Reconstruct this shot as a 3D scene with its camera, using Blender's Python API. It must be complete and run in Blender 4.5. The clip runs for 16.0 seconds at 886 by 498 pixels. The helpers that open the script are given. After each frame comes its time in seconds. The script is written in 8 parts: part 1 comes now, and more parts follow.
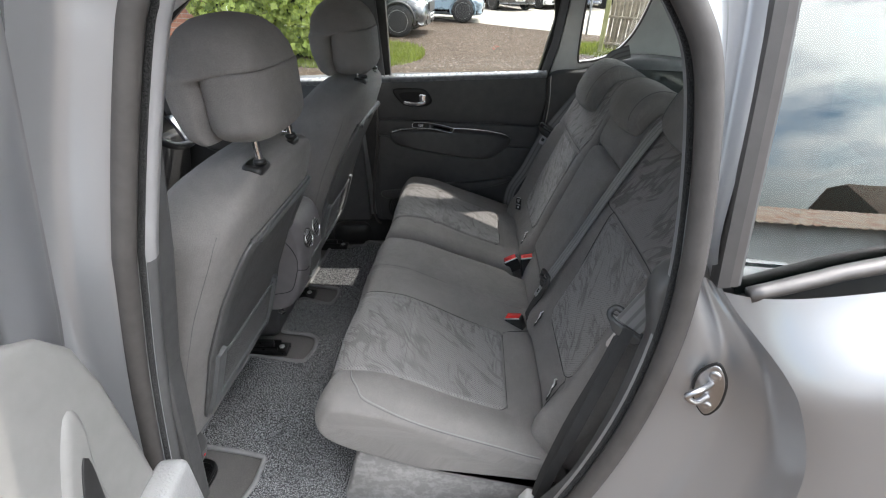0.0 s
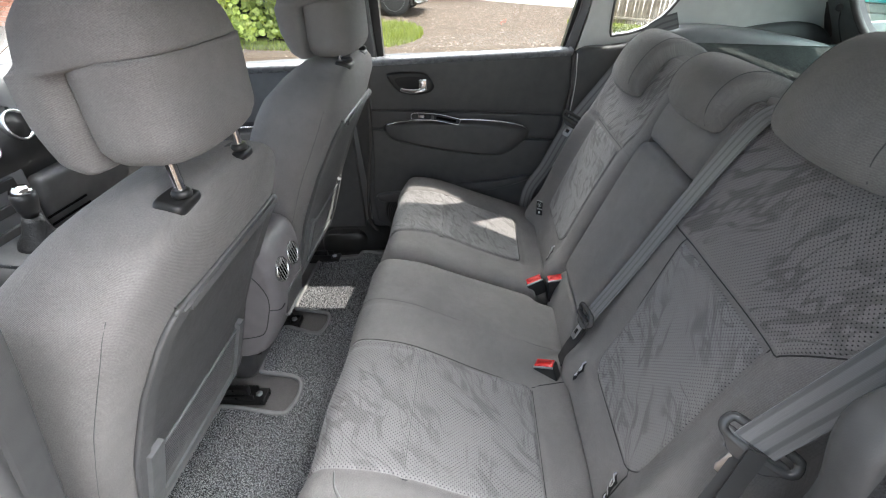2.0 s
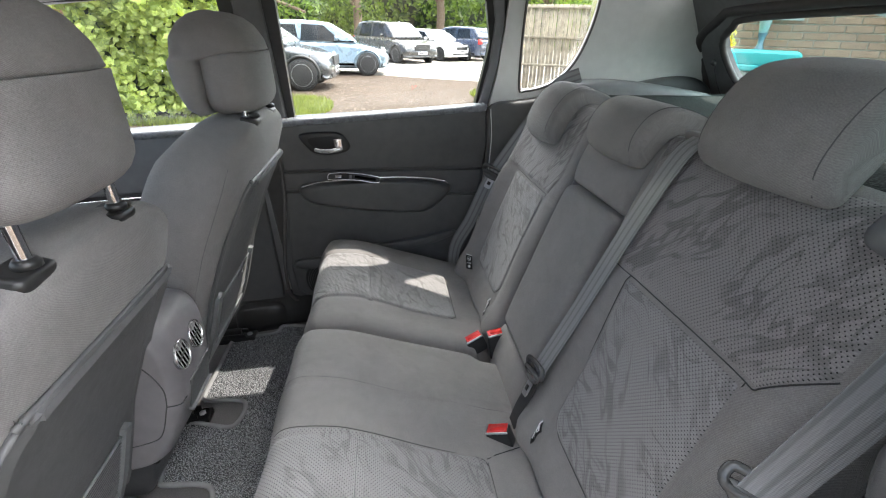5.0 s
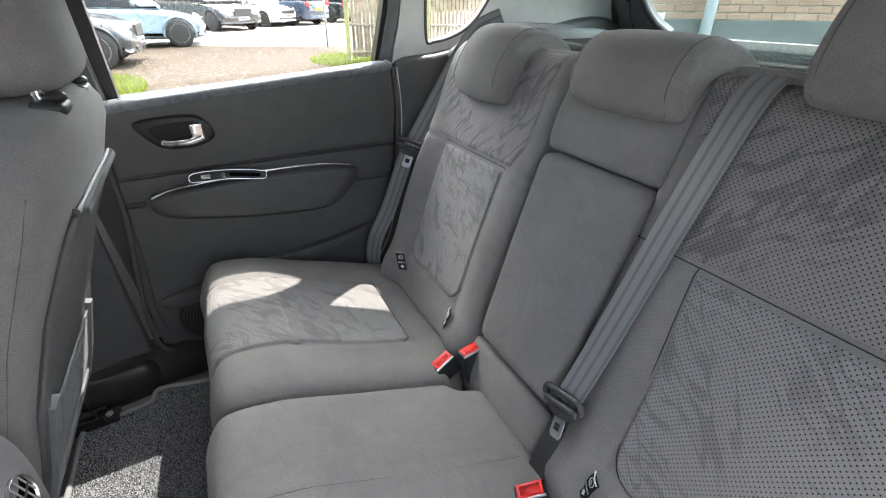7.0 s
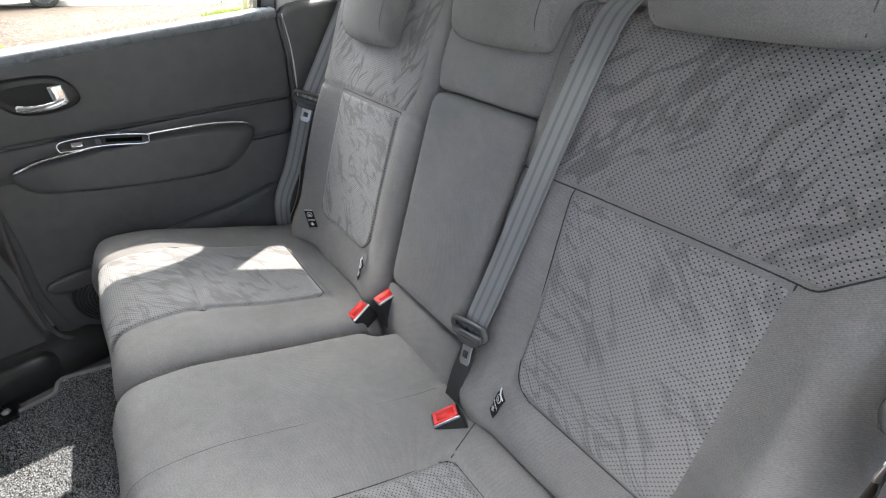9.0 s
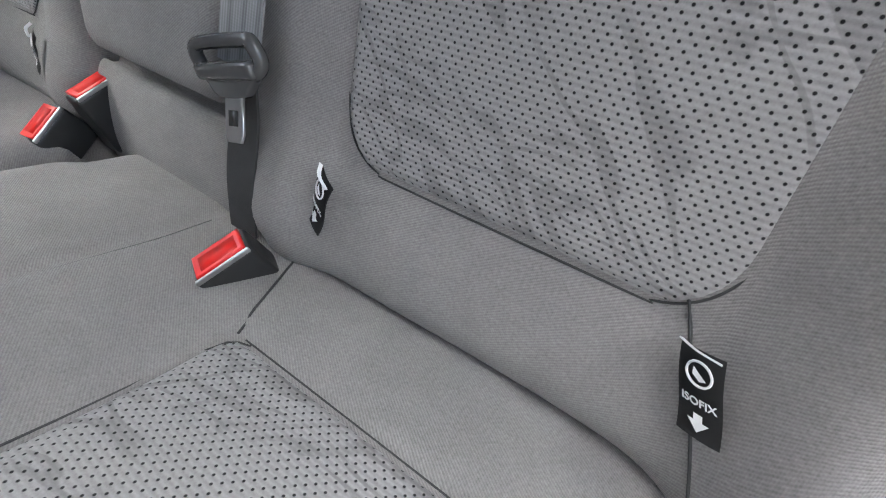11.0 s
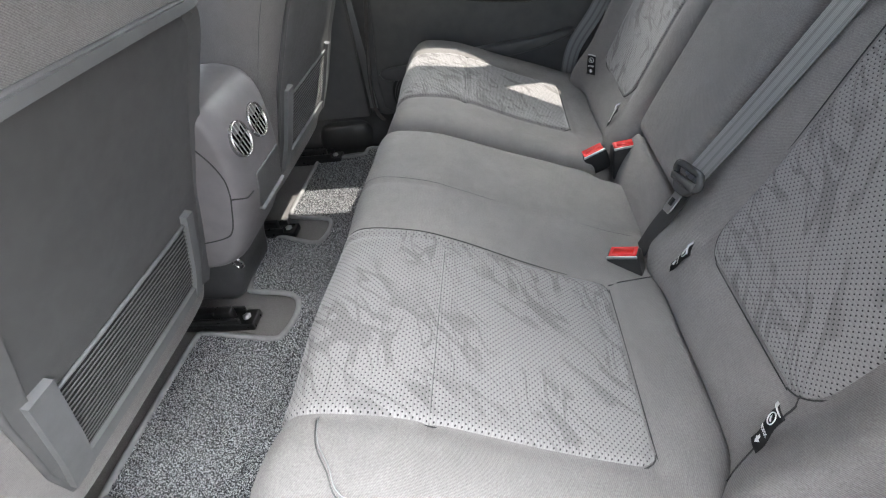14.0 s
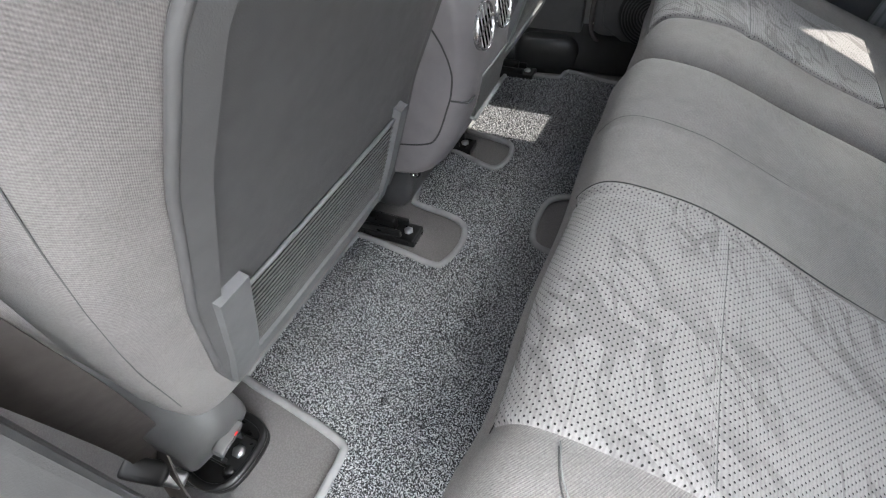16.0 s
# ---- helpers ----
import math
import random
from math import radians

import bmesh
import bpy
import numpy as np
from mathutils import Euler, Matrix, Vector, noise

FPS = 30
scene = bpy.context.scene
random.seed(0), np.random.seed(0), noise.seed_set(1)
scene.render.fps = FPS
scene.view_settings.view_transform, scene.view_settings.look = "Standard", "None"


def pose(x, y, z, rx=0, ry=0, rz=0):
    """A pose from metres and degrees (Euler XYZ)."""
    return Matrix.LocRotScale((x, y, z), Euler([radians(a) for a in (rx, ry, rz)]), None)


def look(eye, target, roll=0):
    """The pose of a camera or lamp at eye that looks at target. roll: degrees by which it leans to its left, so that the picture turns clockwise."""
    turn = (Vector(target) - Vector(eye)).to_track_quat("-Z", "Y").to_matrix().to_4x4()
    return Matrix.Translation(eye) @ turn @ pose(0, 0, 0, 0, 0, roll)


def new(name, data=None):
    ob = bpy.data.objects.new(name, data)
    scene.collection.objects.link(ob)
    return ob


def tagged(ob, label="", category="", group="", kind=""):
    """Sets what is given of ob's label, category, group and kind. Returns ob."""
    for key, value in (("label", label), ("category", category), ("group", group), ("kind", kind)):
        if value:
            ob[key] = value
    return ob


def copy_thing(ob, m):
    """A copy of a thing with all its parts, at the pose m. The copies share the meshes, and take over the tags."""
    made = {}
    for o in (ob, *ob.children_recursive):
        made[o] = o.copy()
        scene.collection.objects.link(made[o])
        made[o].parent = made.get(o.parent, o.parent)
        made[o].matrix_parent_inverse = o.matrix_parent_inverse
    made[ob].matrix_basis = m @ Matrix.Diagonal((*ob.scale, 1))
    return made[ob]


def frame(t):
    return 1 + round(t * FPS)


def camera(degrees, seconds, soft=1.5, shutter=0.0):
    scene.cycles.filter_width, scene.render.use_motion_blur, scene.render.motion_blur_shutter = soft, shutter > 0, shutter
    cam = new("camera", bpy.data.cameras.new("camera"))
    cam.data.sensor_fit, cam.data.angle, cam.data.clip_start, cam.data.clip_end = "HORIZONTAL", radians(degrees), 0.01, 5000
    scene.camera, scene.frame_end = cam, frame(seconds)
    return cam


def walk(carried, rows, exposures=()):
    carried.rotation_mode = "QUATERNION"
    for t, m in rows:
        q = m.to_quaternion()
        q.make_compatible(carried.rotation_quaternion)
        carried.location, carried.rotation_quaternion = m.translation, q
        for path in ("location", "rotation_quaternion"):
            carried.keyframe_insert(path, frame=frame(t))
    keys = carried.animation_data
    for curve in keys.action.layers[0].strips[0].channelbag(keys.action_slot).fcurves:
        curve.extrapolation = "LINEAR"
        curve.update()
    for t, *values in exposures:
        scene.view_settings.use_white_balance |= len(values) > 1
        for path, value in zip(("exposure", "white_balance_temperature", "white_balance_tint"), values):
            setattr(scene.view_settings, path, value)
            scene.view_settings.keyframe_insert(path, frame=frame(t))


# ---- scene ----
cam = camera(86.21, 16.0, soft=1.1)
PATH = [
    (0, (-0.1814, -1.3255, 1.4410), (-0.3244, 0.4072, 0.4524), -2.00),
    (0.5, (-0.1903, -1.2951, 1.4323), (-0.3552, 0.4230, 0.4219), -1.88),
    (1, (-0.1844, -1.1825, 1.4124), (-0.3846, 0.5182, 0.3793), -2.25),
    (1.5, (-0.2002, -1.0819, 1.4020), (-0.4158, 0.6014, 0.3437), -3.15),
    (2, (-0.2211, -1.0035, 1.3870), (-0.3752, 0.6918, 0.3371), -3.43),
    (2.5, (-0.2342, -0.9619, 1.3655), (-0.2567, 0.7662, 0.3589), -2.67),
    (3, (-0.2368, -0.9466, 1.3597), (-0.1367, 0.8020, 0.3942), -2.62),
    (3.5, (-0.2347, -0.9522, 1.3614), (-0.0873, 0.8020, 0.4122), -2.83),
    (3.7, (-0.2344, -0.9551, 1.3618), (-0.0918, 0.8161, 0.4440), -2.75),
    (5.8, (-0.2669, -0.8480, 1.3123), (0.0317, 0.9498, 0.4885), -3.88),
    (6, (-0.2979, -0.7808, 1.3126), (0.0899, 0.9771, 0.4412), -3.99),
    (6.5, (-0.3294, -0.6317, 1.2845), (0.2351, 1.0439, 0.3496), -4.57),
    (7, (-0.3598, -0.5738, 1.2755), (0.3463, 1.0234, 0.3006), -4.49),
    (7.5, (-0.3643, -0.5725, 1.2724), (0.4224, 0.9575, 0.2524), -4.52),
    (8, (-0.3437, -0.5899, 1.2805), (0.4913, 0.8901, 0.2258), -4.56),
    (8.5, (-0.3244, -0.6142, 1.2763), (0.5455, 0.8269, 0.1963), -4.51),
    (9, (-0.3272, -0.6232, 1.2509), (0.5687, 0.7583, 0.1156), -5.22),
    (9.5, (-0.3165, -0.6078, 1.0957), (0.6422, 0.6366, -0.1421), -5.12),
    (10, (-0.2217, -0.5323, 0.8987), (0.7486, 0.5384, -0.4840), -6.88),
    (10.2, (-0.1910, -0.5022, 0.8414), (0.8078, 0.4919, -0.5778), -5.91),
    (12.3, (-0.1498, -0.4848, 0.8374), (0.8973, 0.3057, -0.6722), -3.13),
    (12.5, (-0.1583, -0.4946, 0.8537), (0.8528, 0.3715, -0.6388), -3.91),
    (13, (-0.2084, -0.5401, 0.9131), (0.5740, 0.6279, -0.5095), -6.29),
    (13.5, (-0.2539, -0.6463, 0.9875), (0.0749, 0.7986, -0.3556), -7.69),
    (14, (-0.2655, -0.7929, 1.1032), (-0.5221, 0.7200, -0.1794), -9.32),
    (14.5, (-0.3984, -0.7956, 1.0431), (-1.0134, 0.5001, -0.3508), -10.01),
    (15, (-0.4627, -0.7639, 1.0040), (-1.0645, 0.4176, -0.4933), -8.37),
    (15.5, (-0.4677, -0.6934, 1.0212), (-1.0457, 0.4828, -0.4895), -6.87),
    (16, (-0.4654, -0.6948, 1.0350), (-1.1072, 0.5142, -0.4233), -5.75),
]
EXPOSURES = [(0.0, 1.2), (0.5, 1.22), (1.0, 1.35), (1.5, 1.81), (2.0, 2.02), (2.5, 2.21), (3.0, 2.19), (3.5, 2.09), (6.0, 2.16), (7.0, 2.39), (7.5, 2.53), (8.0, 2.62), (9.0, 2.68), (10.0, 2.53), (12.5, 2.73), (14.0, 2.33), (14.5, 1.99), (15.0, 1.92), (15.5, 2.23), (16.0, 2.25)]
walk(cam, [(t, look(eye, target, roll)) for t, eye, target, roll in PATH], EXPOSURES)

# ---------------------------------------------------------------- world, sun, exposure
SUN_DIR = Vector((0.62, 0.378, 1.0)).normalized()
world = bpy.data.worlds.new("sky")
scene.world = world
world.use_nodes = True
wn, wl = world.node_tree.nodes, world.node_tree.links
wn.clear()
w_out = wn.new("ShaderNodeOutputWorld")
w_bg = wn.new("ShaderNodeBackground")
w_bg.inputs["Strength"].default_value = 0.15
w_sky = wn.new("ShaderNodeTexSky")
w_sky.sky_type = "NISHITA"
w_sky.sun_disc = False
w_sky.sun_elevation = math.asin(SUN_DIR.z)
w_sky.sun_rotation = math.atan2(SUN_DIR.x, SUN_DIR.y)
w_sky.dust_density = 0.8
# broken summer cloud over the blue
w_co = wn.new("ShaderNodeTexCoord")
w_map = wn.new("ShaderNodeMapping")
w_map.inputs["Scale"].default_value = (1.6, 1.6, 4.0)
w_noise = wn.new("ShaderNodeTexNoise")
w_noise.inputs["Scale"].default_value = 1.7
w_noise.inputs["Detail"].default_value = 7.0
w_noise.inputs["Roughness"].default_value = 0.55
w_ramp = wn.new("ShaderNodeValToRGB")
w_ramp.color_ramp.elements[0].position = 0.42
w_ramp.color_ramp.elements[1].position = 0.60
w_mix = wn.new("ShaderNodeMixRGB")
wl.new(w_co.outputs["Generated"], w_map.inputs["Vector"])
wl.new(w_map.outputs["Vector"], w_noise.inputs["Vector"])
wl.new(w_noise.outputs["Fac"], w_ramp.inputs["Fac"])
wl.new(w_ramp.outputs["Color"], w_mix.inputs[0])
wl.new(w_sky.outputs["Color"], w_mix.inputs[1])
# cloud is brighter towards the sun
w_dot = wn.new("ShaderNodeVectorMath")
w_dot.operation = "DOT_PRODUCT"
w_dot.inputs[1].default_value = SUN_DIR
w_glow = wn.new("ShaderNodeMapRange")
for k, v in zip(("From Min", "From Max", "To Min", "To Max"), (0.0, 1.0, 2.4, 50.0)):
    w_glow.inputs[k].default_value = v
wl.new(w_co.outputs["Generated"], w_dot.inputs[0])
wl.new(w_dot.outputs["Value"], w_glow.inputs["Value"])
wl.new(w_glow.outputs["Result"], w_mix.inputs[2])
wl.new(w_mix.outputs["Color"], w_bg.inputs["Color"])
wl.new(w_bg.outputs["Background"], w_out.inputs["Surface"])

sun = new("sun", bpy.data.lights.new("sun", "SUN"))
sun.data.energy = 2.0
sun.data.angle = radians(0.55)
sun.data.color = (1.0, 0.95, 0.87)
sun.rotation_euler = SUN_DIR.to_track_quat("Z", "Y").to_euler()


# ---------------------------------------------------------------- materials
class Nodes:
    """Small wrapper to write node materials in few lines."""

    def __init__(self, name):
        self.mat = bpy.data.materials.new(name)
        self.mat.use_nodes = True
        self.tree = self.mat.node_tree
        self.bsdf = self.tree.nodes["Principled BSDF"]
        self.out = self.tree.nodes["Material Output"]

    def add(self, kind, **values):
        n = self.tree.nodes.new(kind)
        for k, v in values.items():
            n.inputs[k.replace("_", " ")].default_value = v
        return n

    def link(self, a, b):
        self.tree.links.new(a, b)

    def math(self, op, a, b=None, c=None, clamp=False):
        n = self.tree.nodes.new("ShaderNodeMath")
        n.operation, n.use_clamp = op, clamp
        for i, v in enumerate((a, b, c)):
            if v is None:
                continue
            if isinstance(v, (int, float)):
                n.inputs[i].default_value = v
            else:
                self.link(v, n.inputs[i])
        return n.outputs[0]

    def coords(self, uv=False, scale=(1, 1, 1)):
        tc = self.tree.nodes.new("ShaderNodeTexCoord")
        m = self.add("ShaderNodeMapping", Scale=scale)
        self.link(tc.outputs["UV" if uv else "Object"], m.inputs["Vector"])
        return m.outputs["Vector"]

    def noise(self, vec, scale, detail=4.0, rough=0.55):
        n = self.add("ShaderNodeTexNoise", Scale=scale, Detail=detail, Roughness=rough)
        self.link(vec, n.inputs["Vector"])
        return n.outputs["Fac"]

    def ramp(self, fac, stops):
        r = self.tree.nodes.new("ShaderNodeValToRGB")
        els = r.color_ramp.elements
        while len(els) < len(stops):
            els.new(0.5)
        for e, (p, c) in zip(els, stops):
            e.position = p
            e.color = (*c, 1) if len(c) == 3 else c
        self.link(fac, r.inputs["Fac"])
        return r.outputs["Color"]

    def mix(self, fac, a, b, mode="MIX"):
        m = self.tree.nodes.new("ShaderNodeMixRGB")
        m.blend_type = mode
        for i, v in ((0, fac), (1, a), (2, b)):
            if isinstance(v, (int, float)):
                m.inputs[i].default_value = v
            elif isinstance(v, tuple):
                m.inputs[i].default_value = (*v, 1)
            else:
                self.link(v, m.inputs[i])
        return m.outputs[0]

    def bump(self, height, strength=0.3, distance=0.001, before=None):
        b = self.add("ShaderNodeBump", Strength=strength, Distance=distance)
        self.link(height, b.inputs["Height"])
        if before is not None:
            self.link(before, b.inputs["Normal"])
        self.link(b.outputs["Normal"], self.bsdf.inputs["Normal"])
        return b.outputs["Normal"]

    def set(self, **values):
        for k, v in values.items():
            s = self.bsdf.inputs[k.replace("_", " ")]
            if isinstance(v, (int, float)):
                s.default_value = v
            elif isinstance(v, tuple):
                s.default_value = (*v, 1)
            else:
                self.link(v, s)
        return self


def grey(v, warm=0.0):
    return (v * (1 + warm), v, v * (1 - warm))


def mat_plain(name, col, rough=0.5, metal=0.0, vary=0.12, scale=30.0, bump=0.15, bscale=900.0, bdist=0.0004, coat=0.0, spec=0.5):
    """Paint, plastic or metal with faint blotches and a fine grain."""
    n = Nodes(name)
    v = n.coords()
    big = n.noise(v, scale, 3)
    lo = tuple(c * (1 - vary) for c in col)
    hi = tuple(min(1, c * (1 + vary)) for c in col)
    n.set(Base_Color=n.ramp(big, [(0.3, lo), (0.7, hi)]), Metallic=metal, Coat_Weight=coat, Coat_Roughness=0.06, Specular_IOR_Level=spec)
    r = n.math("MULTIPLY_ADD", n.noise(v, scale * 2.3, 3), 0.16, rough - 0.08)
    n.set(Roughness=r)
    if bump:
        n.bump(n.noise(v, bscale, 2), bump, bdist)
    return n.mat


def mat_fabric(name, col, uv=True):
    """Close twill with slanting ribs, dust and slight fading."""
    n = Nodes(name)
    v = n.coords(uv)
    sep = n.tree.nodes.new("ShaderNodeSeparateXYZ")
    n.link(v, sep.inputs[0])
    x, y = sep.outputs[0], sep.outputs[1]
    diag = n.math("ADD", n.math("MULTIPLY", x, 1900.0), n.math("MULTIPLY", y, 2900.0))
    rib = n.math("SINE", diag)
    cross = n.math("SINE", n.math("MULTIPLY", x, 5200.0))
    weave = n.math("ADD", n.math("MULTIPLY", rib, 0.7), n.math("MULTIPLY", cross, 0.3))
    fade = n.noise(v, 5.0, 4, 0.6)
    fuzz = n.noise(v, 420.0, 3, 0.7)
    base = n.ramp(fade, [(0.3, tuple(c * 0.86 for c in col)), (0.72, tuple(c * 1.14 for c in col))])
    wear = n.math("MULTIPLY_ADD", n.noise(v, 55.0, 4, 0.7), 0.28, -0.14)
    fac = n.math("MULTIPLY_ADD", weave, 0.14, n.math("ADD", wear, n.math("MULTIPLY_ADD", fuzz, 0.9, 0.55)))
    n.set(Base_Color=n.mix(1.0, base, n.mix(0.0, fac, fac), "MULTIPLY"), Roughness=0.95, Specular_IOR_Level=0.2, Sheen_Weight=0.10, Sheen_Roughness=0.5)
    nb = n.bump(weave, 0.4, 0.0005)
    n.bump(n.noise(v, 24.0, 3), 0.10, 0.004, nb)
    return n.mat


def mat_perforated(name, light, dark, holes=0.0072, turn=0.0, show=0.75, fine=40.0, thick=0.024):
    """Ribbed insert cloth: staggered punched holes over a darker woven flame pattern."""
    n = Nodes(name)
    v = n.coords(True)
    sep = n.tree.nodes.new("ShaderNodeSeparateXYZ")
    n.link(v, sep.inputs[0])
    x, y = sep.outputs[0], sep.outputs[1]
    row_h = holes * 0.52
    rv = n.math("DIVIDE", y, row_h)
    row = n.math("FLOOR", rv)
    odd = n.math("MULTIPLY", n.math("FLOORED_MODULO", row, 2.0), 0.5)
    u = n.math("ADD", n.math("DIVIDE", x, holes), odd)
    dx = n.math("MULTIPLY", n.math("SUBTRACT", n.math("FRACT", u), 0.5), 1.9)
    dy = n.math("SUBTRACT", n.math("FRACT", rv), 0.5)
    d = n.math("SQRT", n.math("ADD", n.math("MULTIPLY", dx, dx), n.math("MULTIPLY", dy, dy)))
    hole = n.math("SUBTRACT", 1.0, n.math("MULTIPLY", n.math("SUBTRACT", d, 0.160), 7.0), clamp=True)
    rib = n.math("SINE", n.math("MULTIPLY", rv, 6.28318))
    # slanting, branching strokes of darker yarn that come and go
    warp = n.add("ShaderNodeTexNoise", Scale=16.0, Detail=1.0)
    n.link(v, warp.inputs["Vector"])
    mv = n.tree.nodes.new("ShaderNodeMixRGB")
    mv.blend_type = "ADD"
    mv.inputs[0].default_value = 0.016
    n.link(v, mv.inputs[1])
    n.link(warp.outputs["Color"], mv.inputs[2])

    def strokes(angle, size, width, low, high, seed):
        spin = n.add("ShaderNodeMapping", Rotation=(0, 0, angle), Location=(seed, seed * 0.7, 0))
        n.link(mv.outputs[0], spin.inputs["Vector"])
        draw = n.add("ShaderNodeMapping", Scale=(size, size * 0.22, 1.0))
        n.link(spin.outputs["Vector"], draw.inputs["Vector"])
        fl = n.add("ShaderNodeTexNoise", Scale=1.0, Detail=1.0, Roughness=0.5)
        n.link(draw.outputs["Vector"], fl.inputs["Vector"])
        ridge = n.math("ABSOLUTE", n.math("SUBTRACT", fl.outputs["Fac"], 0.5))
        line = n.ramp(ridge, [(width, (1, 1, 1)), (width * 1.5, (0, 0, 0))])
        where = n.ramp(n.noise(spin.outputs["Vector"], 10.0, 2), [(low, (0.0, 0.0, 0.0)), (high, (1, 1, 1))])
        return n.mix(1.0, line, where, "MULTIPLY")
    flame = n.mix(1.0, strokes(turn, fine, thick, 0.44, 0.54, 0.0), strokes(turn + 0.62, fine * 1.2, thick * 0.8, 0.46, 0.56, 3.1), "LIGHTEN")
    fm = n.mix(1.0, flame, (show, show, show), "MULTIPLY")
    fuzz = n.noise(v, 500.0, 2, 0.7)
    yarn = n.mix(fm, light, dark)
    yarn = n.mix(1.0, yarn, n.math("MULTIPLY_ADD", rib, 0.08, n.math("MULTIPLY_ADD", fuzz, 0.5, 0.75)), "MULTIPLY")
    n.set(Base_Color=n.mix(hole, yarn, (0.016, 0.016, 0.016)), Roughness=0.93, Specular_IOR_Level=0.2, Sheen_Weight=n.math("MULTIPLY_ADD", fm, -0.22, 0.26), Sheen_Roughness=0.45)
    h = n.math("ADD", n.math("MULTIPLY", rib, 0.25), n.math("MULTIPLY", hole, -1.0))
    n.bump(h, 0.6, 0.0008)
    return n.mat


def mat_speckle(name, dark, light, scale, bump=0.8, dist=0.003, low=0.42, high=0.62, sheen=0.15):
    """Looped or cut pile with mixed yarns."""
    n = Nodes(name)
    v = n.coords()
    a = n.noise(v, scale, 2, 0.6)
    b = n.noise(v, 6.0, 4)
    c = n.ramp(a, [(low, dark), (high, light)])
    n.set(Base_Color=n.mix(1.0, c, n.math("MULTIPLY_ADD", b, 0.5, 0.75), "MULTIPLY"), Roughness=1.0, Specular_IOR_Level=0.1, Sheen_Weight=sheen)
    n.bump(a, bump, dist)
    return n.mat


def mat_glass(name, tint, ior=1.5, rough=0.0):
    """Thin pane: clear or tinted, with a mirror sheen."""
    n = Nodes(name)
    n.tree.nodes.remove(n.bsdf)
    tr = n.add("ShaderNodeBsdfTransparent", Color=(*tint, 1))
    gl = n.add("ShaderNodeBsdfGlossy", Color=(1, 1, 1, 1), Roughness=rough)
    lw = n.add("ShaderNodeLayerWeight", Blend=0.5)
    r0 = ((ior - 1) / (ior + 1)) ** 2
    sheen = n.math("MULTIPLY_ADD", n.math("POWER", lw.outputs["Facing"], 5.0), 0.9 - r0, r0)
    mx = n.tree.nodes.new("ShaderNodeMixShader")
    n.link(sheen, mx.inputs[0])
    n.link(tr.outputs[0], mx.inputs[1])
    n.link(gl.outputs[0], mx.inputs[2])
    n.link(mx.outputs[0], n.out.inputs["Surface"])
    return n.mat


M = {}
M["fabric"] = mat_fabric("seat_twill", (0.224, 0.213, 0.206))
M["fabric_side"] = mat_fabric("seat_side_twill", (0.210, 0.199, 0.193))
M["perf"] = mat_perforated("perforated_cloth", (0.272, 0.262, 0.258), (0.208, 0.200, 0.197), turn=0.75, show=0.9, fine=36.0, thick=0.025)
M["perf_dark"] = mat_perforated("perforated_cloth_dark", (0.245, 0.231, 0.225), (0.150, 0.141, 0.138), turn=-0.8, show=0.75, fine=32.0, thick=0.032)
M["panel"] = mat_plain("back_panel_plastic", grey(0.082), 0.5, vary=0.08, bump=0.4, bscale=900, bdist=0.0005)
M["rim"] = mat_plain("panel_rim_plastic", grey(0.105), 0.5, vary=0.08, bump=0.3, bscale=800, bdist=0.0004)
M["seam_soft"] = mat_plain("soft_seam", grey(0.10), 0.9, bump=0)
# Paler and bluer than the door plastic: sky sheen put into the colour.
M["sill"] = mat_plain("sky_sheen_sill_cap", (0.20, 0.21, 0.225), 0.28, vary=0.05, bump=0.1)
M["seam"] = mat_plain("seam_thread", grey(0.04), 0.9, bump=0)
M["plastic"] = mat_plain("grained_plastic", grey(0.080), 0.42, vary=0.10, bump=0.35, bscale=700, bdist=0.0005)
M["plastic_mid"] = mat_plain("soft_grey_plastic", grey(0.14, -0.02), 0.55, vary=0.08, bump=0.3, bscale=800, bdist=0.0004)
M["plastic_black"] = mat_plain("black_plastic", grey(0.022), 0.38, vary=0.2, bump=0.1)
M["trim_light"] = mat_plain("pale_grey_trim", (0.62, 0.62, 0.60), 0.6, vary=0.04, bump=0.2)
M["pillar_cover"] = mat_plain("grey_pillar_cover", (0.36, 0.355, 0.36), 0.6, vary=0.04, bump=0.2)
M["card_grey"] = mat_plain("door_card_grey", (0.20, 0.196, 0.190), 0.6, vary=0.05, bump=0.3, bscale=600, bdist=0.0005)
M["paint"] = mat_plain("silver_paint", (0.41, 0.415, 0.425), 0.34, metal=0.6, vary=0.03, scale=2.0, bump=0.12, bscale=2600, bdist=0.0002, coat=1.0)
M["rubber"] = mat_plain("door_seal_rubber", (0.075, 0.069, 0.066), 0.6, bump=0.4, bscale=400)
M["strip"] = mat_plain("pillar_rubber", (0.040, 0.037, 0.036), 0.5, bump=0.3)
M["strip_brown"] = mat_plain("brown_grey_rubber", (0.062, 0.056, 0.053), 0.5, bump=0.3)
M["fur"] = mat_speckle("flocked_seal", grey(0.006), grey(0.05), 700.0, 1.0, 0.002)
M["chrome"] = mat_plain("chrome", (0.82, 0.82, 0.83), 0.10, metal=1.0, vary=0.02, bump=0)
M["steel"] = mat_plain("zinc_steel", (0.55, 0.55, 0.56), 0.32, metal=1.0, vary=0.1, bump=0.2)
M["black_steel"] = mat_plain("black_painted_steel", grey(0.012), 0.3, vary=0.3, bump=0.2)
M["red"] = mat_plain("red_button", (0.74, 0.012, 0.010), 0.4, vary=0.06, bump=0)
M["white"] = mat_plain("white_print", grey(0.75), 0.7, bump=0)
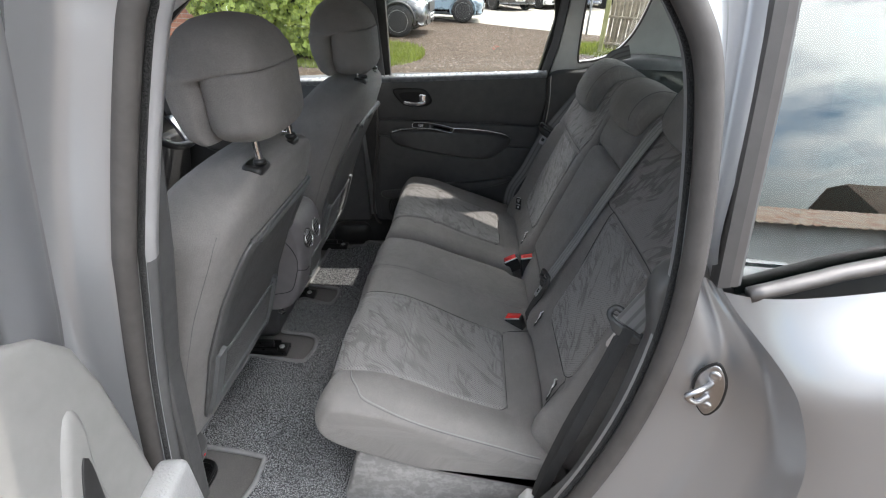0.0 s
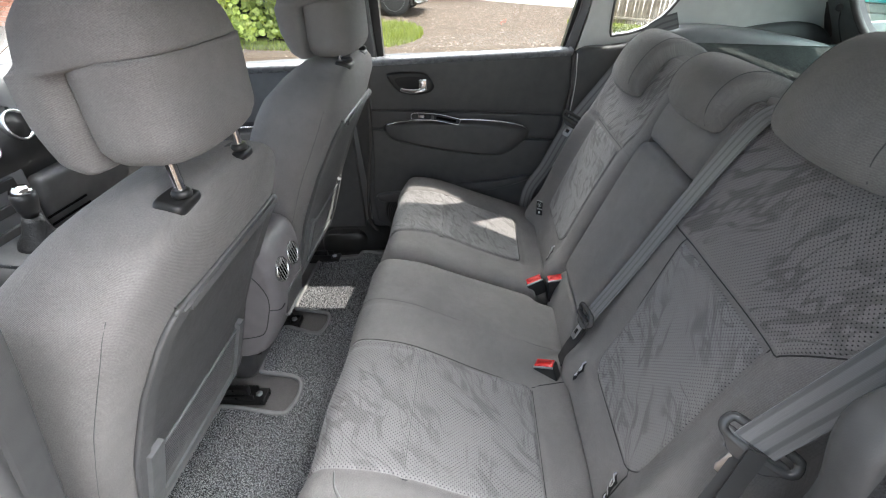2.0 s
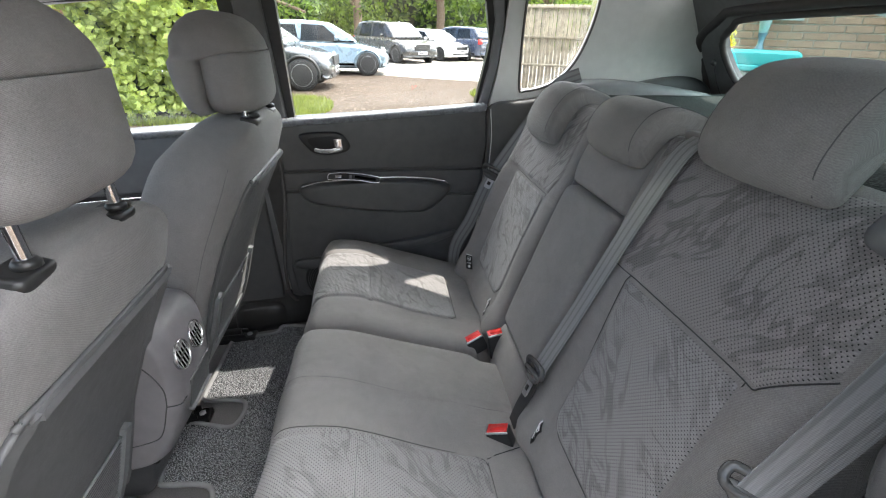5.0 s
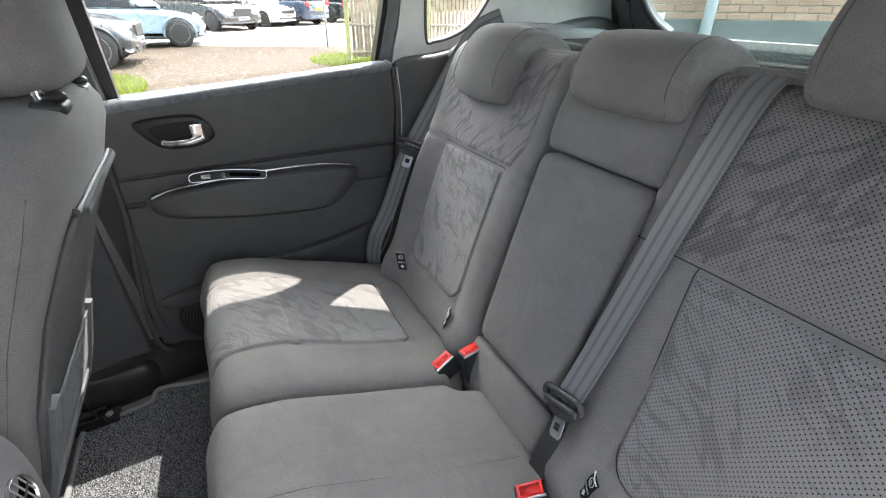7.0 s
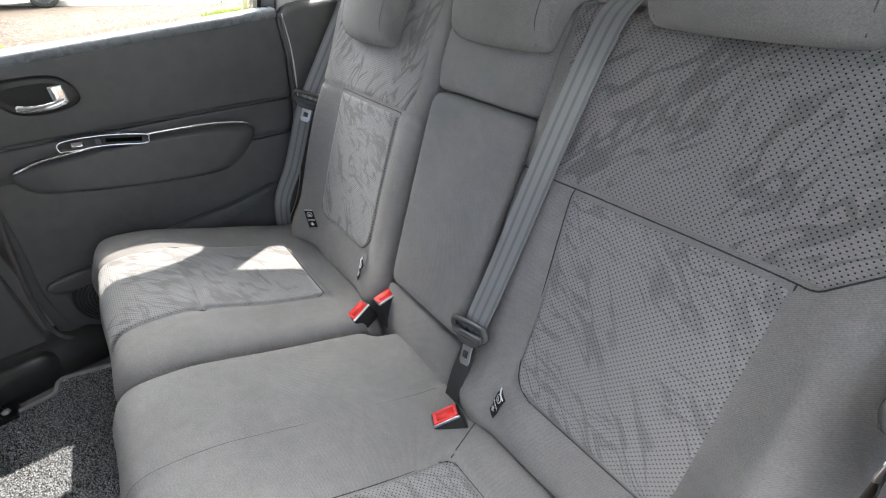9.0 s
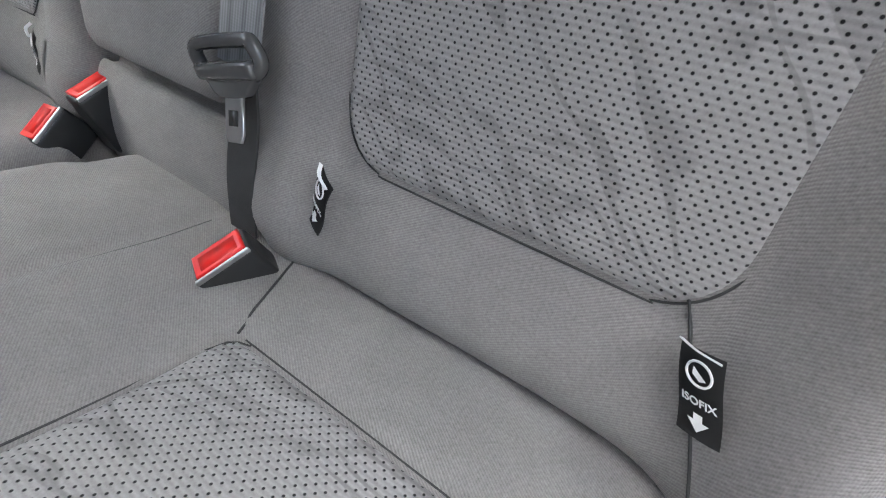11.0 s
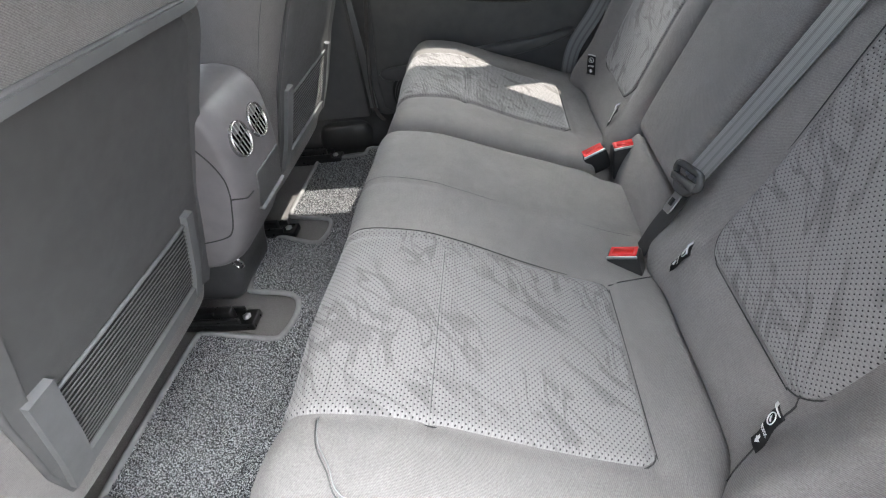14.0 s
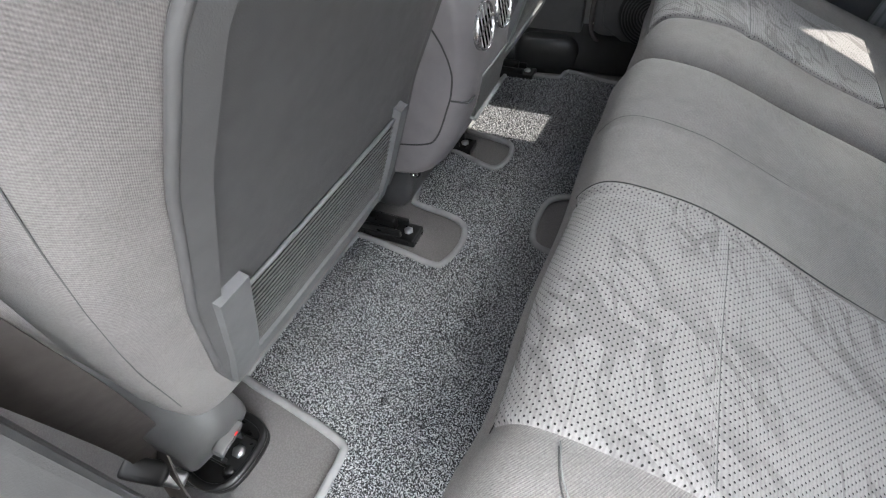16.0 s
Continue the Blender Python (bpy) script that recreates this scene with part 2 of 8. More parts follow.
M["tag"] = mat_plain("woven_black_label", grey(0.02), 0.8, bump=0.3)
M["mat"] = mat_speckle("tufted_mat", (0.014, 0.015, 0.017), (0.51, 0.52, 0.53), 400.0, 1.0, 0.004, 0.44, 0.63)
M["binding"] = mat_plain("mat_binding", grey(0.24), 0.9, bump=0.6, bscale=500)
M["carpet"] = mat_speckle("floor_felt", (0.135, 0.128, 0.125), (0.165, 0.157, 0.154), 420.0, 0.5, 0.0015)
M["carpet_light"] = mat_speckle("plinth_felt", (0.20, 0.195, 0.192), (0.27, 0.262, 0.258), 60.0, 0.5, 0.0015)
M["shelf"] = mat_speckle("shelf_felt", (0.016, 0.019, 0.018), (0.055, 0.062, 0.060), 220.0, 0.9, 0.004, sheen=0.0)
M["net"] = mat_plain("elastic_cord", grey(0.10), 0.8, bump=0.6, bscale=1500)
M["net_back"] = mat_plain("net_gap_black", grey(0.012), 0.9, bump=0)
M["console"] = mat_plain("console_plastic", (0.148, 0.140, 0.144), 0.5, vary=0.08, bump=0.35, bscale=700, bdist=0.0005)
# Near-black without gloss: shade inside vents and slots, put into the colour.
M["well"] = mat_plain("vent_slot_shade", grey(0.004), 0.9, bump=0, spec=0.0)
M["ring"] = mat_plain("satin_ring", grey(0.50), 0.25, metal=0.9, vary=0.05, bump=0)
M["slat"] = mat_plain("satin_grey", (0.26, 0.26, 0.26), 0.5, metal=0.0, vary=0.05, bump=0.1)
M["slider"] = mat_plain("glossy_slider", grey(0.07), 0.22, vary=0.1, bump=0)
M["glass"] = mat_glass("window_glass", (0.97, 0.985, 0.975))
M["glass_dark"] = mat_glass("privacy_glass", (0.36, 0.46, 0.45), 2.2)
M["glass_green"] = mat_glass("tinted_rear_glass", (0.72, 0.82, 0.80), 1.5)
M["lining"] = mat_plain("roof_lining", grey(0.70), 0.9, vary=0.03, bump=0.3)


# webbing: fine lengthways ribs
def mat_webbing():
    n = Nodes("belt_webbing")
    v = n.coords(True)
    sep = n.tree.nodes.new("ShaderNodeSeparateXYZ")
    n.link(v, sep.inputs[0])
    a = n.math("SINE", n.math("MULTIPLY", sep.outputs[0], 2100.0))
    b = n.math("SINE", n.math("MULTIPLY", sep.outputs[1], 3000.0))
    broad = n.math("MULTIPLY_ADD", n.math("SINE", n.math("MULTIPLY", sep.outputs[0], 390.0)), 0.5, 0.5)
    n.set(Base_Color=n.ramp(broad, [(0.12, grey(0.14)), (0.38, grey(0.225))]), Roughness=0.42, Specular_IOR_Level=0.5, Sheen_Weight=0.3)
    n.bump(n.math("ADD", a, n.math("MULTIPLY", b, 0.4)), 0.4, 0.0003)
    return n.mat


M["belt"] = mat_webbing()
M["belt_brown"] = mat_plain("brown_grey_webbing", (0.098, 0.086, 0.079), 0.6, vary=0.15, scale=40, bump=0.4, bscale=1200)
# Darker webbing for the folded lap strands.
M["belt_dark"] = mat_plain("dark_webbing", grey(0.035), 0.6, bump=0.4, bscale=1200)


# ---------------------------------------------------------------- mesh tools
def thing(name, base, label, category, group="", kind=""):
    """An empty at the base of a thing; its parts hang under it."""
    ob = new(name)
    ob.matrix_basis = Matrix.Translation(base)
    ob.empty_display_size = 0.05
    return tagged(ob, label, category, group, kind)


def mesh(name, verts, faces, mat, parent=None, label="", smooth=True, uv=None, category="", group="", kind=""):
    me = bpy.data.meshes.new(name)
    me.from_pydata([tuple(map(float, v)) for v in verts], [], [tuple(int(i) for i in f) for f in faces])
    me.validate()
    if uv is not None:
        lay = me.uv_layers.new(name="UVMap")
        idx = np.empty(len(me.loops), dtype=np.int32)
        me.loops.foreach_get("vertex_index", idx)
        lay.data.foreach_set("uv", np.asarray(uv, dtype=np.float32)[idx].ravel())
    me.materials.append(mat)
    me.polygons.foreach_set("use_smooth", [smooth] * len(me.polygons))
    ob = new(name, me)
    if parent is not None:
        ob.parent = parent
        root = parent
        while root.parent:
            root = root.parent
        ob.matrix_parent_inverse = root.matrix_basis.inverted() if parent is root else Matrix.Identity(4)
    if label or category or group or kind:
        tagged(ob, label, category, group, kind)
    return ob


def part(name, bm, mat, parent=None, label="", smooth=True, **tags):
    """Links a bmesh as one mesh object under a thing or a part."""
    bmesh.ops.recalc_face_normals(bm, faces=bm.faces)
    me = bpy.data.meshes.new(name)
    bm.to_mesh(me)
    bm.free()
    me.materials.append(mat)
    me.polygons.foreach_set("use_smooth", [smooth] * len(me.polygons))
    ob = new(name, me)
    if parent is not None:
        ob.parent = parent
        root = parent
        while root.parent:
            root = root.parent
        ob.matrix_parent_inverse = root.matrix_basis.inverted() if parent is root else Matrix.Identity(4)
    if smooth:
        for p in me.polygons:
            p.use_smooth = True
    if label or tags:
        tagged(ob, label, **tags)
    return ob


def spline(pts, n, closed=False):
    """n points spread evenly along a Catmull-Rom curve through pts."""
    p = np.asarray(pts, float)
    if closed:
        q = np.vstack([p[-1], p, p[0], p[1]])
    else:
        q = np.vstack([2 * p[0] - p[1], p, 2 * p[-1] - p[-2]])
    out = []
    for i in range(len(q) - 3):
        a, b, c, d = q[i:i + 4]
        t = np.linspace(0, 1, 24, endpoint=False)[:, None]
        out.append(0.5 * (2 * b + (c - a) * t + (2 * a - 5 * b + 4 * c - d) * t ** 2 + (3 * b - a - 3 * c + d) * t ** 3))
    out = np.vstack(out + [q[-2][None]])
    seg = np.r_[0, np.cumsum(np.linalg.norm(np.diff(out, axis=0), axis=1))]
    want = np.linspace(0, seg[-1], n, endpoint=not closed)
    return np.stack([np.interp(want, seg, out[:, k]) for k in range(out.shape[1])], 1)


class Loop:
    """A closed outline in the x-z plane, with outward normals and lengths along it."""

    def __init__(self, pts, step=0.008, n=None):
        p = np.asarray(pts, float)
        length = np.linalg.norm(np.diff(np.vstack([p, p[:1]]), axis=0), axis=1).sum()
        self.p = spline(p, n or max(24, int(length / step)), True)
        nx = np.roll(self.p, -1, 0)
        area = np.sum(self.p[:, 0] * nx[:, 1] - nx[:, 0] * self.p[:, 1])
        t = np.roll(self.p, -1, 0) - np.roll(self.p, 1, 0)
        t /= np.linalg.norm(t, axis=1)[:, None]
        self.n = np.stack([t[:, 1], -t[:, 0]], 1) * (1 if area > 0 else -1)
        d = np.linalg.norm(np.roll(self.p, -1, 0) - self.p, axis=1)
        self.s = np.r_[0, np.cumsum(d)[:-1]]
        self.total = d.sum()

    def at(self, s, off=0.0):
        s = np.asarray(s) % self.total
        ss = np.r_[self.s, self.total]
        pp = np.vstack([self.p, self.p[:1]])
        nn = np.vstack([self.n, self.n[:1]])
        x, z = np.interp(s, ss, pp[:, 0]), np.interp(s, ss, pp[:, 1])
        a, b = np.interp(s, ss, nn[:, 0]), np.interp(s, ss, nn[:, 1])
        return x + a * off, z + b * off


def columns(y0, y1, r, step=0.012, k=6, ri=None):
    """Slices from y0 to y1 with rounded ends: (y, inset)."""
    ri = r if ri is None else ri
    out = [(y0 + r * (1 - math.cos(a)), ri * (1 - math.sin(a))) for a in np.linspace(0, math.pi / 2, k)]
    mid = np.linspace(y0 + r, y1 - r, max(2, int((y1 - y0 - 2 * r) / step) + 1))[1:-1]
    end = [(y1 - (y - y0), i) for y, i in reversed(out)]
    return out + [(y, 0.0) for y in mid] + end


def loft(name, loop, cols, mat, parent=None, label="", bump=None, warp=None, **tags):
    """Skins an outline across the slices; bump lifts the skin, warp bends the whole."""
    n, verts, uv = len(loop.p), [], []
    for y, inset in cols:
        h = np.zeros(n) if bump is None else bump(np.full(n, y), loop.s)
        q = loop.p + loop.n * (h - inset)[:, None]
        v = np.stack([q[:, 0], np.full(n, y), q[:, 1]], 1)
        verts.append(v if warp is None else warp(v))
        uv.append(np.stack([np.full(n, y - inset * 0.5), loop.s], 1))
    faces = []
    for c in range(len(cols) - 1):
        a, b = c * n, (c + 1) * n
        for i in range(n):
            j = (i + 1) % n
            faces.append((a + i, a + j, b + j, b + i))
    last = (len(cols) - 1) * n
    faces.append(tuple(range(n - 1, -1, -1)))
    faces.append(tuple(range(last, last + n)))
    ob = mesh(name, np.vstack(verts), faces, mat, parent, label, True, np.vstack(uv), **tags)
    fix_normals(ob)
    return ob


def fix_normals(ob):
    bm = bmesh.new()
    bm.from_mesh(ob.data)
    bmesh.ops.recalc_face_normals(bm, faces=bm.faces)
    bm.to_mesh(ob.data)
    bm.free()


def patch(name, loop, s0, s1, left, right, mat, parent, label="", bump=None, warp=None, off=0.0022, r=0.03, r_end=None, step=0.008, ny=46):
    """A sewn-in panel lying on a lofted skin between the lengths s0 and s1; corners are rounded by r."""
    rows = max(8, int(abs(s1 - s0) / step))
    verts, uv, edge = [], [], []
    r_end = r if r_end is None else r_end
    for i in range(rows + 1):
        s = s0 + (s1 - s0) * i / rows
        a, b = left(s), right(s)
        cut = 0.0
        for d, rr in ((abs(s - s0), r), (abs(s1 - s), r_end)):
            if d < rr:
                cut = max(cut, rr - math.sqrt(max(0.0, rr * rr - (rr - d) ** 2)))
        sg = 1 if b > a else -1
        y = np.linspace(a + sg * cut, b - sg * cut, ny)
        ss = np.full(ny, s)
        h = (0 if bump is None else bump(y, ss)) + off
        x, z = loop.at(ss)
        nx, nz = loop.at(ss, 1.0)
        e = np.ones(ny)
        e[0] = e[-1] = 0.0
        if i in (0, rows):
            e[:] = 0.0
        hh = h - (1 - e) * (off + 0.0035)
        v = np.stack([x + (nx - x) * hh, y, z + (nz - z) * hh], 1)
        verts.append(v if warp is None else warp(v))
        uv.append(np.stack([y, ss], 1))
    faces = [(i * ny + j, i * ny + j + 1, (i + 1) * ny + j + 1, (i + 1) * ny + j) for i in range(rows) for j in range(ny - 1)]
    return mesh(name, np.vstack(verts), faces, mat, parent, label, True, np.vstack(uv))


def sweep(name, pts, radius, mat, parent=None, label="", sides=8, closed=False, n=None, flat=None, **tags):
    """A tube along a smooth curve; flat=(half width, half thickness, width direction) gives a strap."""
    p = spline(pts, n or max(8, len(pts) * 6), closed)
    t = np.roll(p, -1, 0) - np.roll(p, 1, 0) if closed else np.gradient(p, axis=0)
    t /= np.linalg.norm(t, axis=1)[:, None] + 1e-12
    up = np.array([0.0, 0.0, 1.0]) if flat is None else np.asarray(flat[2], float)
    verts, uv = [], []
    dist = np.r_[0, np.cumsum(np.linalg.norm(np.diff(p, axis=0), axis=1))]
    if flat is None:
        ring = [(math.cos(a), math.sin(a)) for a in np.linspace(0, 2 * math.pi, sides, endpoint=False)]
        ring = [(c * radius, s * radius) for c, s in ring]
        ref = np.array([0.0, 0.0, 1.0]) if abs(t[0][2]) < 0.9 else np.array([1.0, 0.0, 0.0])
    else:
        w, h = flat[0], flat[1]
        ring = [(-w, -h), (-w / 3, -h), (w / 3, -h), (w, -h), (w, h), (w / 3, h), (-w / 3, h), (-w, h)]
        ref = up
    for q, d, s in zip(p, t, dist):
        if flat is None:
            ref = ref - d * (ref @ d)
            ref /= np.linalg.norm(ref) + 1e-12
            a = ref
        else:
            a = up - d * (up @ d)
            a /= np.linalg.norm(a) + 1e-12
        b = np.cross(d, a)
        for c, e in ring:
            verts.append(q + a * c + b * e)
            uv.append((c, s))
    m, k = len(p), len(ring)
    faces = []
    for i in range(m if closed else m - 1):
        for j in range(k):
            faces.append((i * k + j, i * k + (j + 1) % k, ((i + 1) % m) * k + (j + 1) % k, ((i + 1) % m) * k + j))
    if not closed:
        faces += [tuple(range(k - 1, -1, -1)), tuple(range((m - 1) * k, m * k))]
    return mesh(name, verts, faces, mat, parent, label, flat is None, uv, **tags)


def skin(loop, s, y, inset=0.0, off=0.0, bump=None, warp=None):
    """Points on a lofted skin at lengths s and slices y."""
    s, y = np.broadcast_arrays(np.asarray(s, float), np.asarray(y, float))
    h = off - inset + (0 if bump is None else bump(y, s))
    x, z = loop.at(s)
    nx, nz = loop.at(s, 1.0)
    v = np.stack([x + (nx - x) * h, y, z + (nz - z) * h], 1)
    return v if warp is None else warp(v)


def frame_axes(origin, u, v):
    o, u, v = Vector(origin), Vector(u).normalized(), Vector(v)
    v = (v - u * v.dot(u)).normalized()
    w = u.cross(v)
    return Matrix(((u.x, v.x, w.x, o.x), (u.y, v.y, w.y, o.y), (u.z, v.z, w.z, o.z), (0, 0, 0, 1)))


def slab(name, poly, depth, mat, parent=None, label="", axes=None, bevel=0.004, seg=3, smooth_n=0, holes=(), smooth=True, **tags):
    """A plate: an outline in the u-v plane of axes, depth thick along w, with rounded edges."""
    pts = np.asarray(poly, float)
    if smooth_n:
        pts = spline(pts, smooth_n, True)
    bm = bmesh.new()
    low = [bm.verts.new((x, y, 0)) for x, y in pts]
    bm.faces.new(low)
    r = bmesh.ops.extrude_face_region(bm, geom=bm.faces[:])
    bmesh.ops.translate(bm, vec=(0, 0, depth), verts=[g for g in r["geom"] if isinstance(g, bmesh.types.BMVert)])
    if bevel:
        edges = [e for e in bm.edges if abs(e.verts[0].co.z - e.verts[1].co.z) < 1e-9]
        bmesh.ops.bevel(bm, geom=edges, offset=bevel, segments=seg, affect="EDGES", profile=0.6)
    if axes is not None:
        bmesh.ops.transform(bm, matrix=axes, verts=bm.verts)
    ob = part(name, bm, mat, parent, label, smooth, **tags)
    return ob


def pillow(name, poly, depth, mat, parent=None, label="", axes=None, n=64, rings=8, flat=0.45, base=0.0, uvs=False, **tags):
    """A padded shape: an outline that swells to depth towards its middle."""
    pts = spline(poly, n, True)
    c = pts.mean(0)
    verts, faces = [], []
    verts += [(*p, -base) for p in pts] if base else []
    off = n if base else 0
    for k in range(rings + 1):
        f = k / rings
        sc = 1 - (1 - flat) * f
        h = depth * math.sqrt(max(0.0, 1 - (1 - f) ** 2))
        verts += [(*(c + (p - c) * sc), h) for p in pts]
    total = rings + 1 + (1 if base else 0)
    for k in range(total - 1):
        for i in range(n):
            j = (i + 1) % n
            faces.append((k * n + i, k * n + j, (k + 1) * n + j, (k + 1) * n + i))
    faces.append(tuple((total - 1) * n + i for i in range(n)))
    faces.append(tuple(range(n - 1, -1, -1)))
    uv = [(v[0], v[1]) for v in verts]
    if axes is not None:
        verts = [axes @ Vector(v) for v in verts]
    ob = mesh(name, verts, faces, mat, parent, label, True, uv, **tags)
    fix_normals(ob)
    return ob


def rbox(name, size, mat, parent=None, label="", m=None, r=0.006, seg=3, smooth=True, taper=None, **tags):
    """A block with rounded edges, centred, placed by m; taper=(x, y) scales its top."""
    bm = bmesh.new()
    bmesh.ops.create_cube(bm, size=1.0)
    for v in bm.verts:
        v.co = Vector((v.co.x * size[0], v.co.y * size[1], v.co.z * size[2]))
        if taper and v.co.z > 0:
            v.co.x *= taper[0]
            v.co.y *= taper[1]
    if r:
        bmesh.ops.bevel(bm, geom=bm.edges[:], offset=r, segments=seg, affect="EDGES", profile=0.6)
    if m is not None:
        bmesh.ops.transform(bm, matrix=m, verts=bm.verts)
    return part(name, bm, mat, parent, label, smooth, **tags)


def lathe(name, prof, mat, parent=None, label="", m=None, n=28, caps=True, **tags):
    """A turned shape round z from (radius, height) pairs."""
    verts, faces = [], []
    for r, z in prof:
        for a in np.linspace(0, 2 * math.pi, n, endpoint=False):
            verts.append((r * math.cos(a), r * math.sin(a), z))
    for k in range(len(prof) - 1):
        for i in range(n):
            j = (i + 1) % n
            faces.append((k * n + i, k * n + j, (k + 1) * n + j, (k + 1) * n + i))
    if caps:
        faces.append(tuple(range(n - 1, -1, -1)))
        faces.append(tuple((len(prof) - 1) * n + i for i in range(n)))
    if m is not None:
        verts = [m @ Vector(v) for v in verts]
    ob = mesh(name, verts, faces, mat, parent, label, True, **tags)
    fix_normals(ob)
    return ob


def stack(name, rows, mat, parent=None, label="", n=4.0, m=96, bump=None, **tags):
    """A body of rounded cross-sections laid one over another: rows of (z, x rear, x front, y middle, half width)."""
    verts, uv, last, run = [], [], None, 0.0
    th = np.linspace(math.pi, 3 * math.pi, m, endpoint=False)
    c, q = np.cos(th), np.sin(th)
    ex = 2.0 / n
    for z, xr, xf, yc, w in rows:
        x = (xr + xf) / 2 + (xr - xf) / 2 * np.sign(c) * np.abs(c) ** ex
        y = yc + w * np.sign(q) * np.abs(q) ** ex
        v = np.stack([x, y, np.full(m, z)], 1)
        if bump is not None:
            v = bump(v)
        if last is not None:
            run += float(np.abs(v - last).max())
        last = v
        d = np.r_[0, np.cumsum(np.linalg.norm(np.diff(v, axis=0), axis=1))]
        verts.append(v)
        uv.append(np.stack([d - d[-1] / 2, np.full(m, run)], 1))
    faces = []
    for k in range(len(rows) - 1):
        a, b = k * m, (k + 1) * m
        faces += [(a + i, a + (i + 1) % m, b + (i + 1) % m, b + i) for i in range(m)]
    faces += [tuple(range(m - 1, -1, -1)), tuple(range((len(rows) - 1) * m, len(rows) * m))]
    ob = mesh(name, np.vstack(verts), faces, mat, parent, label, True, np.vstack(uv), **tags)
    fix_normals(ob)
    return ob


# ---------------------------------------------------------------- rear seat
def back_xz(s, h):
    return (-0.02 + 0.403 * s - 0.915 * h, 0.52 + 0.915 * s + 0.403 * h)


def back_at(y, s, h=0.0):
    x, z = back_xz(s, h)
    return Vector((x, y, z))


def cush_xz(s, h):
    return (-0.953 * s + 0.303 * h, 0.519 + 0.303 * s + 0.953 * h)


def cush_at(y, s, h=0.0):
    x, z = cush_xz(s, h)
    return Vector((x, y, z))


def nearest(loop, xz):
    d = np.linalg.norm(loop.p - np.asarray(xz), axis=1)
    return float(loop.s[int(np.argmin(d))])


def bell(v, c, w):
    return np.exp(-((v - c) / w) ** 2)


def seam_groove(y, s, y0, y1, s0, s1, depth=0.004, w=0.006):
    """A sunk line along the edge of a sewn-in panel."""
    inside = (s > s0 - 0.01) & (s < s1 + 0.01)
    across = (y > min(y0, y1) - 0.01) & (y < max(y0, y1) + 0.01)
    g = np.where(inside, np.maximum(bell(y, y0, w), bell(y, y1, w)), 0.0)
    g = np.maximum(g, np.where(across, np.maximum(bell(s, s0, w), bell(s, s1, w)), 0.0))
    return -depth * g


CUSH = Loop([cush_xz(-0.06, -0.06), cush_xz(-0.018, -0.020), cush_xz(0.02, -0.001), cush_xz(0.1, 0.001), cush_xz(0.25, 0.008), cush_xz(0.36, 0.018), cush_xz(0.43, 0.019),
             (-0.486, 0.673), (-0.522, 0.632), (-0.530, 0.592), (-0.508, 0.556), (-0.455, 0.523), (-0.384, 0.495), (-0.244, 0.447), (-0.10, 0.422), (0.0, 0.41), (0.09, 0.43)], 0.008)
C0, C1 = nearest(CUSH, cush_xz(0.115, 0.0)), nearest(CUSH, (-0.528, 0.60))
C1 -= 0.040
S_WELL = nearest(CUSH, cush_xz(0.062, 0.0))
C_MID = nearest(CUSH, cush_xz(0.378, 0.0))
C_FRONT, C_UNDER = nearest(CUSH, cush_xz(0.46, 0)), nearest(CUSH, (-0.455, 0.523))
BACK = Loop([back_xz(-0.02, -0.05), back_xz(0.002, -0.008), back_xz(0.022, 0.010), back_xz(0.06, 0.012), back_xz(0.13, 0.0), back_xz(0.3, 0.0), back_xz(0.5, 0.0), back_xz(0.63, -0.004),
             back_xz(0.685, -0.022), back_xz(0.70, -0.055), back_xz(0.68, -0.09), back_xz(0.5, -0.105), back_xz(0.2, -0.105), back_xz(-0.03, -0.10)], 0.008)
B_LOW, B_SPLIT, B_TOP = nearest(BACK, back_xz(0.112, 0)), nearest(BACK, back_xz(0.445, 0)), nearest(BACK, back_xz(0.69, -0.03))


def cush_bump(side, y_in, y_out, y_lo, y_hi):
    def f(y, s):
        on_top = 1 / (1 + np.exp(-(s - C0 + 0.03) / 0.012)) / (1 + np.exp((s - C_UNDER) / 0.03))
        h = 0.010 * bell(y, y_out + side * 0.05, 0.05) * on_top
        h += 0.006 * bell(y, (y_in + y_out) / 2, 0.16) * bell(s, C_FRONT - 0.05, 0.16)
        h += seam_groove(y, s, y_in, y_out, C0, C1)
        inside = (y > min(y_in, y_out)) & (y < max(y_in, y_out))
        h += np.where(inside, -0.004 * bell(s, C_MID, 0.006), 0.0)
        h += 0.0022 * np.sin(y * 23 + 1.3) * np.sin(s * 17) * on_top
        return h
    return f


def near_cush_bump(y, s):
    h = cush_bump(-1, -0.25, -0.545, -0.65, 0.115)(y, s)
    # middle place: shallow crown, with a welt where it meets the outer place
    h += 0.008 * bell(y, -0.03, 0.10) * bell(s, C_FRONT - 0.12, 0.22)
    h += np.where((s < C1), -0.004 * bell(y, -0.100, 0.007), 0.0)
    return h + buckle_well(y, s, 1)


def buckle_well(y, s, side):
    """The sunk place between the two cushions where the buckles stand."""
    across = 1 / (1 + np.exp(-side * (y - (0.088 if side > 0 else 0.176)) / 0.006))
    along = 1 / (1 + np.exp((s - S_WELL) / 0.006))
    return -0.045 * across * along


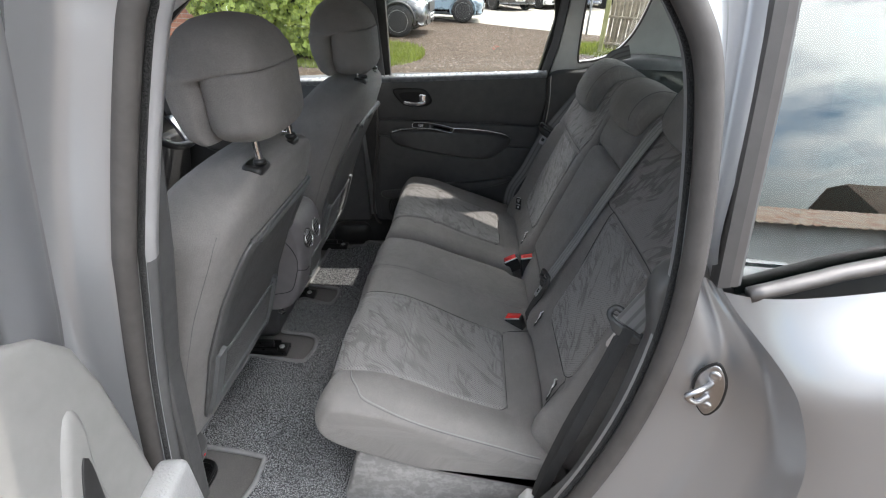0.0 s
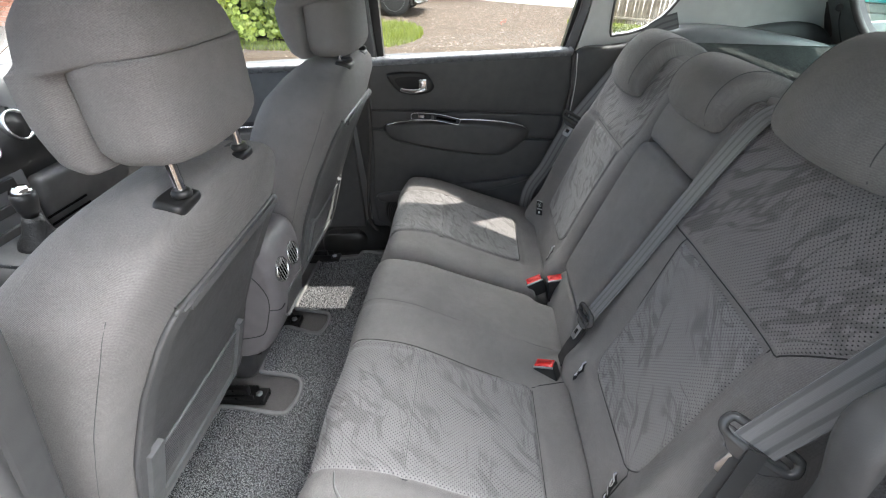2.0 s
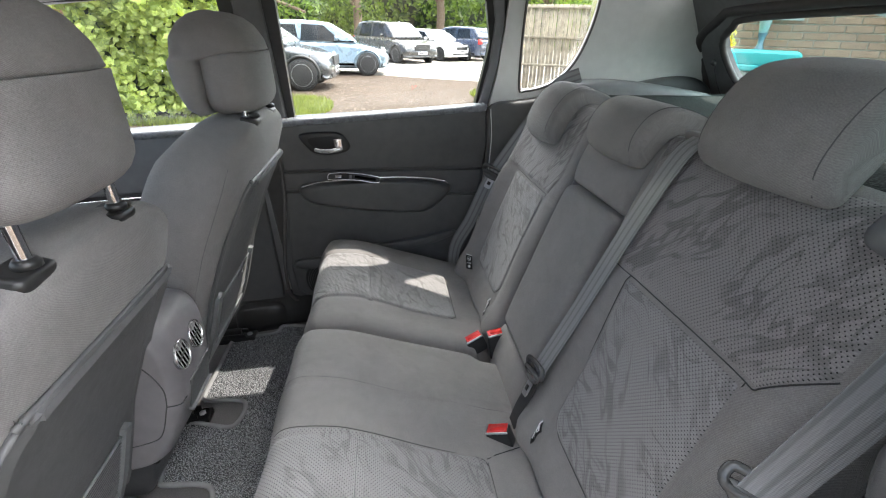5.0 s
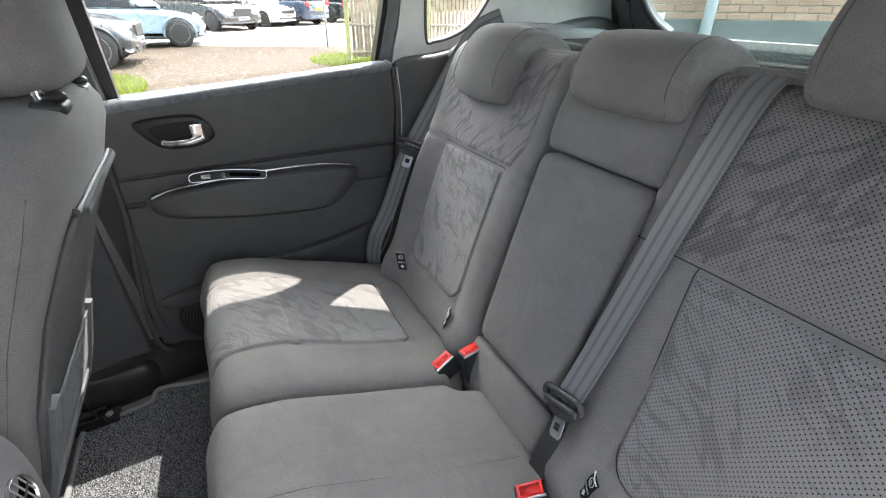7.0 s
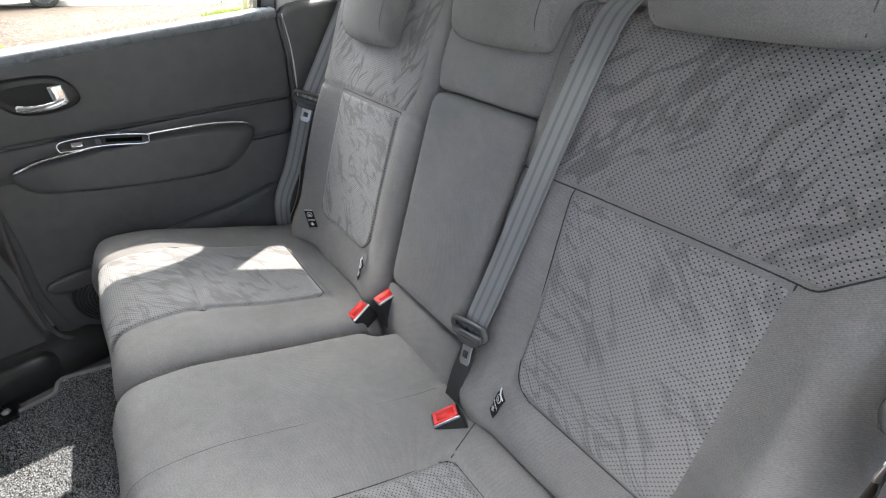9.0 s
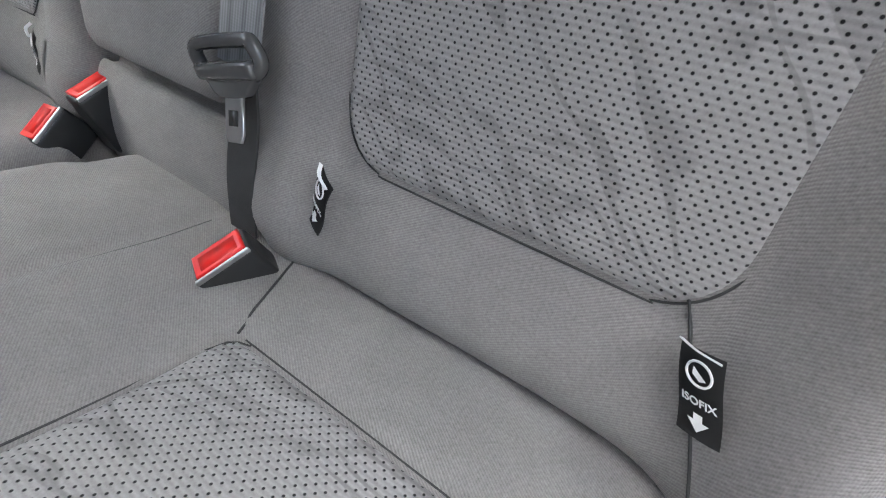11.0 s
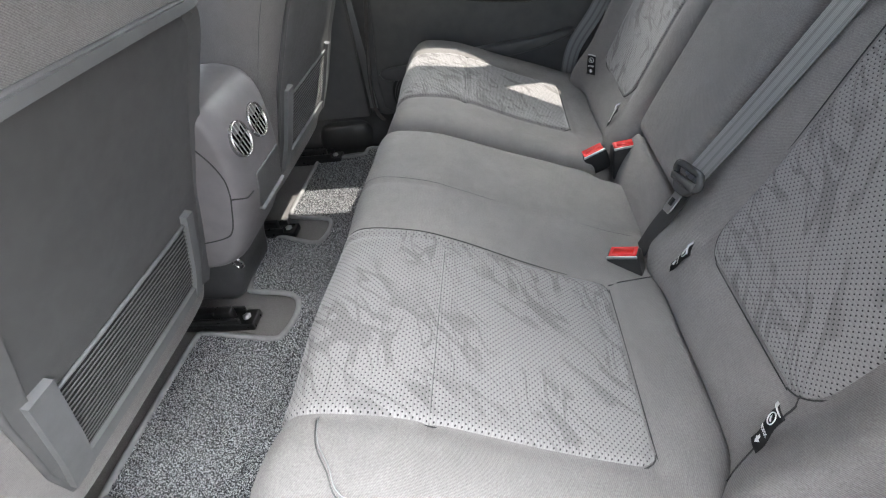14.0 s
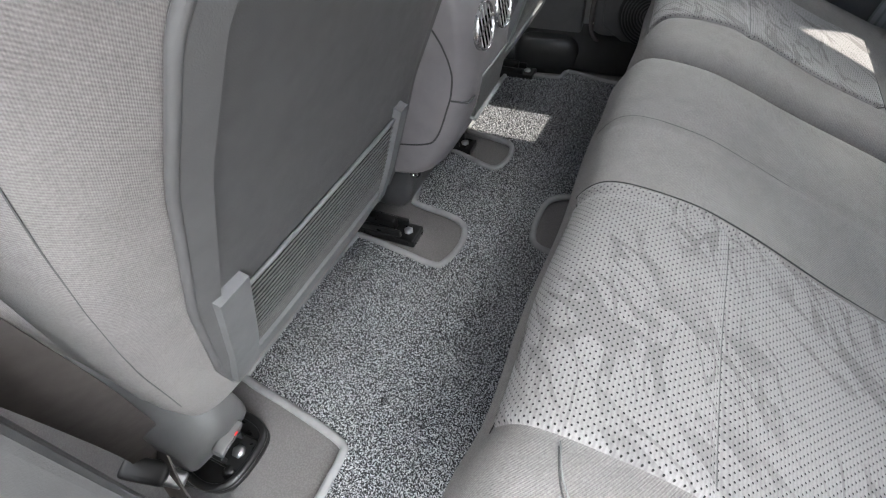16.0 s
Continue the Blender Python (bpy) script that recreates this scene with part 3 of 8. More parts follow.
def back_bump(side, y_in, y_out, y_edge):
    def f(y, s):
        low = 1 / (1 + np.exp((s - B_SPLIT - 0.02) / 0.035))
        on = (s < B_TOP + 0.05)
        h = 0.034 * bell(y, y_out + side * 0.062, 0.040) * low * on
        h += 0.012 * bell(y, y_in - side * 0.045, 0.035) * low * on
        h += np.where(s < B_SPLIT, seam_groove(y, s, y_in, y_out, B_LOW, B_SPLIT), 0.0)
        h += np.where(on, -0.005 * bell(s, B_SPLIT, 0.006), 0.0)
        h += 0.002 * np.sin(y * 19 + 0.4) * np.sin(s * 15) * on
        return h
    return f


def isofix_tag(y, lean, parent, h=0.016):
    """Black woven label with white print, sewn into the seam by one edge."""
    ax = frame_axes(back_at(y, 0.106, h), *lean) @ Matrix.Scale(0.9, 4)
    bm = bmesh.new()
    nx, ny = 8, 12  # weave grid
    grid = [[bm.verts.new(ax @ Vector((0.024 * i / nx, -0.052 * j / ny - 0.006 * i / nx, 0.0026 * math.sin(2.4 * i / nx) + 0.002 * math.sin(j * 0.5)))) for j in range(ny + 1)] for i in range(nx + 1)]
    for i in range(nx):
        for j in range(ny):
            bm.faces.new((grid[i][j], grid[i + 1][j], grid[i + 1][j + 1], grid[i][j + 1]))
    bmesh.ops.solidify(bm, geom=bm.faces[:], thickness=0.0008)
    tag = part("label_tag", bm, M["tag"], parent, "black woven label with white print")
    wave = lambda px, py: ax @ Vector((px, -py - 0.25 * px, 0.0031 * math.sin(2.4 * px / 0.024) + 0.002 * math.sin(py / 0.052 * 6) + 0.0012))
    ring = [wave(0.012 + 0.0068 * math.cos(a), 0.0125 + 0.0068 * math.sin(a)) for a in np.linspace(0, 2 * math.pi, 20, endpoint=False)]
    sweep("printed_ring", ring, 0.0007, M["white"], tag, sides=5, closed=True, n=28)
    bm = bmesh.new()
    bm.faces.new([bm.verts.new(wave(a, b)) for a, b in ((0.009, 0.009), (0.0125, 0.012), (0.016, 0.015), (0.0125, 0.0165), (0.0085, 0.0135))])
    part("printed_symbol", bm, M["white"], tag)
    bm = bmesh.new()
    for poly in (((0.0095, 0.037), (0.0145, 0.037), (0.0145, 0.0415), (0.0095, 0.0415)), ((0.006, 0.0413), (0.018, 0.0413), (0.012, 0.0475))):
        bm.faces.new([bm.verts.new(wave(a, b)) for a, b in poly])
    part("printed_arrow", bm, M["white"], tag, smooth=False)
    txt = bpy.data.curves.new("isofix_word", "FONT")
    txt.body, txt.size, txt.align_x, txt.align_y = "ISOFIX", 0.0068, "CENTER", "CENTER"
    txt.extrude = 0.0002
    txt.offset = 0.00010
    tmp = bpy.data.objects.new("isofix_word", txt)
    scene.collection.objects.link(tmp)
    bpy.context.view_layer.update()
    me = bpy.data.meshes.new_from_object(tmp.evaluated_get(bpy.context.evaluated_depsgraph_get()))
    bpy.data.objects.remove(tmp)
    for v in me.vertices:
        v.co = wave(0.0122 + v.co.x * 0.95, 0.0295 - v.co.y) + (ax.to_3x3() @ Vector((0, 0, 0.0006 + v.co.z)))
    me.materials.clear()
    me.materials.append(M["white"])
    ob = new("printed_word", me)
    ob.parent = tag
    # folded top edge, white inside
    sweep("folded_edge", [ax @ Vector((0.001, 0.002, 0.003)), ax @ Vector((0.012, -0.001, 0.010)), ax @ Vector((0.024, -0.006, 0.009))], 0, M["white"], tag, n=10, flat=(0.0016, 0.0004, ax.to_3x3() @ Vector((0, 0.4, 1))))
    return tag


def rear_headrest(y, lift, parent, half=0.142, rise=1.0, tip=0.0):
    """Low comma-shaped rear headrest that hooks over the top of the backrest."""
    prof = [(0.602, 0.014), (0.605, 0.040), (0.635, 0.058), (0.69, 0.058), (0.74, 0.042), (0.77, 0.008), (0.775, -0.035), (0.758, -0.080), (0.722, -0.104), (0.700, -0.092), (0.704, -0.05),
            (0.695, -0.020), (0.675, -0.004), (0.645, 0.002)]
    prof = [(s if s < 0.64 else 0.64 + (s - 0.64) * rise, h if h > -0.03 else h - tip) for s, h in prof]
    lp = Loop([back_xz(s + lift, h) for s, h in prof], 0.006)
    top = back_xz(0.77 + lift, 0.0)[1]

    def bend(v):
        v = v.copy()
        k = (v[:, 1] - y) / half
        v[:, 0] += 0.016 * k ** 2
        v[:, 2] -= 0.012 * np.abs(k) ** 2.4 * np.clip((v[:, 2] - top + 0.12) / 0.12, 0, 1)
        return v
    hr = loft("headrest", lp, columns(y - half, y + half, 0.018, 0.012, 7, 0.011), M["fabric"], parent, "grey cloth rear headrest", warp=bend)
    for sg in (-1, 1):
        yy = y + sg * (half - 0.0155)
        pts = []
        for s, h in prof[1:9]:
            x, z = back_xz(s + lift, h)
            pts.append(bend(np.array([[x, yy, z]]))[0])
        sweep("seam", pts, 0.0008, M["seam_soft"], hr, sides=5, n=40)
        px = back_at(y + sg * 0.078, 0.64 + lift, -0.045)
        sweep("post", [px, px + Vector((0.403, 0, 0.915)) * -0.05, px + Vector((0.403, 0, 0.915)) * -0.11 - Vector((0, 0, lift))], 0.006, M["chrome"], hr, "chrome post", sides=10, n=8)
        lathe("collar", [(0.013, 0), (0.013, 0.008), (0.010, 0.012)], M["plastic_black"], hr, m=Matrix.Translation(back_at(y + sg * 0.078, 0.683, -0.045)) @ pose(0, 0, 0, 0, 23.8, 0), n=16)
    return hr


def cushion_plinth(y0, y1, parent):
    lp = Loop([(-0.435, 0.535), (-0.474, 0.42), (-0.478, 0.325), (-0.2, 0.32), (0.1, 0.325), (0.1, 0.43), (-0.2, 0.455), (-0.36, 0.51)], 0.02)
    return loft("plinth", lp, columns(y0, y1, 0.02, 0.05, 4, 0.005), M["carpet_light"], parent, "pale grey felt plinth")


# 60 part: outer place on the open side, and the middle place
seat_a = thing("car_seat", (-0.2, -0.27, 0.33), "dark grey cloth rear bench with middle armrest", "car seat", "rear seats")
loft("cushion", CUSH, columns(-0.65, 0.118, 0.045, 0.009, 8, 0.024), M["fabric"], seat_a, bump=near_cush_bump)
patch("cushion_insert", CUSH, C0, C1, lambda s: -0.545, lambda s: -0.25 + 0.02 * max(0, (s - C0) / 0.4), M["perf"], seat_a, "perforated grey cloth with a darker woven pattern",
      bump=near_cush_bump, r=0.03, r_end=0.004, ny=60)
cushion_plinth(-0.642, 0.11, seat_a)
nb = back_bump(-1, -0.245, -0.520, -0.64)
loft("backrest", BACK, columns(-0.645, -0.108, 0.032, 0.009, 7), M["fabric"], seat_a, bump=nb)
patch("lower_insert", BACK, B_LOW, B_SPLIT - 0.002, lambda s: -0.520 + 0.006 * (s - B_LOW), lambda s: -0.250 + 0.05 * max(0, s - B_LOW), M["perf"], seat_a, "perforated grey cloth", bump=nb, r=0.05, r_end=0.002, ny=60)


def up_out(s):
    f = (s - B_SPLIT) / 0.24
    return -0.535 - 0.07 * min(1, f / 0.3) + 0.012 * max(0, f - 0.3)


def up_in(s):
    f = (s - B_SPLIT) / 0.24
    return -0.196 + 0.076 * min(1, f)


patch("upper_insert", BACK, B_SPLIT + 0.002, B_TOP, up_out, up_in, M["perf_dark"], seat_a, "darker perforated grey cloth", bump=nb, r=0.002, r_end=0.002, ny=70)
mid_loop = Loop([back_xz(-0.05, -0.03), back_xz(0.0, -0.004), back_xz(0.06, 0.0), back_xz(0.092, -0.008), back_xz(0.105, -0.03), back_xz(0.3, -0.032), back_xz(0.5, -0.03), back_xz(0.518, -0.006), back_xz(0.56, 0.004), back_xz(0.64, -0.002),
                 back_xz(0.685, -0.022), back_xz(0.70, -0.055), back_xz(0.68, -0.09), back_xz(0.5, -0.105), back_xz(0.2, -0.105), back_xz(-0.03, -0.10)], 0.008)
loft("middle_backrest", mid_loop, columns(-0.126, 0.152, 0.02, 0.012, 6), M["fabric"], seat_a)
arm_loop = Loop([back_xz(0.108, -0.01), back_xz(0.115, 0.008), back_xz(0.15, 0.014), back_xz(0.3, 0.014), back_xz(0.46, 0.012), back_xz(0.500, 0.006), back_xz(0.510, -0.012), back_xz(0.495, -0.03), back_xz(0.3, -0.03), back_xz(0.13, -0.028)], 0.008)


def arm_warp(v):
    v = v.copy()
    s = (v[:, 2] - 0.52) / 0.915
    v[:, 1] = 0.008 + (v[:, 1] - 0.008) * (0.93 + 0.14 * np.clip((s - 0.1) / 0.4, 0, 1))
    return v


loft("armrest", arm_loop, columns(-0.116, 0.132, 0.016, 0.012, 6), M["fabric"], seat_a, "folded-up grey cloth armrest", warp=arm_warp)
rear_headrest(-0.374, 0.056, seat_a, 0.118)
rear_headrest(-0.007, 0.004, seat_a, 0.113, 0.68, 0.012)
TAG_A, TAG_B = ((-0.05, -0.87, 0.43), (0.52, 0.36, 0.75)), ((-0.29, -0.94, -0.15), (0.39, -0.27, 0.88))
isofix_tag(-0.505, TAG_A, seat_a)
isofix_tag(-0.245, TAG_B, seat_a)
# release lever cap on the outer shoulder
pillow("release_cap", [(-0.052, -0.02), (-0.02, -0.035), (0.05, -0.03), (0.06, 0.0), (0.05, 0.035), (-0.03, 0.035)], 0.016, M["plastic_mid"], seat_a, "grey plastic release cap",
       axes=frame_axes(back_at(-0.575, 0.672, -0.012), (0, -1, 0), (0.6, 0, 0.8)), base=0.02)
# belt outlet on top of the backrest
rbox("belt_outlet", (0.060, 0.100, 0.016), M["fabric"], seat_a, "cloth flap of the belt outlet", m=Matrix.Translation(back_at(-0.195, 0.70, -0.045)) @ pose(0, 0, 0, 0, 12, 0), r=0.007)

def piping(loop, s0, s1, left, right, bump, parent, r=0.03, warp=None, top=True):
    """Dark sewn line round an insert."""
    ss = np.linspace(s0 + r, s1, 30)
    up = [(t, left(t)) for t in ss[::-1]]
    dn = [(t, right(t)) for t in ss]
    sg = 1 if right(s0) > left(s0) else -1
    arc = [(s0 + r - r * math.sin(a), left(s0) + sg * r * (1 - math.cos(a))) for a in np.linspace(0, math.pi / 2, 7)[1:]]
    arc2 = [(t, left(s0) + right(s0) - y) for t, y in arc[::-1]]
    pts = up + arc + arc2 + dn
    sweep("insert_seam", skin(loop, [p[0] for p in pts], [p[1] for p in pts], off=0.0002, bump=bump, warp=warp), 0.0009, M["seam"], parent, sides=5, n=150)
    if top:
        sweep("insert_seam", skin(loop, np.full(20, s1), np.linspace(left(s1), right(s1), 20), off=0.0002, bump=bump, warp=warp), 0.0009, M["seam"], parent, sides=5, n=40)


piping(CUSH, C0, C1, lambda s: -0.545, lambda s: -0.25 + 0.02 * max(0, (s - C0) / 0.4), near_cush_bump, seat_a)
sweep("insert_seam", skin(CUSH, np.full(20, C_MID), np.linspace(-0.543, -0.236, 20), off=0.0021, bump=near_cush_bump), 0.0006, M["seam_soft"], seat_a, sides=5, n=40)
piping(BACK, B_LOW, B_SPLIT, lambda s: -0.520 + 0.006 * (s - B_LOW), lambda s: -0.250 + 0.05 * max(0, s - B_LOW), nb, seat_a, r=0.05)
sweep("insert_seam", skin(BACK, np.concatenate([np.linspace(B_SPLIT + 0.070, B_SPLIT + 0.004, 14), np.full(36, B_SPLIT)]), np.concatenate([np.linspace(-0.605, -0.539, 14), np.linspace(-0.530, -0.118, 36)]), off=0.0004, bump=nb), 0.0011, M["seam"], seat_a, sides=5, n=80)
# sewn lines on the outer place
S_BITE = nearest(CUSH, cush_xz(0.03, 0.0))
sweep("seam", skin(CUSH, np.linspace(S_BITE, C0, 10), np.linspace(-0.215, -0.252, 10), off=0.0006, bump=near_cush_bump), 0.0011, M["seam"], seat_a, sides=5, n=20)
sweep("seam", skin(CUSH, np.linspace(S_BITE + 0.01, C1, 40), np.linspace(-0.112, -0.085, 40), off=-0.0001, bump=near_cush_bump), 0.0005, M["seam_soft"], seat_a, sides=5, n=60)
sweep("seam", skin(BACK, np.linspace(B_LOW - 0.09, B_LOW + 0.012, 10), np.linspace(-0.548, -0.500, 10), off=0.0006, bump=nb), 0.0011, M["seam"], seat_a, sides=5, n=20)
for d in (0.0, 0.006):
    s_in = lambda k: nearest(CUSH, cush_xz(k, 0.015))
    run_s = [s_in(0.488), s_in(0.480), s_in(0.467), s_in(0.447), s_in(0.405), s_in(0.33), s_in(0.22), s_in(0.12), s_in(0.04)]
    run_y = [-0.546 - d, -0.575 - d, -0.599 - d, -0.622 - d * 0.8, -0.635 - d * 0.6, -0.6415 - d * 0.4, -0.6425 - d * 0.4, -0.6415 - d * 0.4, -0.640 - d * 0.4]
    q = spline(list(zip(run_s, run_y)), 70)
    sink = np.array([0.024 * (1 - math.sqrt(max(0.0, 1 - (1 - min(1.0, (y + 0.65) / 0.045)) ** 2))) for y in q[:, 1]])
    v = skin(CUSH, q[:, 0], q[:, 1], inset=sink, off=0.0008, bump=near_cush_bump)
    sweep("stitching", v, 0.0007, M["seam_soft"] if d else M["slat"], seat_a, "pale stitched line", sides=5, n=110)

# 40 part on the far side
seat_b = thing("car_seat", (-0.2, 0.40, 0.33), "dark grey cloth single rear seat beside the far door", "car seat", "rear seats")
far_cush = cush_bump(1, 0.25, 0.535, 0.125, 0.69)
fb = lambda y, s: far_cush(y, s) + buckle_well(y, s, -1)
loft("cushion", CUSH, columns(0.127, 0.69, 0.045, 0.010, 8, 0.024), M["fabric"], seat_b, bump=fb, warp=lambda v: v + np.array([0.014, 0, 0.004]))
patch("cushion_insert", CUSH, C0, C1, lambda s: 0.25, lambda s: 0.535, M["perf"], seat_b, "perforated grey cloth with a darker woven pattern", bump=fb,
      warp=lambda v: v + np.array([0.014, 0, 0.004]), r=0.03, r_end=0.004, ny=50)
cushion_plinth(0.13, 0.67, seat_b)
fbk = back_bump(1, 0.245, 0.520, 0.64)
loft("backrest", BACK, columns(0.147, 0.645, 0.030, 0.010, 7), M["fabric"], seat_b, bump=fbk)
patch("lower_insert", BACK, B_LOW, B_SPLIT - 0.002, lambda s: 0.247, lambda s: 0.520, M["perf"], seat_b, "perforated grey cloth", bump=fbk, r=0.05, r_end=0.002, ny=50)
patch("upper_insert", BACK, B_SPLIT + 0.002, B_TOP, lambda s: 0.225 - 0.035 * min(1, (s - B_SPLIT) / 0.06), lambda s: 0.535 + 0.07 * min(1, (s - B_SPLIT) / 0.07), M["perf_dark"], seat_b,
      "darker perforated grey cloth", bump=fbk, r=0.002, r_end=0.002, ny=60)
shift_b = lambda v: v + np.array([0.014, 0, 0.004])
piping(CUSH, C0, C1, lambda s: 0.25, lambda s: 0.535, fb, seat_b, warp=shift_b)
sweep("insert_seam", skin(CUSH, np.full(20, C_MID), np.linspace(0.252, 0.533, 20), off=0.0021, bump=fb, warp=shift_b), 0.0007, M["seam_soft"], seat_b, sides=5, n=40)
piping(BACK, B_LOW, B_SPLIT, lambda s: 0.247, lambda s: 0.520, fbk, seat_b, r=0.05)
rear_headrest(0.406, -0.040, seat_b, 0.102, 1.0, 0.022)
isofix_tag(0.530, ((0.948, -0.31, 0.07), (0.1, 0.5, 0.86)), seat_b, 0.042)
isofix_tag(0.236, TAG_B, seat_b)


# ---------------------------------------------------------------- belts and buckles
def tongue(parent, at, u, v):
    """Glossy moulded slider: a bow that the webbing runs through, over a shield, with a slotted steel tongue below."""
    ax = frame_axes(at, u, v)
    bow = [(-0.041, 0.000), (-0.040, 0.011), (-0.030, 0.016), (0.030, 0.016), (0.040, 0.011), (0.041, 0.000), (0.030, -0.007), (0.0, -0.009), (-0.030, -0.007)]
    sl = sweep("slider", [ax @ Vector((x, y, 0.005 + 0.004 * (y > 0.01))) for x, y in bow], 0.0056, M["slider"], parent, "glossy dark plastic slider", sides=10, closed=True, n=60)
    rbox("crossbar", (0.076, 0.013, 0.011), M["slider"], sl, m=ax @ pose(0, -0.004, 0.009, 20, 0, 0), r=0.0045)
    slab("shield", [(-0.033, -0.004), (0.033, -0.004), (0.028, -0.016), (0.016, -0.024), (-0.016, -0.024), (-0.028, -0.016)], 0.009, M["slider"], sl, axes=ax @ Matrix.Translation((0, 0, 0.0)), bevel=0.003, smooth_n=40)
    slab("tongue", [(-0.012, 0), (0.012, 0), (0.0125, -0.030), (0.009, -0.037), (-0.009, -0.037), (-0.0125, -0.030)], 0.0026, M["steel"], parent, "steel tongue", axes=ax @ Matrix.Translation((0.003, -0.021, 0.005)) @ pose(0, 0, 0, -8, 0, 0), bevel=0.0008, seg=2)
    slab("tongue_slot", [(-0.006, -0.012), (0.006, -0.012), (0.006, -0.024), (-0.006, -0.024)], 0.0006, M["plastic_black"], parent, axes=ax @ Matrix.Translation((0.003, -0.021, 0.0078)) @ pose(0, 0, 0, -8, 0, 0), bevel=0)
    return sl


belt_m = thing("seat_belt", back_at(-0.12, 0.03, 0.02), "dark grey webbing belt lying down the backrest", "seat belt", "rear belts")
sweep("webbing", [back_at(-0.205, 0.70, -0.07), back_at(-0.200, 0.706, -0.036), back_at(-0.195, 0.686, -0.010), back_at(-0.192, 0.64, 0.006), back_at(-0.181, 0.5, 0.014), back_at(-0.164, 0.3, 0.016), back_at(-0.150, 0.152, 0.020)], 0, M["belt"], belt_m, n=60, flat=(0.0245, 0.0007, (0, 1, 0)))
sweep("lap_webbing", [back_at(-0.150, 0.157, 0.018), back_at(-0.150, 0.11, 0.014), back_at(-0.148, 0.05, 0.016), back_at(-0.146, -0.03, 0.008)], 0, M["belt_dark"], belt_m, "folded dark lap webbing", n=24, flat=(0.0175, 0.0012, (0, 1, 0.1)))
tongue(belt_m, back_at(-0.150, 0.154, 0.021), (0.05, -1, 0.25), (0.403, 0.1, 0.915))

belt_n = thing("seat_belt", (-0.04, -0.66, 0.40), "dark grey webbing belt hanging by the open door", "seat belt", "rear belts")
sweep("webbing", [(0.38, -0.60, 1.20), (0.31, -0.63, 1.195), (0.25, -0.652, 1.175), (0.175, -0.668, 1.08), (0.088, -0.648, 0.905), (0.078, -0.649, 0.883)], 0, M["belt"], belt_n, n=50, flat=(0.0235, 0.0007, (0.75, -0.5, -0.35)))
for off, wd in ((0.0, 0.014), (0.022, 0.010)):
    sweep("lap_webbing", [(0.085, -0.650 - off * 0.3, 0.900), (0.05, -0.664 - off * 0.5, 0.80), (0.002, -0.674 - off, 0.66), (-0.038, -0.680 - off * 0.7, 0.50), (-0.052, -0.684, 0.40)], 0, M["belt_dark"], belt_n, "folded dark lap webbing", n=50, flat=(wd, 0.0012, (0.7, -0.6 + off * 20, 0.2)))
tongue(belt_n, (0.086, -0.654, 0.900), (-0.75, 0.5, 0.35), (0.42, 0.1, 0.9))
rbox("anchor_cover", (0.05, 0.03, 0.05), M["trim_light"], belt_n, "pale plastic anchor cover", m=pose(-0.055, -0.672, 0.42, 10, 20, 0), r=0.008)

belt_f = thing("seat_belt", (-0.03, 0.68, 0.42), "dark grey webbing belt beside the far door", "seat belt", "rear belts")
sweep("webbing", [(0.38, 0.60, 1.19), (0.33, 0.635, 1.165), (0.286, 0.660, 1.106), (0.199, 0.665, 0.99), (0.119, 0.665, 0.885), (0.087, 0.668, 0.833), (0.026, 0.672, 0.706), (-0.033, 0.68, 0.599), (-0.05, 0.69, 0.45)], 0, M["belt"], belt_f, n=60,
      flat=(0.0225, 0.0007, (0.74, -0.56, -0.38)))
tongue(belt_f, (0.112, 0.659, 0.878), (0.74, -0.56, -0.38), (0.45, 0.0, 0.89))


def buckle(at, turn, tilt, long_body, label):
    """Belt buckle: black housing with a red release button on its sloping end."""
    b = thing("belt_buckle", at, label, "belt buckle", "rear buckles")
    m = Matrix.Translation(at) @ pose(0, 0, 0, 0, tilt, turn)
    rbox("housing", (0.052, 0.031, long_body), M["plastic_black"], b, m=m @ Matrix.Translation((0, 0, -long_body / 2)), r=0.005, taper=(0.98, 0.98))
    btn = slab("button", [(-0.0215, -0.012), (0.0215, -0.012), (0.0215, 0.012), (-0.0215, 0.012)], 0.005, M["red"], b, "red release button", axes=m @ Matrix.Translation((0, 0, -0.001)), bevel=0.0018)
    slab("recess", [(-0.016, -0.0085), (0.017, -0.0085), (0.017, 0.0068), (-0.016, 0.0068)], 0.0006, mat_red_dark, btn, axes=m @ Matrix.Translation((0, 0, 0.0036)), bevel=0)
    rbox("rim", (0.048, 0.003, 0.005), M["steel"], b, m=m @ Matrix.Translation((0, -0.0138, 0.0005)), r=0.0013)
    return b


mat_red_dark = mat_plain("red_button_face", (0.74, 0.018, 0.014), 0.4, vary=0.05, bump=0)
buckle((-0.072, -0.190, 0.563), -24, -17, 0.045, "black belt buckle with red button in the seat gap")
buckle((-0.004, 0.128, 0.583), 4, -6, 0.075, "upright black buckle with red button in the seat gap")
buckle((-0.062, 0.152, 0.560), 8, -22, 0.05, "low black buckle with red button in the seat gap")
lint = thing("lint_scrap", cush_at(-0.42, 0.012, 0.01), "tiny white thread scrap on the seat", "lint")
sweep("thread", [cush_at(-0.42, 0.012, 0.004), cush_at(-0.423, 0.014, 0.010), cush_at(-0.421, 0.017, 0.015)], 0.0009, M["white"], lint, sides=5, n=6)


# ---------------------------------------------------------------- front seats
SC = -0.372
HC = SC - 0.006
PC = SC + 0.012
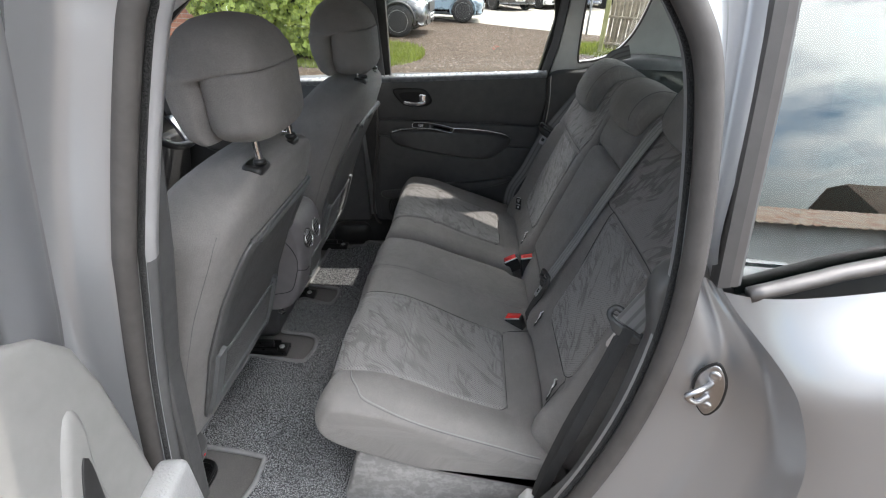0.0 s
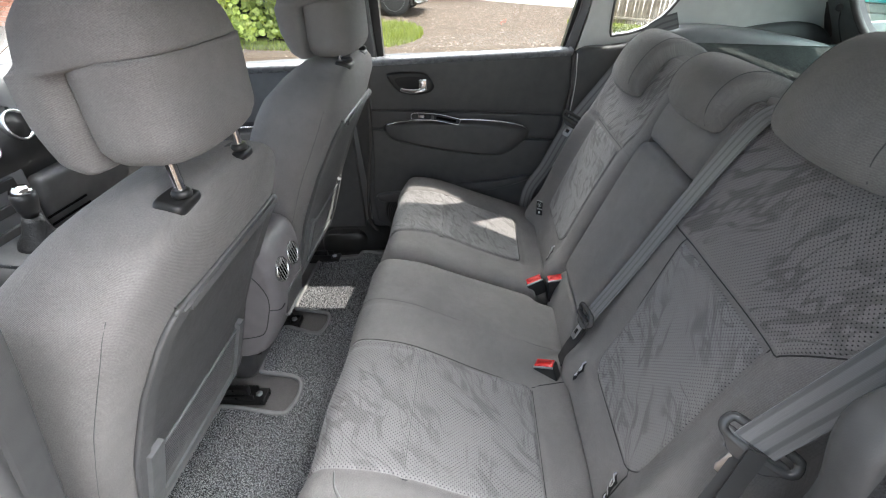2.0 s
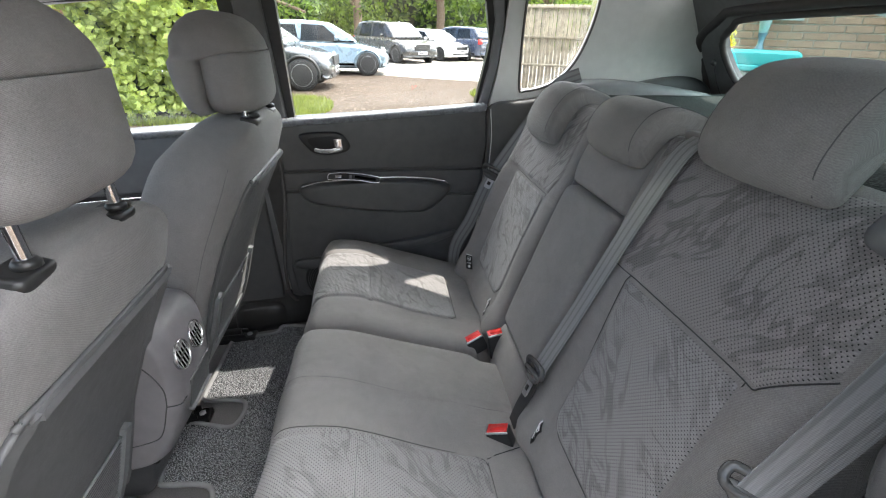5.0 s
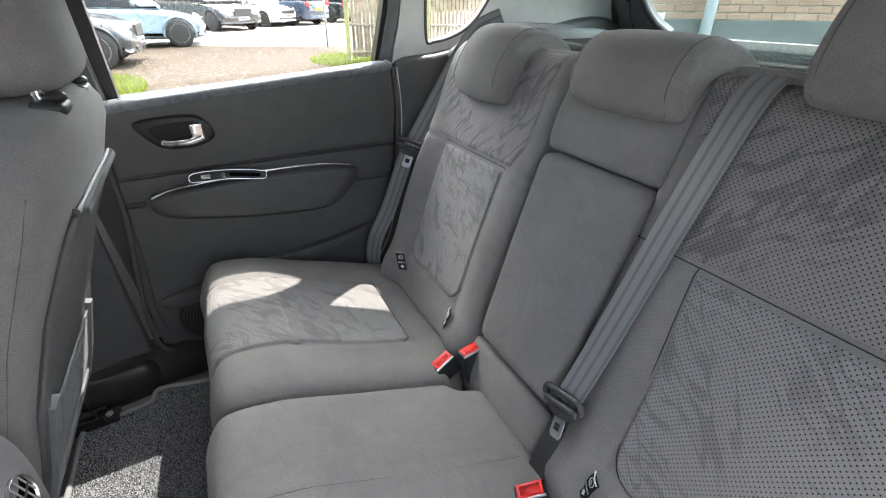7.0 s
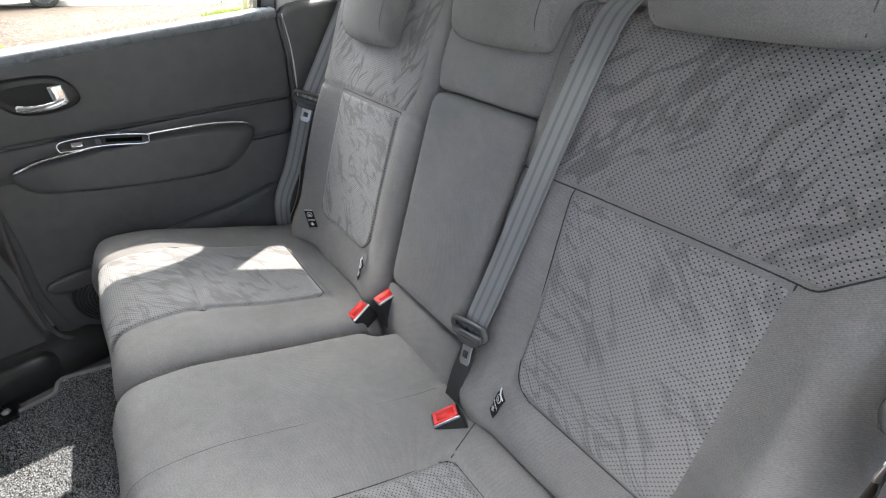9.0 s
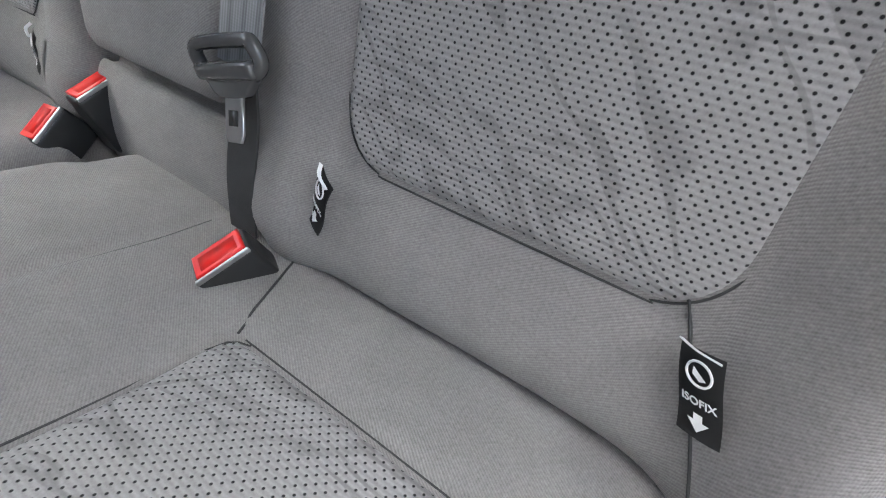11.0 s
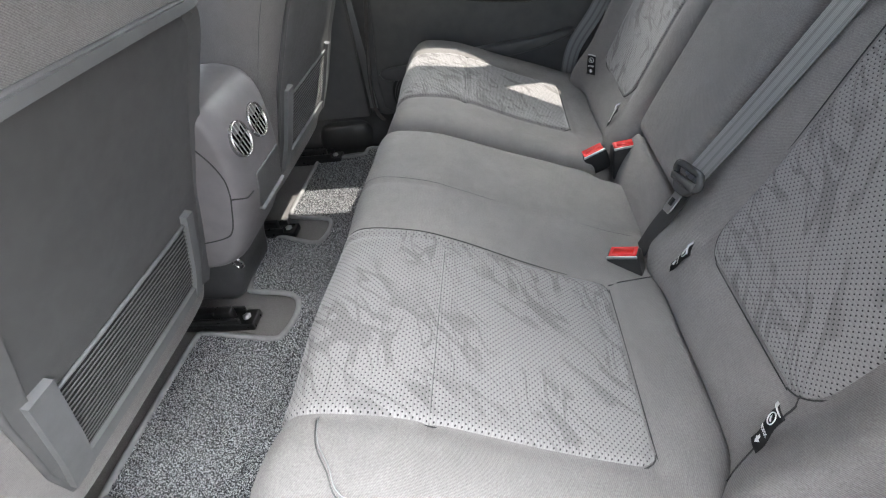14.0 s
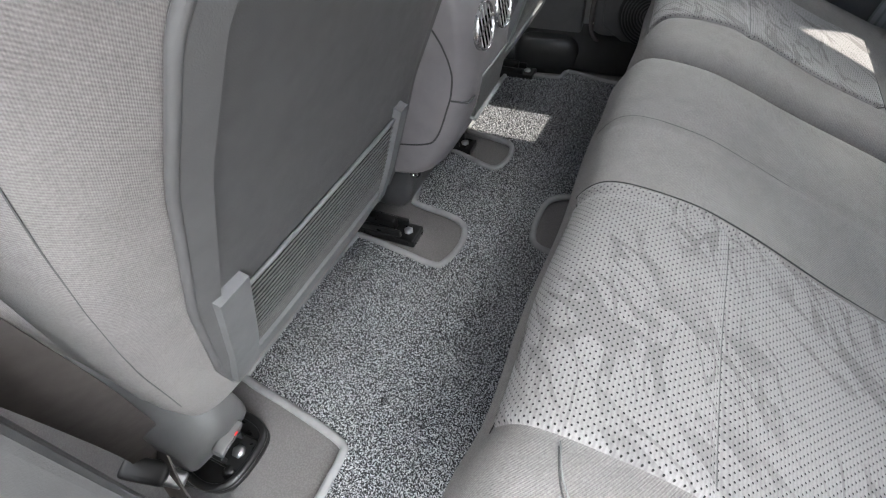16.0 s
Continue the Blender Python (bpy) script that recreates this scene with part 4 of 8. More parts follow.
REAR_Z, REAR_X = [0.44, 0.46, 0.53, 0.61, 0.735, 0.87, 1.01, 1.08, 1.115, 1.135, 1.147, 1.153], [-0.885, -0.872, -0.842, -0.806, -0.762, -0.700, -0.622, -0.594, -0.588, -0.592, -0.610, -0.645]
FRONT_Z, FRONT_X = [0.44, 0.60, 0.75, 0.90, 1.0, 1.08, 1.12, 1.14, 1.153], [-0.96, -0.955, -0.930, -0.895, -0.855, -0.808, -0.765, -0.728, -0.655]


def seat_width(z):
    w = float(np.interp(z, [0.44, 0.55, 0.68, 0.80], [0.226, 0.252, 0.266, 0.270]))
    f = max(0.0, (z - 1.0) / 0.1535)
    return w * max(0.0, 1 - f ** 2.5) ** (1 / 2.5)


def seat_x(y, z):
    """Rear face of the front seat's backrest."""
    k = min(0.999, abs((y - SC) / max(0.01, seat_width(z))))
    xr, xf = float(np.interp(z, REAR_Z, REAR_X)), float(np.interp(z, FRONT_Z, FRONT_X))
    return (xr + xf) / 2 + (xr - xf) / 2 * (1 - k ** 4.6) ** (1 / 4.6)


def on_back(pts, off):
    """Points on the rear face, lifted off it."""
    return [(seat_x(y, z) + off * 0.92, y, z - off * 0.38) for y, z in pts]


def half_panel(z):
    """Half width of the plastic back panel at height z."""
    w = float(np.interp(z, [0.53, 0.60, 0.72, 0.88, 1.0], [0.196, 0.212, 0.216, 0.210, 0.197]))
    top = 1.004
    if z > top - 0.05:
        d = top - z
        w -= 0.05 - math.sqrt(max(0.0, 0.05 ** 2 - (0.05 - d) ** 2))
    return w


def front_seat(label):
    st = thing("front_seat", (-0.95, SC, 0.36), label, "car seat", "front seats")
    zs = list(np.linspace(0.475, 1.0, 36)) + [1.0 + 0.153 * math.sin(a) for a in np.linspace(0, 1.555, 24)[1:]]
    rows = [(0.462, -0.90, -0.93, SC, 0.19), (0.464, -0.885, -0.945, SC, 0.212), (0.468, -0.876, -0.948, SC, 0.222)]
    rows += [(z, float(np.interp(z, REAR_Z, REAR_X)), float(np.interp(z, FRONT_Z, FRONT_X)), SC, max(0.012, seat_width(z))) for z in zs]

    def soft(v):
        v = v.copy()
        v[:, 0] += 0.0012 * np.sin(v[:, 1] * 31) * np.sin(v[:, 2] * 22) * np.clip((v[:, 2] - 0.5) / 0.1, 0, 1)
        v[:, 2] -= 0.018 * ((v[:, 1] - SC) / 0.26) ** 2 * np.clip((v[:, 2] - 1.05) / 0.08, 0, 1)
        return v
    stack("backrest", rows, M["fabric_side"], st, n=4.6, m=120, bump=soft)
    # grained back panel, set in a raised rim
    verts, uv, ny = [], [], 33
    zp = list(np.linspace(0.53, 0.95, 30)) + list(np.linspace(0.955, 1.0035, 14))
    for z in zp:
        w = half_panel(z)
        for k in np.linspace(-1, 1, ny):
            y = PC + w * k
            verts.append(on_back([(y, z)], 0.005 - 0.012 * (abs(k) > 0.985))[0])
            uv.append((y, z))
    faces = [(i * ny + j, i * ny + j + 1, (i + 1) * ny + j + 1, (i + 1) * ny + j) for i in range(len(zp) - 1) for j in range(ny - 1)]
    panel = mesh("back_panel", verts, faces, M["panel"], st, "dark grained plastic back panel", True, uv)
    side = [(PC - half_panel(z) + 0.010, z) for z in zp]
    outline = side + [(PC + (PC - y), z) for y, z in side[::-1]]
    sweep("panel_rim", on_back(outline, 0.004), 0, M["rim"], st, "raised grey rim", n=150, flat=(0.013, 0.005, (0.2, 1, 0)))
    sweep("rim_bead", on_back([(y + (0.012 if y > PC else -0.012), z + (0.004 if z > 0.98 else 0)) for y, z in outline], 0.005), 0.0042, M["rim"], st, sides=8, n=150)
    # cover seam down the bolster and a crosswise one
    for sg in (-1, 1):
        sweep("cover_seam", on_back([(SC + sg * seat_width(z) * 0.962, z) for z in np.linspace(0.56, 1.06, 24)], 0.0001), 0.0006, M["seam_soft"], st, sides=5, n=70)
    # elastic net pocket, held by two clips and a strip along the bottom
    y0, y1 = SC - 0.160, SC + 0.146
    top_z = lambda y: 0.704 + 0.002 * (y - y0) / (y1 - y0)
    nv = []
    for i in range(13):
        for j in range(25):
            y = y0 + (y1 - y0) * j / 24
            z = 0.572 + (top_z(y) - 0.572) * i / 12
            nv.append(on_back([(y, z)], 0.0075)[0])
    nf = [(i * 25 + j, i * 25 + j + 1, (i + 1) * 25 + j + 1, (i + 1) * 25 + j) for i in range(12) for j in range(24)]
    # Black sheet behind the cords; makes the gaps between them black.
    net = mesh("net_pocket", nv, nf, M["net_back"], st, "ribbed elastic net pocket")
    for k in range(17):
        z = 0.577 + (0.702 - 0.577) * k / 16
        sweep("net_cord", on_back([(y, z + 0.0004 * math.sin(y * 160 + 2.0 * k)) for y in np.linspace(y0, y1, 24)], 0.0092), 0.0012, M["net"], net, sides=4, n=70)
    sweep("net_hem", on_back([(y, top_z(y)) for y in np.linspace(y0, y1, 10)], 0.0085), 0.0028, M["plastic_mid"], net, sides=6, n=30)
    for yy, w, hi in ((y0 - 0.013, 0.0185, 0.730), (y1 + 0.006, 0.010, 0.722)):
        sweep("net_clip", on_back([(yy, z) for z in np.linspace(0.548, hi, 8)], 0.008), 0, M["plastic_mid"], st, "grey plastic clip", n=14, flat=(w, 0.0085, (0, 1, 0)))
    sweep("net_strip", on_back([(y, 0.560) for y in np.linspace(y0 - 0.03, y1 + 0.016, 12)], 0.0075), 0, M["plastic_mid"], st, "grey plastic lower strip", n=24, flat=(0.013, 0.007, (0.38, 0, 0.92)))
    # cushion and base
    cl = Loop([(-0.92, 0.62), (-1.1, 0.64), (-1.3, 0.66), (-1.40, 0.65), (-1.42, 0.58), (-1.36, 0.50), (-1.1, 0.47), (-0.95, 0.47), (-0.90, 0.52)], 0.02)
    loft("cushion", cl, columns(SC - 0.25, SC + 0.25, 0.05, 0.03, 6, 0.03), M["fabric_side"], st)
    bl = Loop([(-1.0, 0.48), (-1.30, 0.49), (-1.34, 0.44), (-1.30, 0.38), (-1.05, 0.375), (-0.99, 0.41)], 0.02)
    loft("base_cover", bl, columns(SC - 0.215, SC + 0.215, 0.02, 0.04, 4, 0.015), M["plastic_black"], st, "black plastic base")
    # headrest: wide pad that folds over the top, with a narrower cushion let into its back
    zr, xr_ = [1.19, 1.300, 1.312, 1.34, 1.368, 1.386, 1.396, 1.402], [-0.668, -0.656, -0.554, -0.560, -0.576, -0.597, -0.622, -0.660]
    zf, xf_ = [1.185, 1.20, 1.25, 1.30, 1.35, 1.38, 1.395, 1.402], [-0.700, -0.722, -0.744, -0.748, -0.740, -0.718, -0.695, -0.664]
    rows = []
    for z in list(np.linspace(1.186, 1.205, 6)) + list(np.linspace(1.22, 1.300, 7)) + [1.304, 1.308, 1.311, 1.314] + [1.32 + 0.0815 * math.sin(a) for a in np.linspace(0, 1.55, 18)]:
        f = max(0.0, (z - 1.25) / 0.1525)
        w = 0.136 * max(0.0, 1 - f ** 3.0) ** (1 / 3.0) * (1 - 0.10 * max(0, (1.215 - z) / 0.03) ** 2)
        rows.append((z, float(np.interp(z, zr, xr_)), float(np.interp(z, zf, xf_)), HC, max(0.01, w)))
    hr = stack("headrest", rows, M["fabric_side"], st, "grey cloth headrest", n=3.2, m=110)
    rows = []
    for z in [1.180, 1.1805, 1.182, 1.185, 1.19, 1.197] + list(np.linspace(1.21, 1.311, 12)):
        low = max(0.0, (1.225 - z) / 0.045)
        sq = math.sqrt(max(0.0, 1 - low ** 2.4))
        rows.append((z, -0.62 + 0.067 * (0.35 + 0.65 * sq), -0.690 + 0.03 * (1 - sq), HC + 0.001, 0.131 * (0.5 + 0.5 * sq)))
    stack("rear_pad", rows, M["fabric_side"], hr, n=3.0, m=100)
    for sg in (-1, 1):
        yy = HC - 0.005 + sg * 0.0865
        sweep("post", [(-0.601, yy, 1.122), (-0.603, yy, 1.205)], 0.007, M["chrome"], hr, "chrome post", sides=12, n=6)
        pillow("collar", [(-0.026, -0.018), (0.0, -0.021), (0.026, -0.018), (0.03, 0.0), (0.026, 0.018), (0.0, 0.021), (-0.026, 0.018), (-0.03, 0)], 0.008, M["plastic_black"], st, "black plastic collar",
               axes=frame_axes((-0.611, yy, 1.136), (0, 1.25, 0), (-0.97, 0, 0.26)), base=0.012, flat=0.72, n=40)
        lathe("collar_top", [(0.013, 0), (0.013, 0.006), (0.010, 0.010), (0.0085, 0.010)], M["plastic_black"], st, m=pose(-0.602, yy, 1.142), n=18)
    return st


fs = front_seat("dark grey cloth front passenger seat with back pocket")
fs2 = copy_thing(fs, Matrix.Translation((-0.95 + 0.055, SC + 0.715, 0.393)))
for ch in fs2.children:
    if ch.name.startswith("headrest"):
        ch.location.z -= 0.030
        ch.location.x -= 0.018
fs2["label"] = "dark grey cloth driver seat with back pocket"


def seat_rail(y, x_end, label):
    """Floor rail with its upper channel, a slider and a bolted foot."""
    r = thing("seat_rail", (x_end - 0.3, y, 0.33), label, "seat rail", "seat rails")
    rbox("channel", (0.56, 0.050, 0.020), M["black_steel"], r, m=pose(x_end - 0.28, y, 0.340), r=0.004)
    for sg in (-1, 1):
        rbox("lip", (0.52, 0.008, 0.016), M["black_steel"], r, m=pose(x_end - 0.29, y + sg * 0.019, 0.356), r=0.003)
    rbox("slider", (0.30, 0.020, 0.028), M["black_steel"], r, m=pose(x_end - 0.20, y, 0.362), r=0.004)
    lathe("bolt", [(0.0, 0.008), (0.006, 0.008), (0.010, 0.005), (0.010, 0.0)], M["steel"], r, "steel bolt head", m=pose(x_end - 0.022, y, 0.349), n=6, caps=False)
    return r


seat_rail(-0.105, -0.832, "black steel seat rail in a mat cut-out")
seat_rail(0.222, -0.838, "black steel seat rail in a mat cut-out")
seat_rail(-0.600, -0.862, "black steel seat rail beside the door sill")
foot = thing("rail_bracket", (-0.90, -0.605, 0.332), "black pressed steel rail foot bolted to the floor", "bracket")
slab("plate", [(-0.96, -0.655), (-0.90, -0.66), (-0.868, -0.645), (-0.858, -0.605), (-0.864, -0.562), (-0.90, -0.548), (-0.96, -0.55)], 0.010, M["black_steel"], foot, axes=frame_axes((0, 0, 0.331), (1, 0, 0), (0, 1, 0)), bevel=0.003, smooth_n=60)
sweep("flange", [(-0.95, -0.652, 0.345), (-0.90, -0.657, 0.347), (-0.871, -0.642, 0.347), (-0.862, -0.605, 0.347), (-0.868, -0.566, 0.347), (-0.90, -0.552, 0.346), (-0.95, -0.553, 0.344)], 0.006, M["black_steel"], foot, sides=8, n=40)
lathe("bolt", [(0.0, 0.007), (0.006, 0.007), (0.009, 0.004), (0.009, 0.0), (0.013, 0.0), (0.013, -0.002)], M["black_steel"], foot, "black bolt head", m=pose(-0.882, -0.625, 0.343), n=12, caps=False)
seat_rail(0.625, -0.80, "black steel seat rail beside the far sill")

# front passenger's belt and its floor anchor beside the seat
belt_p = thing("seat_belt", (-0.96, -0.66, 0.36), "dark belt webbing bunched beside the front seat", "seat belt")
sweep("webbing", [(-0.80, -0.700, 1.25), (-0.805, -0.692, 1.0), (-0.812, -0.680, 0.82), (-0.845, -0.668, 0.68), (-0.895, -0.660, 0.56), (-0.935, -0.655, 0.46), (-0.945, -0.655, 0.40)], 0, M["belt_brown"], belt_p, n=60, flat=(0.0245, 0.0008, (0.45, 1, 0.1)))
# folded slack of the webbing lying beside the seat
sweep("slack", [(-0.99, -0.60, 0.50), (-0.965, -0.625, 0.455), (-0.940, -0.650, 0.43), (-0.918, -0.672, 0.392), (-0.91, -0.685, 0.352)], 0, M["belt_brown"], belt_p, n=40, flat=(0.026, 0.0012, (0.7, 0.2, 0.7)))
rbox("belt_end", (0.058, 0.030, 0.040), M["plastic_black"], belt_p, "black plastic belt end", m=pose(-0.945, -0.676, 0.412, 12, 24, 18), r=0.008)
rbox("anchor_plate", (0.030, 0.022, 0.016), M["steel"], belt_p, "steel anchor eye", m=pose(-0.914, -0.668, 0.396, 10, 28, 18), r=0.005)
lathe("anchor_bolt", [(0.0, 0.008), (0.007, 0.008), (0.011, 0.004), (0.011, 0.0)], M["black_steel"], belt_p, "black bolt head", m=pose(-0.905, -0.690, 0.372, 60, 10, 0), n=12, caps=False)
hc = thing("hinge_cover", (-0.93, -0.585, 0.36), "wedge-shaped grey plastic hinge cover under the front seat", "seat trim")
hl_ = Loop([(-0.862, 0.448), (-0.872, 0.412), (-0.900, 0.378), (-0.95, 0.362), (-1.03, 0.365), (-1.06, 0.42), (-1.05, 0.55), (-0.985, 0.572), (-0.920, 0.535), (-0.876, 0.482)], 0.008)
loft("cover", hl_, columns(-0.652, -0.558, 0.012, 0.012, 6, 0.008), M["plastic"], hc, warp=lambda v: np.stack([v[:, 0] - 0.45 * np.clip(-0.600 - v[:, 1], 0, 1), v[:, 1], v[:, 2] - 0.35 * np.clip(-0.600 - v[:, 1], 0, 1)], 1))
rbox("cover_ledge", (0.016, 0.046, 0.022), M["rim"], hc, m=pose(-0.866, -0.602, 0.424, 0, 24, 6), r=0.003)
rbox("cover_slot", (0.003, 0.030, 0.007), M["chrome"], hc, m=pose(-0.8575, -0.602, 0.427, 0, 24, 6), r=0.001)
rbox("red_mark", (0.003, 0.006, 0.004), M["red"], hc, m=pose(-0.8562, -0.594, 0.429, 0, 24, 6), r=0.001)

# ---------------------------------------------------------------- rear end of the centre console
cons = thing("centre_console", (-0.8, -0.06, 0.36), "grey plastic centre console with two round air vents", "console")
CY = -0.060
cl = Loop([(-0.704, 0.66), (-0.690, 0.72), (-0.686, 0.80), (-0.700, 0.848), (-0.735, 0.868), (-0.80, 0.872), (-1.1, 0.86), (-1.15, 0.80), (-1.1, 0.62), (-0.95, 0.545), (-0.84, 0.535), (-0.775, 0.548), (-0.735, 0.590)], 0.012)
loft("body", cl, columns(CY - 0.100, CY + 0.100, 0.045, 0.02, 8, 0.022), M["console"], cons)
loft("lower_duct", Loop([(-0.80, 0.56), (-0.845, 0.49), (-0.875, 0.42), (-0.905, 0.335), (-1.0, 0.33), (-1.2, 0.33), (-1.2, 0.6), (-0.9, 0.62)], 0.015), columns(-0.032, 0.150, 0.02, 0.03, 5, 0.012), M["plastic"], cons)
side_y = CY - 0.1005
sweep("panel_line", [(-0.735, side_y, 0.795), (-0.721, side_y, 0.772), (-0.711, side_y, 0.741), (-0.713, side_y, 0.712), (-0.720, side_y, 0.688), (-0.741, side_y, 0.636), (-0.767, side_y, 0.618), (-0.84, side_y, 0.606)], 0.0013, M["seam"], cons, sides=6, n=50)
sweep("panel_line", [(-0.714, side_y, 0.700), (-0.706, side_y + 0.001, 0.700), (-0.699, side_y + 0.006, 0.697), (-0.6945, side_y + 0.018, 0.692), (-0.6945, side_y + 0.04, 0.690)], 0.0013, M["seam"], cons, sides=5, n=24)
for sg in (-1, 1):
    ax = frame_axes((-0.686, CY - 0.012 + sg * 0.036, 0.783), (0, 1, 0), (-0.10, 0, 1))
    vent = lathe("air_vent", [(0.0295, -0.006), (0.0300, 0.002), (0.0294, 0.0050), (0.0284, 0.0058), (0.0272, 0.0048), (0.0266, -0.004)], M["ring"], cons, "round vent with satin ring", m=ax, n=40, caps=False)
    # Flat black disc behind the slats in place of the vent's unlit depth.
    lathe("vent_shade_disc", [(0.0267, 0.0016), (0.001, 0.0012)], M["well"], vent, "black disc for the shaded vent depth", m=ax, n=30, caps=False)
    for k in range(5):
        xx = -0.0200 + 0.0100 * k
        ln = math.sqrt(0.0262 ** 2 - xx ** 2)
        rbox("vent_slat", (0.0019, 2 * ln, 0.0014), M["slat"], vent, m=ax @ pose(0, 0, 0, 0, 0, 12) @ pose(xx, 0, 0.0036, 0, 0, 0), r=0.0005, seg=2)
    rbox("vent_bar", (0.046, 0.0018, 0.002), M["plastic_black"], vent, m=ax @ pose(0, 0, 0, 0, 0, 12) @ pose(0, 0, 0.0044), r=0.0005)
# Solid darker block, slightly proud; its colour stands for shade in the niche.
rbox("niche_shade_block", (0.010, 0.112, 0.072), M["plastic"], cons, "darker block for the shaded niche", m=pose(-0.7025, CY + 0.018, 0.676, 0, 13, 0), r=0.003)
rbox("niche_lip", (0.014, 0.116, 0.004), M["plastic_mid"], cons, "pale niche lip", m=pose(-0.708, CY + 0.018, 0.638, 0, 20, 0), r=0.002)
sweep("hook", [(-0.862 + 0.011 * math.sin(a), -0.036 - 0.003 * math.cos(a), 0.452 + 0.015 * math.cos(a)) for a in np.linspace(0, 6.283, 12, endpoint=False)], 0.0032, M["chrome"], cons, "small chrome hook", sides=8, closed=True, n=26)

# ---------------------------------------------------------------- floor, mat
slab("floor", [(-1.9, -0.74), (0.3, -0.74), (0.3, 0.74), (-1.9, 0.74)], 0.02, M["carpet"], axes=frame_axes((0, 0, 0.308), (1, 0, 0), (0, 1, 0)), bevel=0, smooth=False, label="dark grey felt car floor", category="floor", kind="structure")
MAT = [(-0.50, -0.69), (-0.735, -0.69), (-0.743, -0.60), (-0.745, -0.545), (-0.76, -0.528), (-0.86, -0.512), (-0.955, -0.50), (-0.965, -0.48), (-0.965, -0.30), (-0.960, -0.155), (-0.945, -0.142), (-0.86, -0.152), (-0.775, -0.163), (-0.755, -0.15),
       (-0.743, -0.10), (-0.752, -0.05), (-0.79, -0.025), (-0.88, -0.012), (-0.892, 0.0), (-0.915, 0.10), (-0.925, 0.19), (-0.91, 0.207), (-0.84, 0.185), (-0.775, 0.163), (-0.752, 0.175), (-0.743, 0.225), (-0.755, 0.265), (-0.80, 0.28), (-0.87, 0.292), (-0.885, 0.31),
       (-0.885, 0.45), (-0.883, 0.605), (-0.87, 0.622), (-0.80, 0.622), (-0.735, 0.628), (-0.722, 0.64), (-0.718, 0.665), (-0.70, 0.675), (-0.60, 0.648), (-0.545, 0.635), (-0.528, 0.61), (-0.525, 0.40), (-0.525, 0.16), (-0.54, 0.13), (-0.585, 0.115), (-0.613, 0.09),
       (-0.62, 0.03), (-0.612, -0.03), (-0.585, -0.052), (-0.54, -0.055), (-0.50, -0.08), (-0.495, -0.4)]
floor_mat = thing("floor_mat", (-0.72, 0, 0.33), "speckled grey tufted floor mat with bound cut-outs", "car mat")
slab("carpet_face", MAT, 0.009, M["mat"], floor_mat, axes=frame_axes((0, 0, 0.329), (1, 0, 0), (0, 1, 0)), bevel=0.002, seg=2, smooth_n=260, smooth=False)
sweep("binding", [(x, y, 0.339) for x, y in MAT], 0.0068, M["binding"], floor_mat, "grey stitched binding", sides=8, closed=True, n=420)
# tufts that stand up from the pile
rng = np.random.default_rng(4)
poly = spline(MAT, 300, True)


def inside(px, py, poly):
    x0, y0 = poly[:, 0], poly[:, 1]
    x1, y1 = np.roll(x0, -1), np.roll(y0, -1)
    c = ((y0[None] > py[:, None]) != (y1[None] > py[:, None])) & (px[:, None] < (x1 - x0)[None] * (py[:, None] - y0[None]) / (y1 - y0 + 1e-12)[None] + x0[None])
    return c.sum(1) % 2 == 1


tx, ty = rng.uniform(-0.97, -0.50, 44000), rng.uniform(-0.69, 0.68, 44000)
ok = inside(tx, ty, poly)
tx, ty = tx[ok], ty[ok]
tv, tf = [], []
for i, (x, y) in enumerate(zip(tx, ty)):
    a, r, h = rng.uniform(0, 6.28), rng.uniform(0.0009, 0.0018), rng.uniform(0.002, 0.0048)
    dx, dy = rng.normal(0, 0.0015, 2)
    b = len(tv)
    for k in range(3):
        tv.append((x + r * math.cos(a + 2.09 * k), y + r * math.sin(a + 2.09 * k), 0.3375))
    tv.append((x + dx, y + dy, 0.338 + h))
    tf += [(b, b + 1, b + 3), (b + 1, b + 2, b + 3), (b + 2, b, b + 3)]


def mat_tuft():
    n = Nodes("mat_tufts")
    g = n.tree.nodes.new("ShaderNodeNewGeometry")
    n.set(Base_Color=n.ramp(g.outputs["Random Per Island"], [(0.0, grey(0.02)), (0.45, (0.06, 0.064, 0.068)), (0.75, (0.21, 0.22, 0.23)), (1.0, (0.5, 0.51, 0.52))]), Roughness=1.0, Specular_IOR_Level=0.1)
    return n.mat


mesh("tuft_cover", tv, tf, mat_tuft(), floor_mat, "", False, kind="stuff")

# ---------------------------------------------------------------- far side: doors, pillars, windows
def holed(name, outer, holes, depth, mat, parent=None, label="", axes=None, n=0, smooth=False, **tags):
    """A plate with openings that go right through it."""
    bm = bmesh.new()
    edges = []
    for k, poly in enumerate([outer, *holes]):
        pts = poly
        if k and n:
            pts = spline(poly, n, True)
        vs = [bm.verts.new((p[0], p[1], 0)) for p in pts]
        edges += [bm.edges.new((vs[i], vs[(i + 1) % len(vs)])) for i in range(len(vs))]
    bmesh.ops.triangle_fill(bm, use_beauty=True, use_dissolve=False, edges=edges)
    r = bmesh.ops.extrude_face_region(bm, geom=bm.faces[:])
    bmesh.ops.translate(bm, vec=(0, 0, depth), verts=[g for g in r["geom"] if isinstance(g, bmesh.types.BMVert)])
    if axes is not None:
        bmesh.ops.transform(bm, matrix=axes, verts=bm.verts)
    return part(name, bm, mat, parent, label, smooth, **tags)


def far_axes(y, lean=0.0, z0=0.0):
    """u to the rear, v up (leaning inwards by lean), w into the cabin."""
    return frame_axes((0, y, z0), (1, 0, 0), (0, -math.sin(lean), math.cos(lean)))


TUMBLE = radians(13)
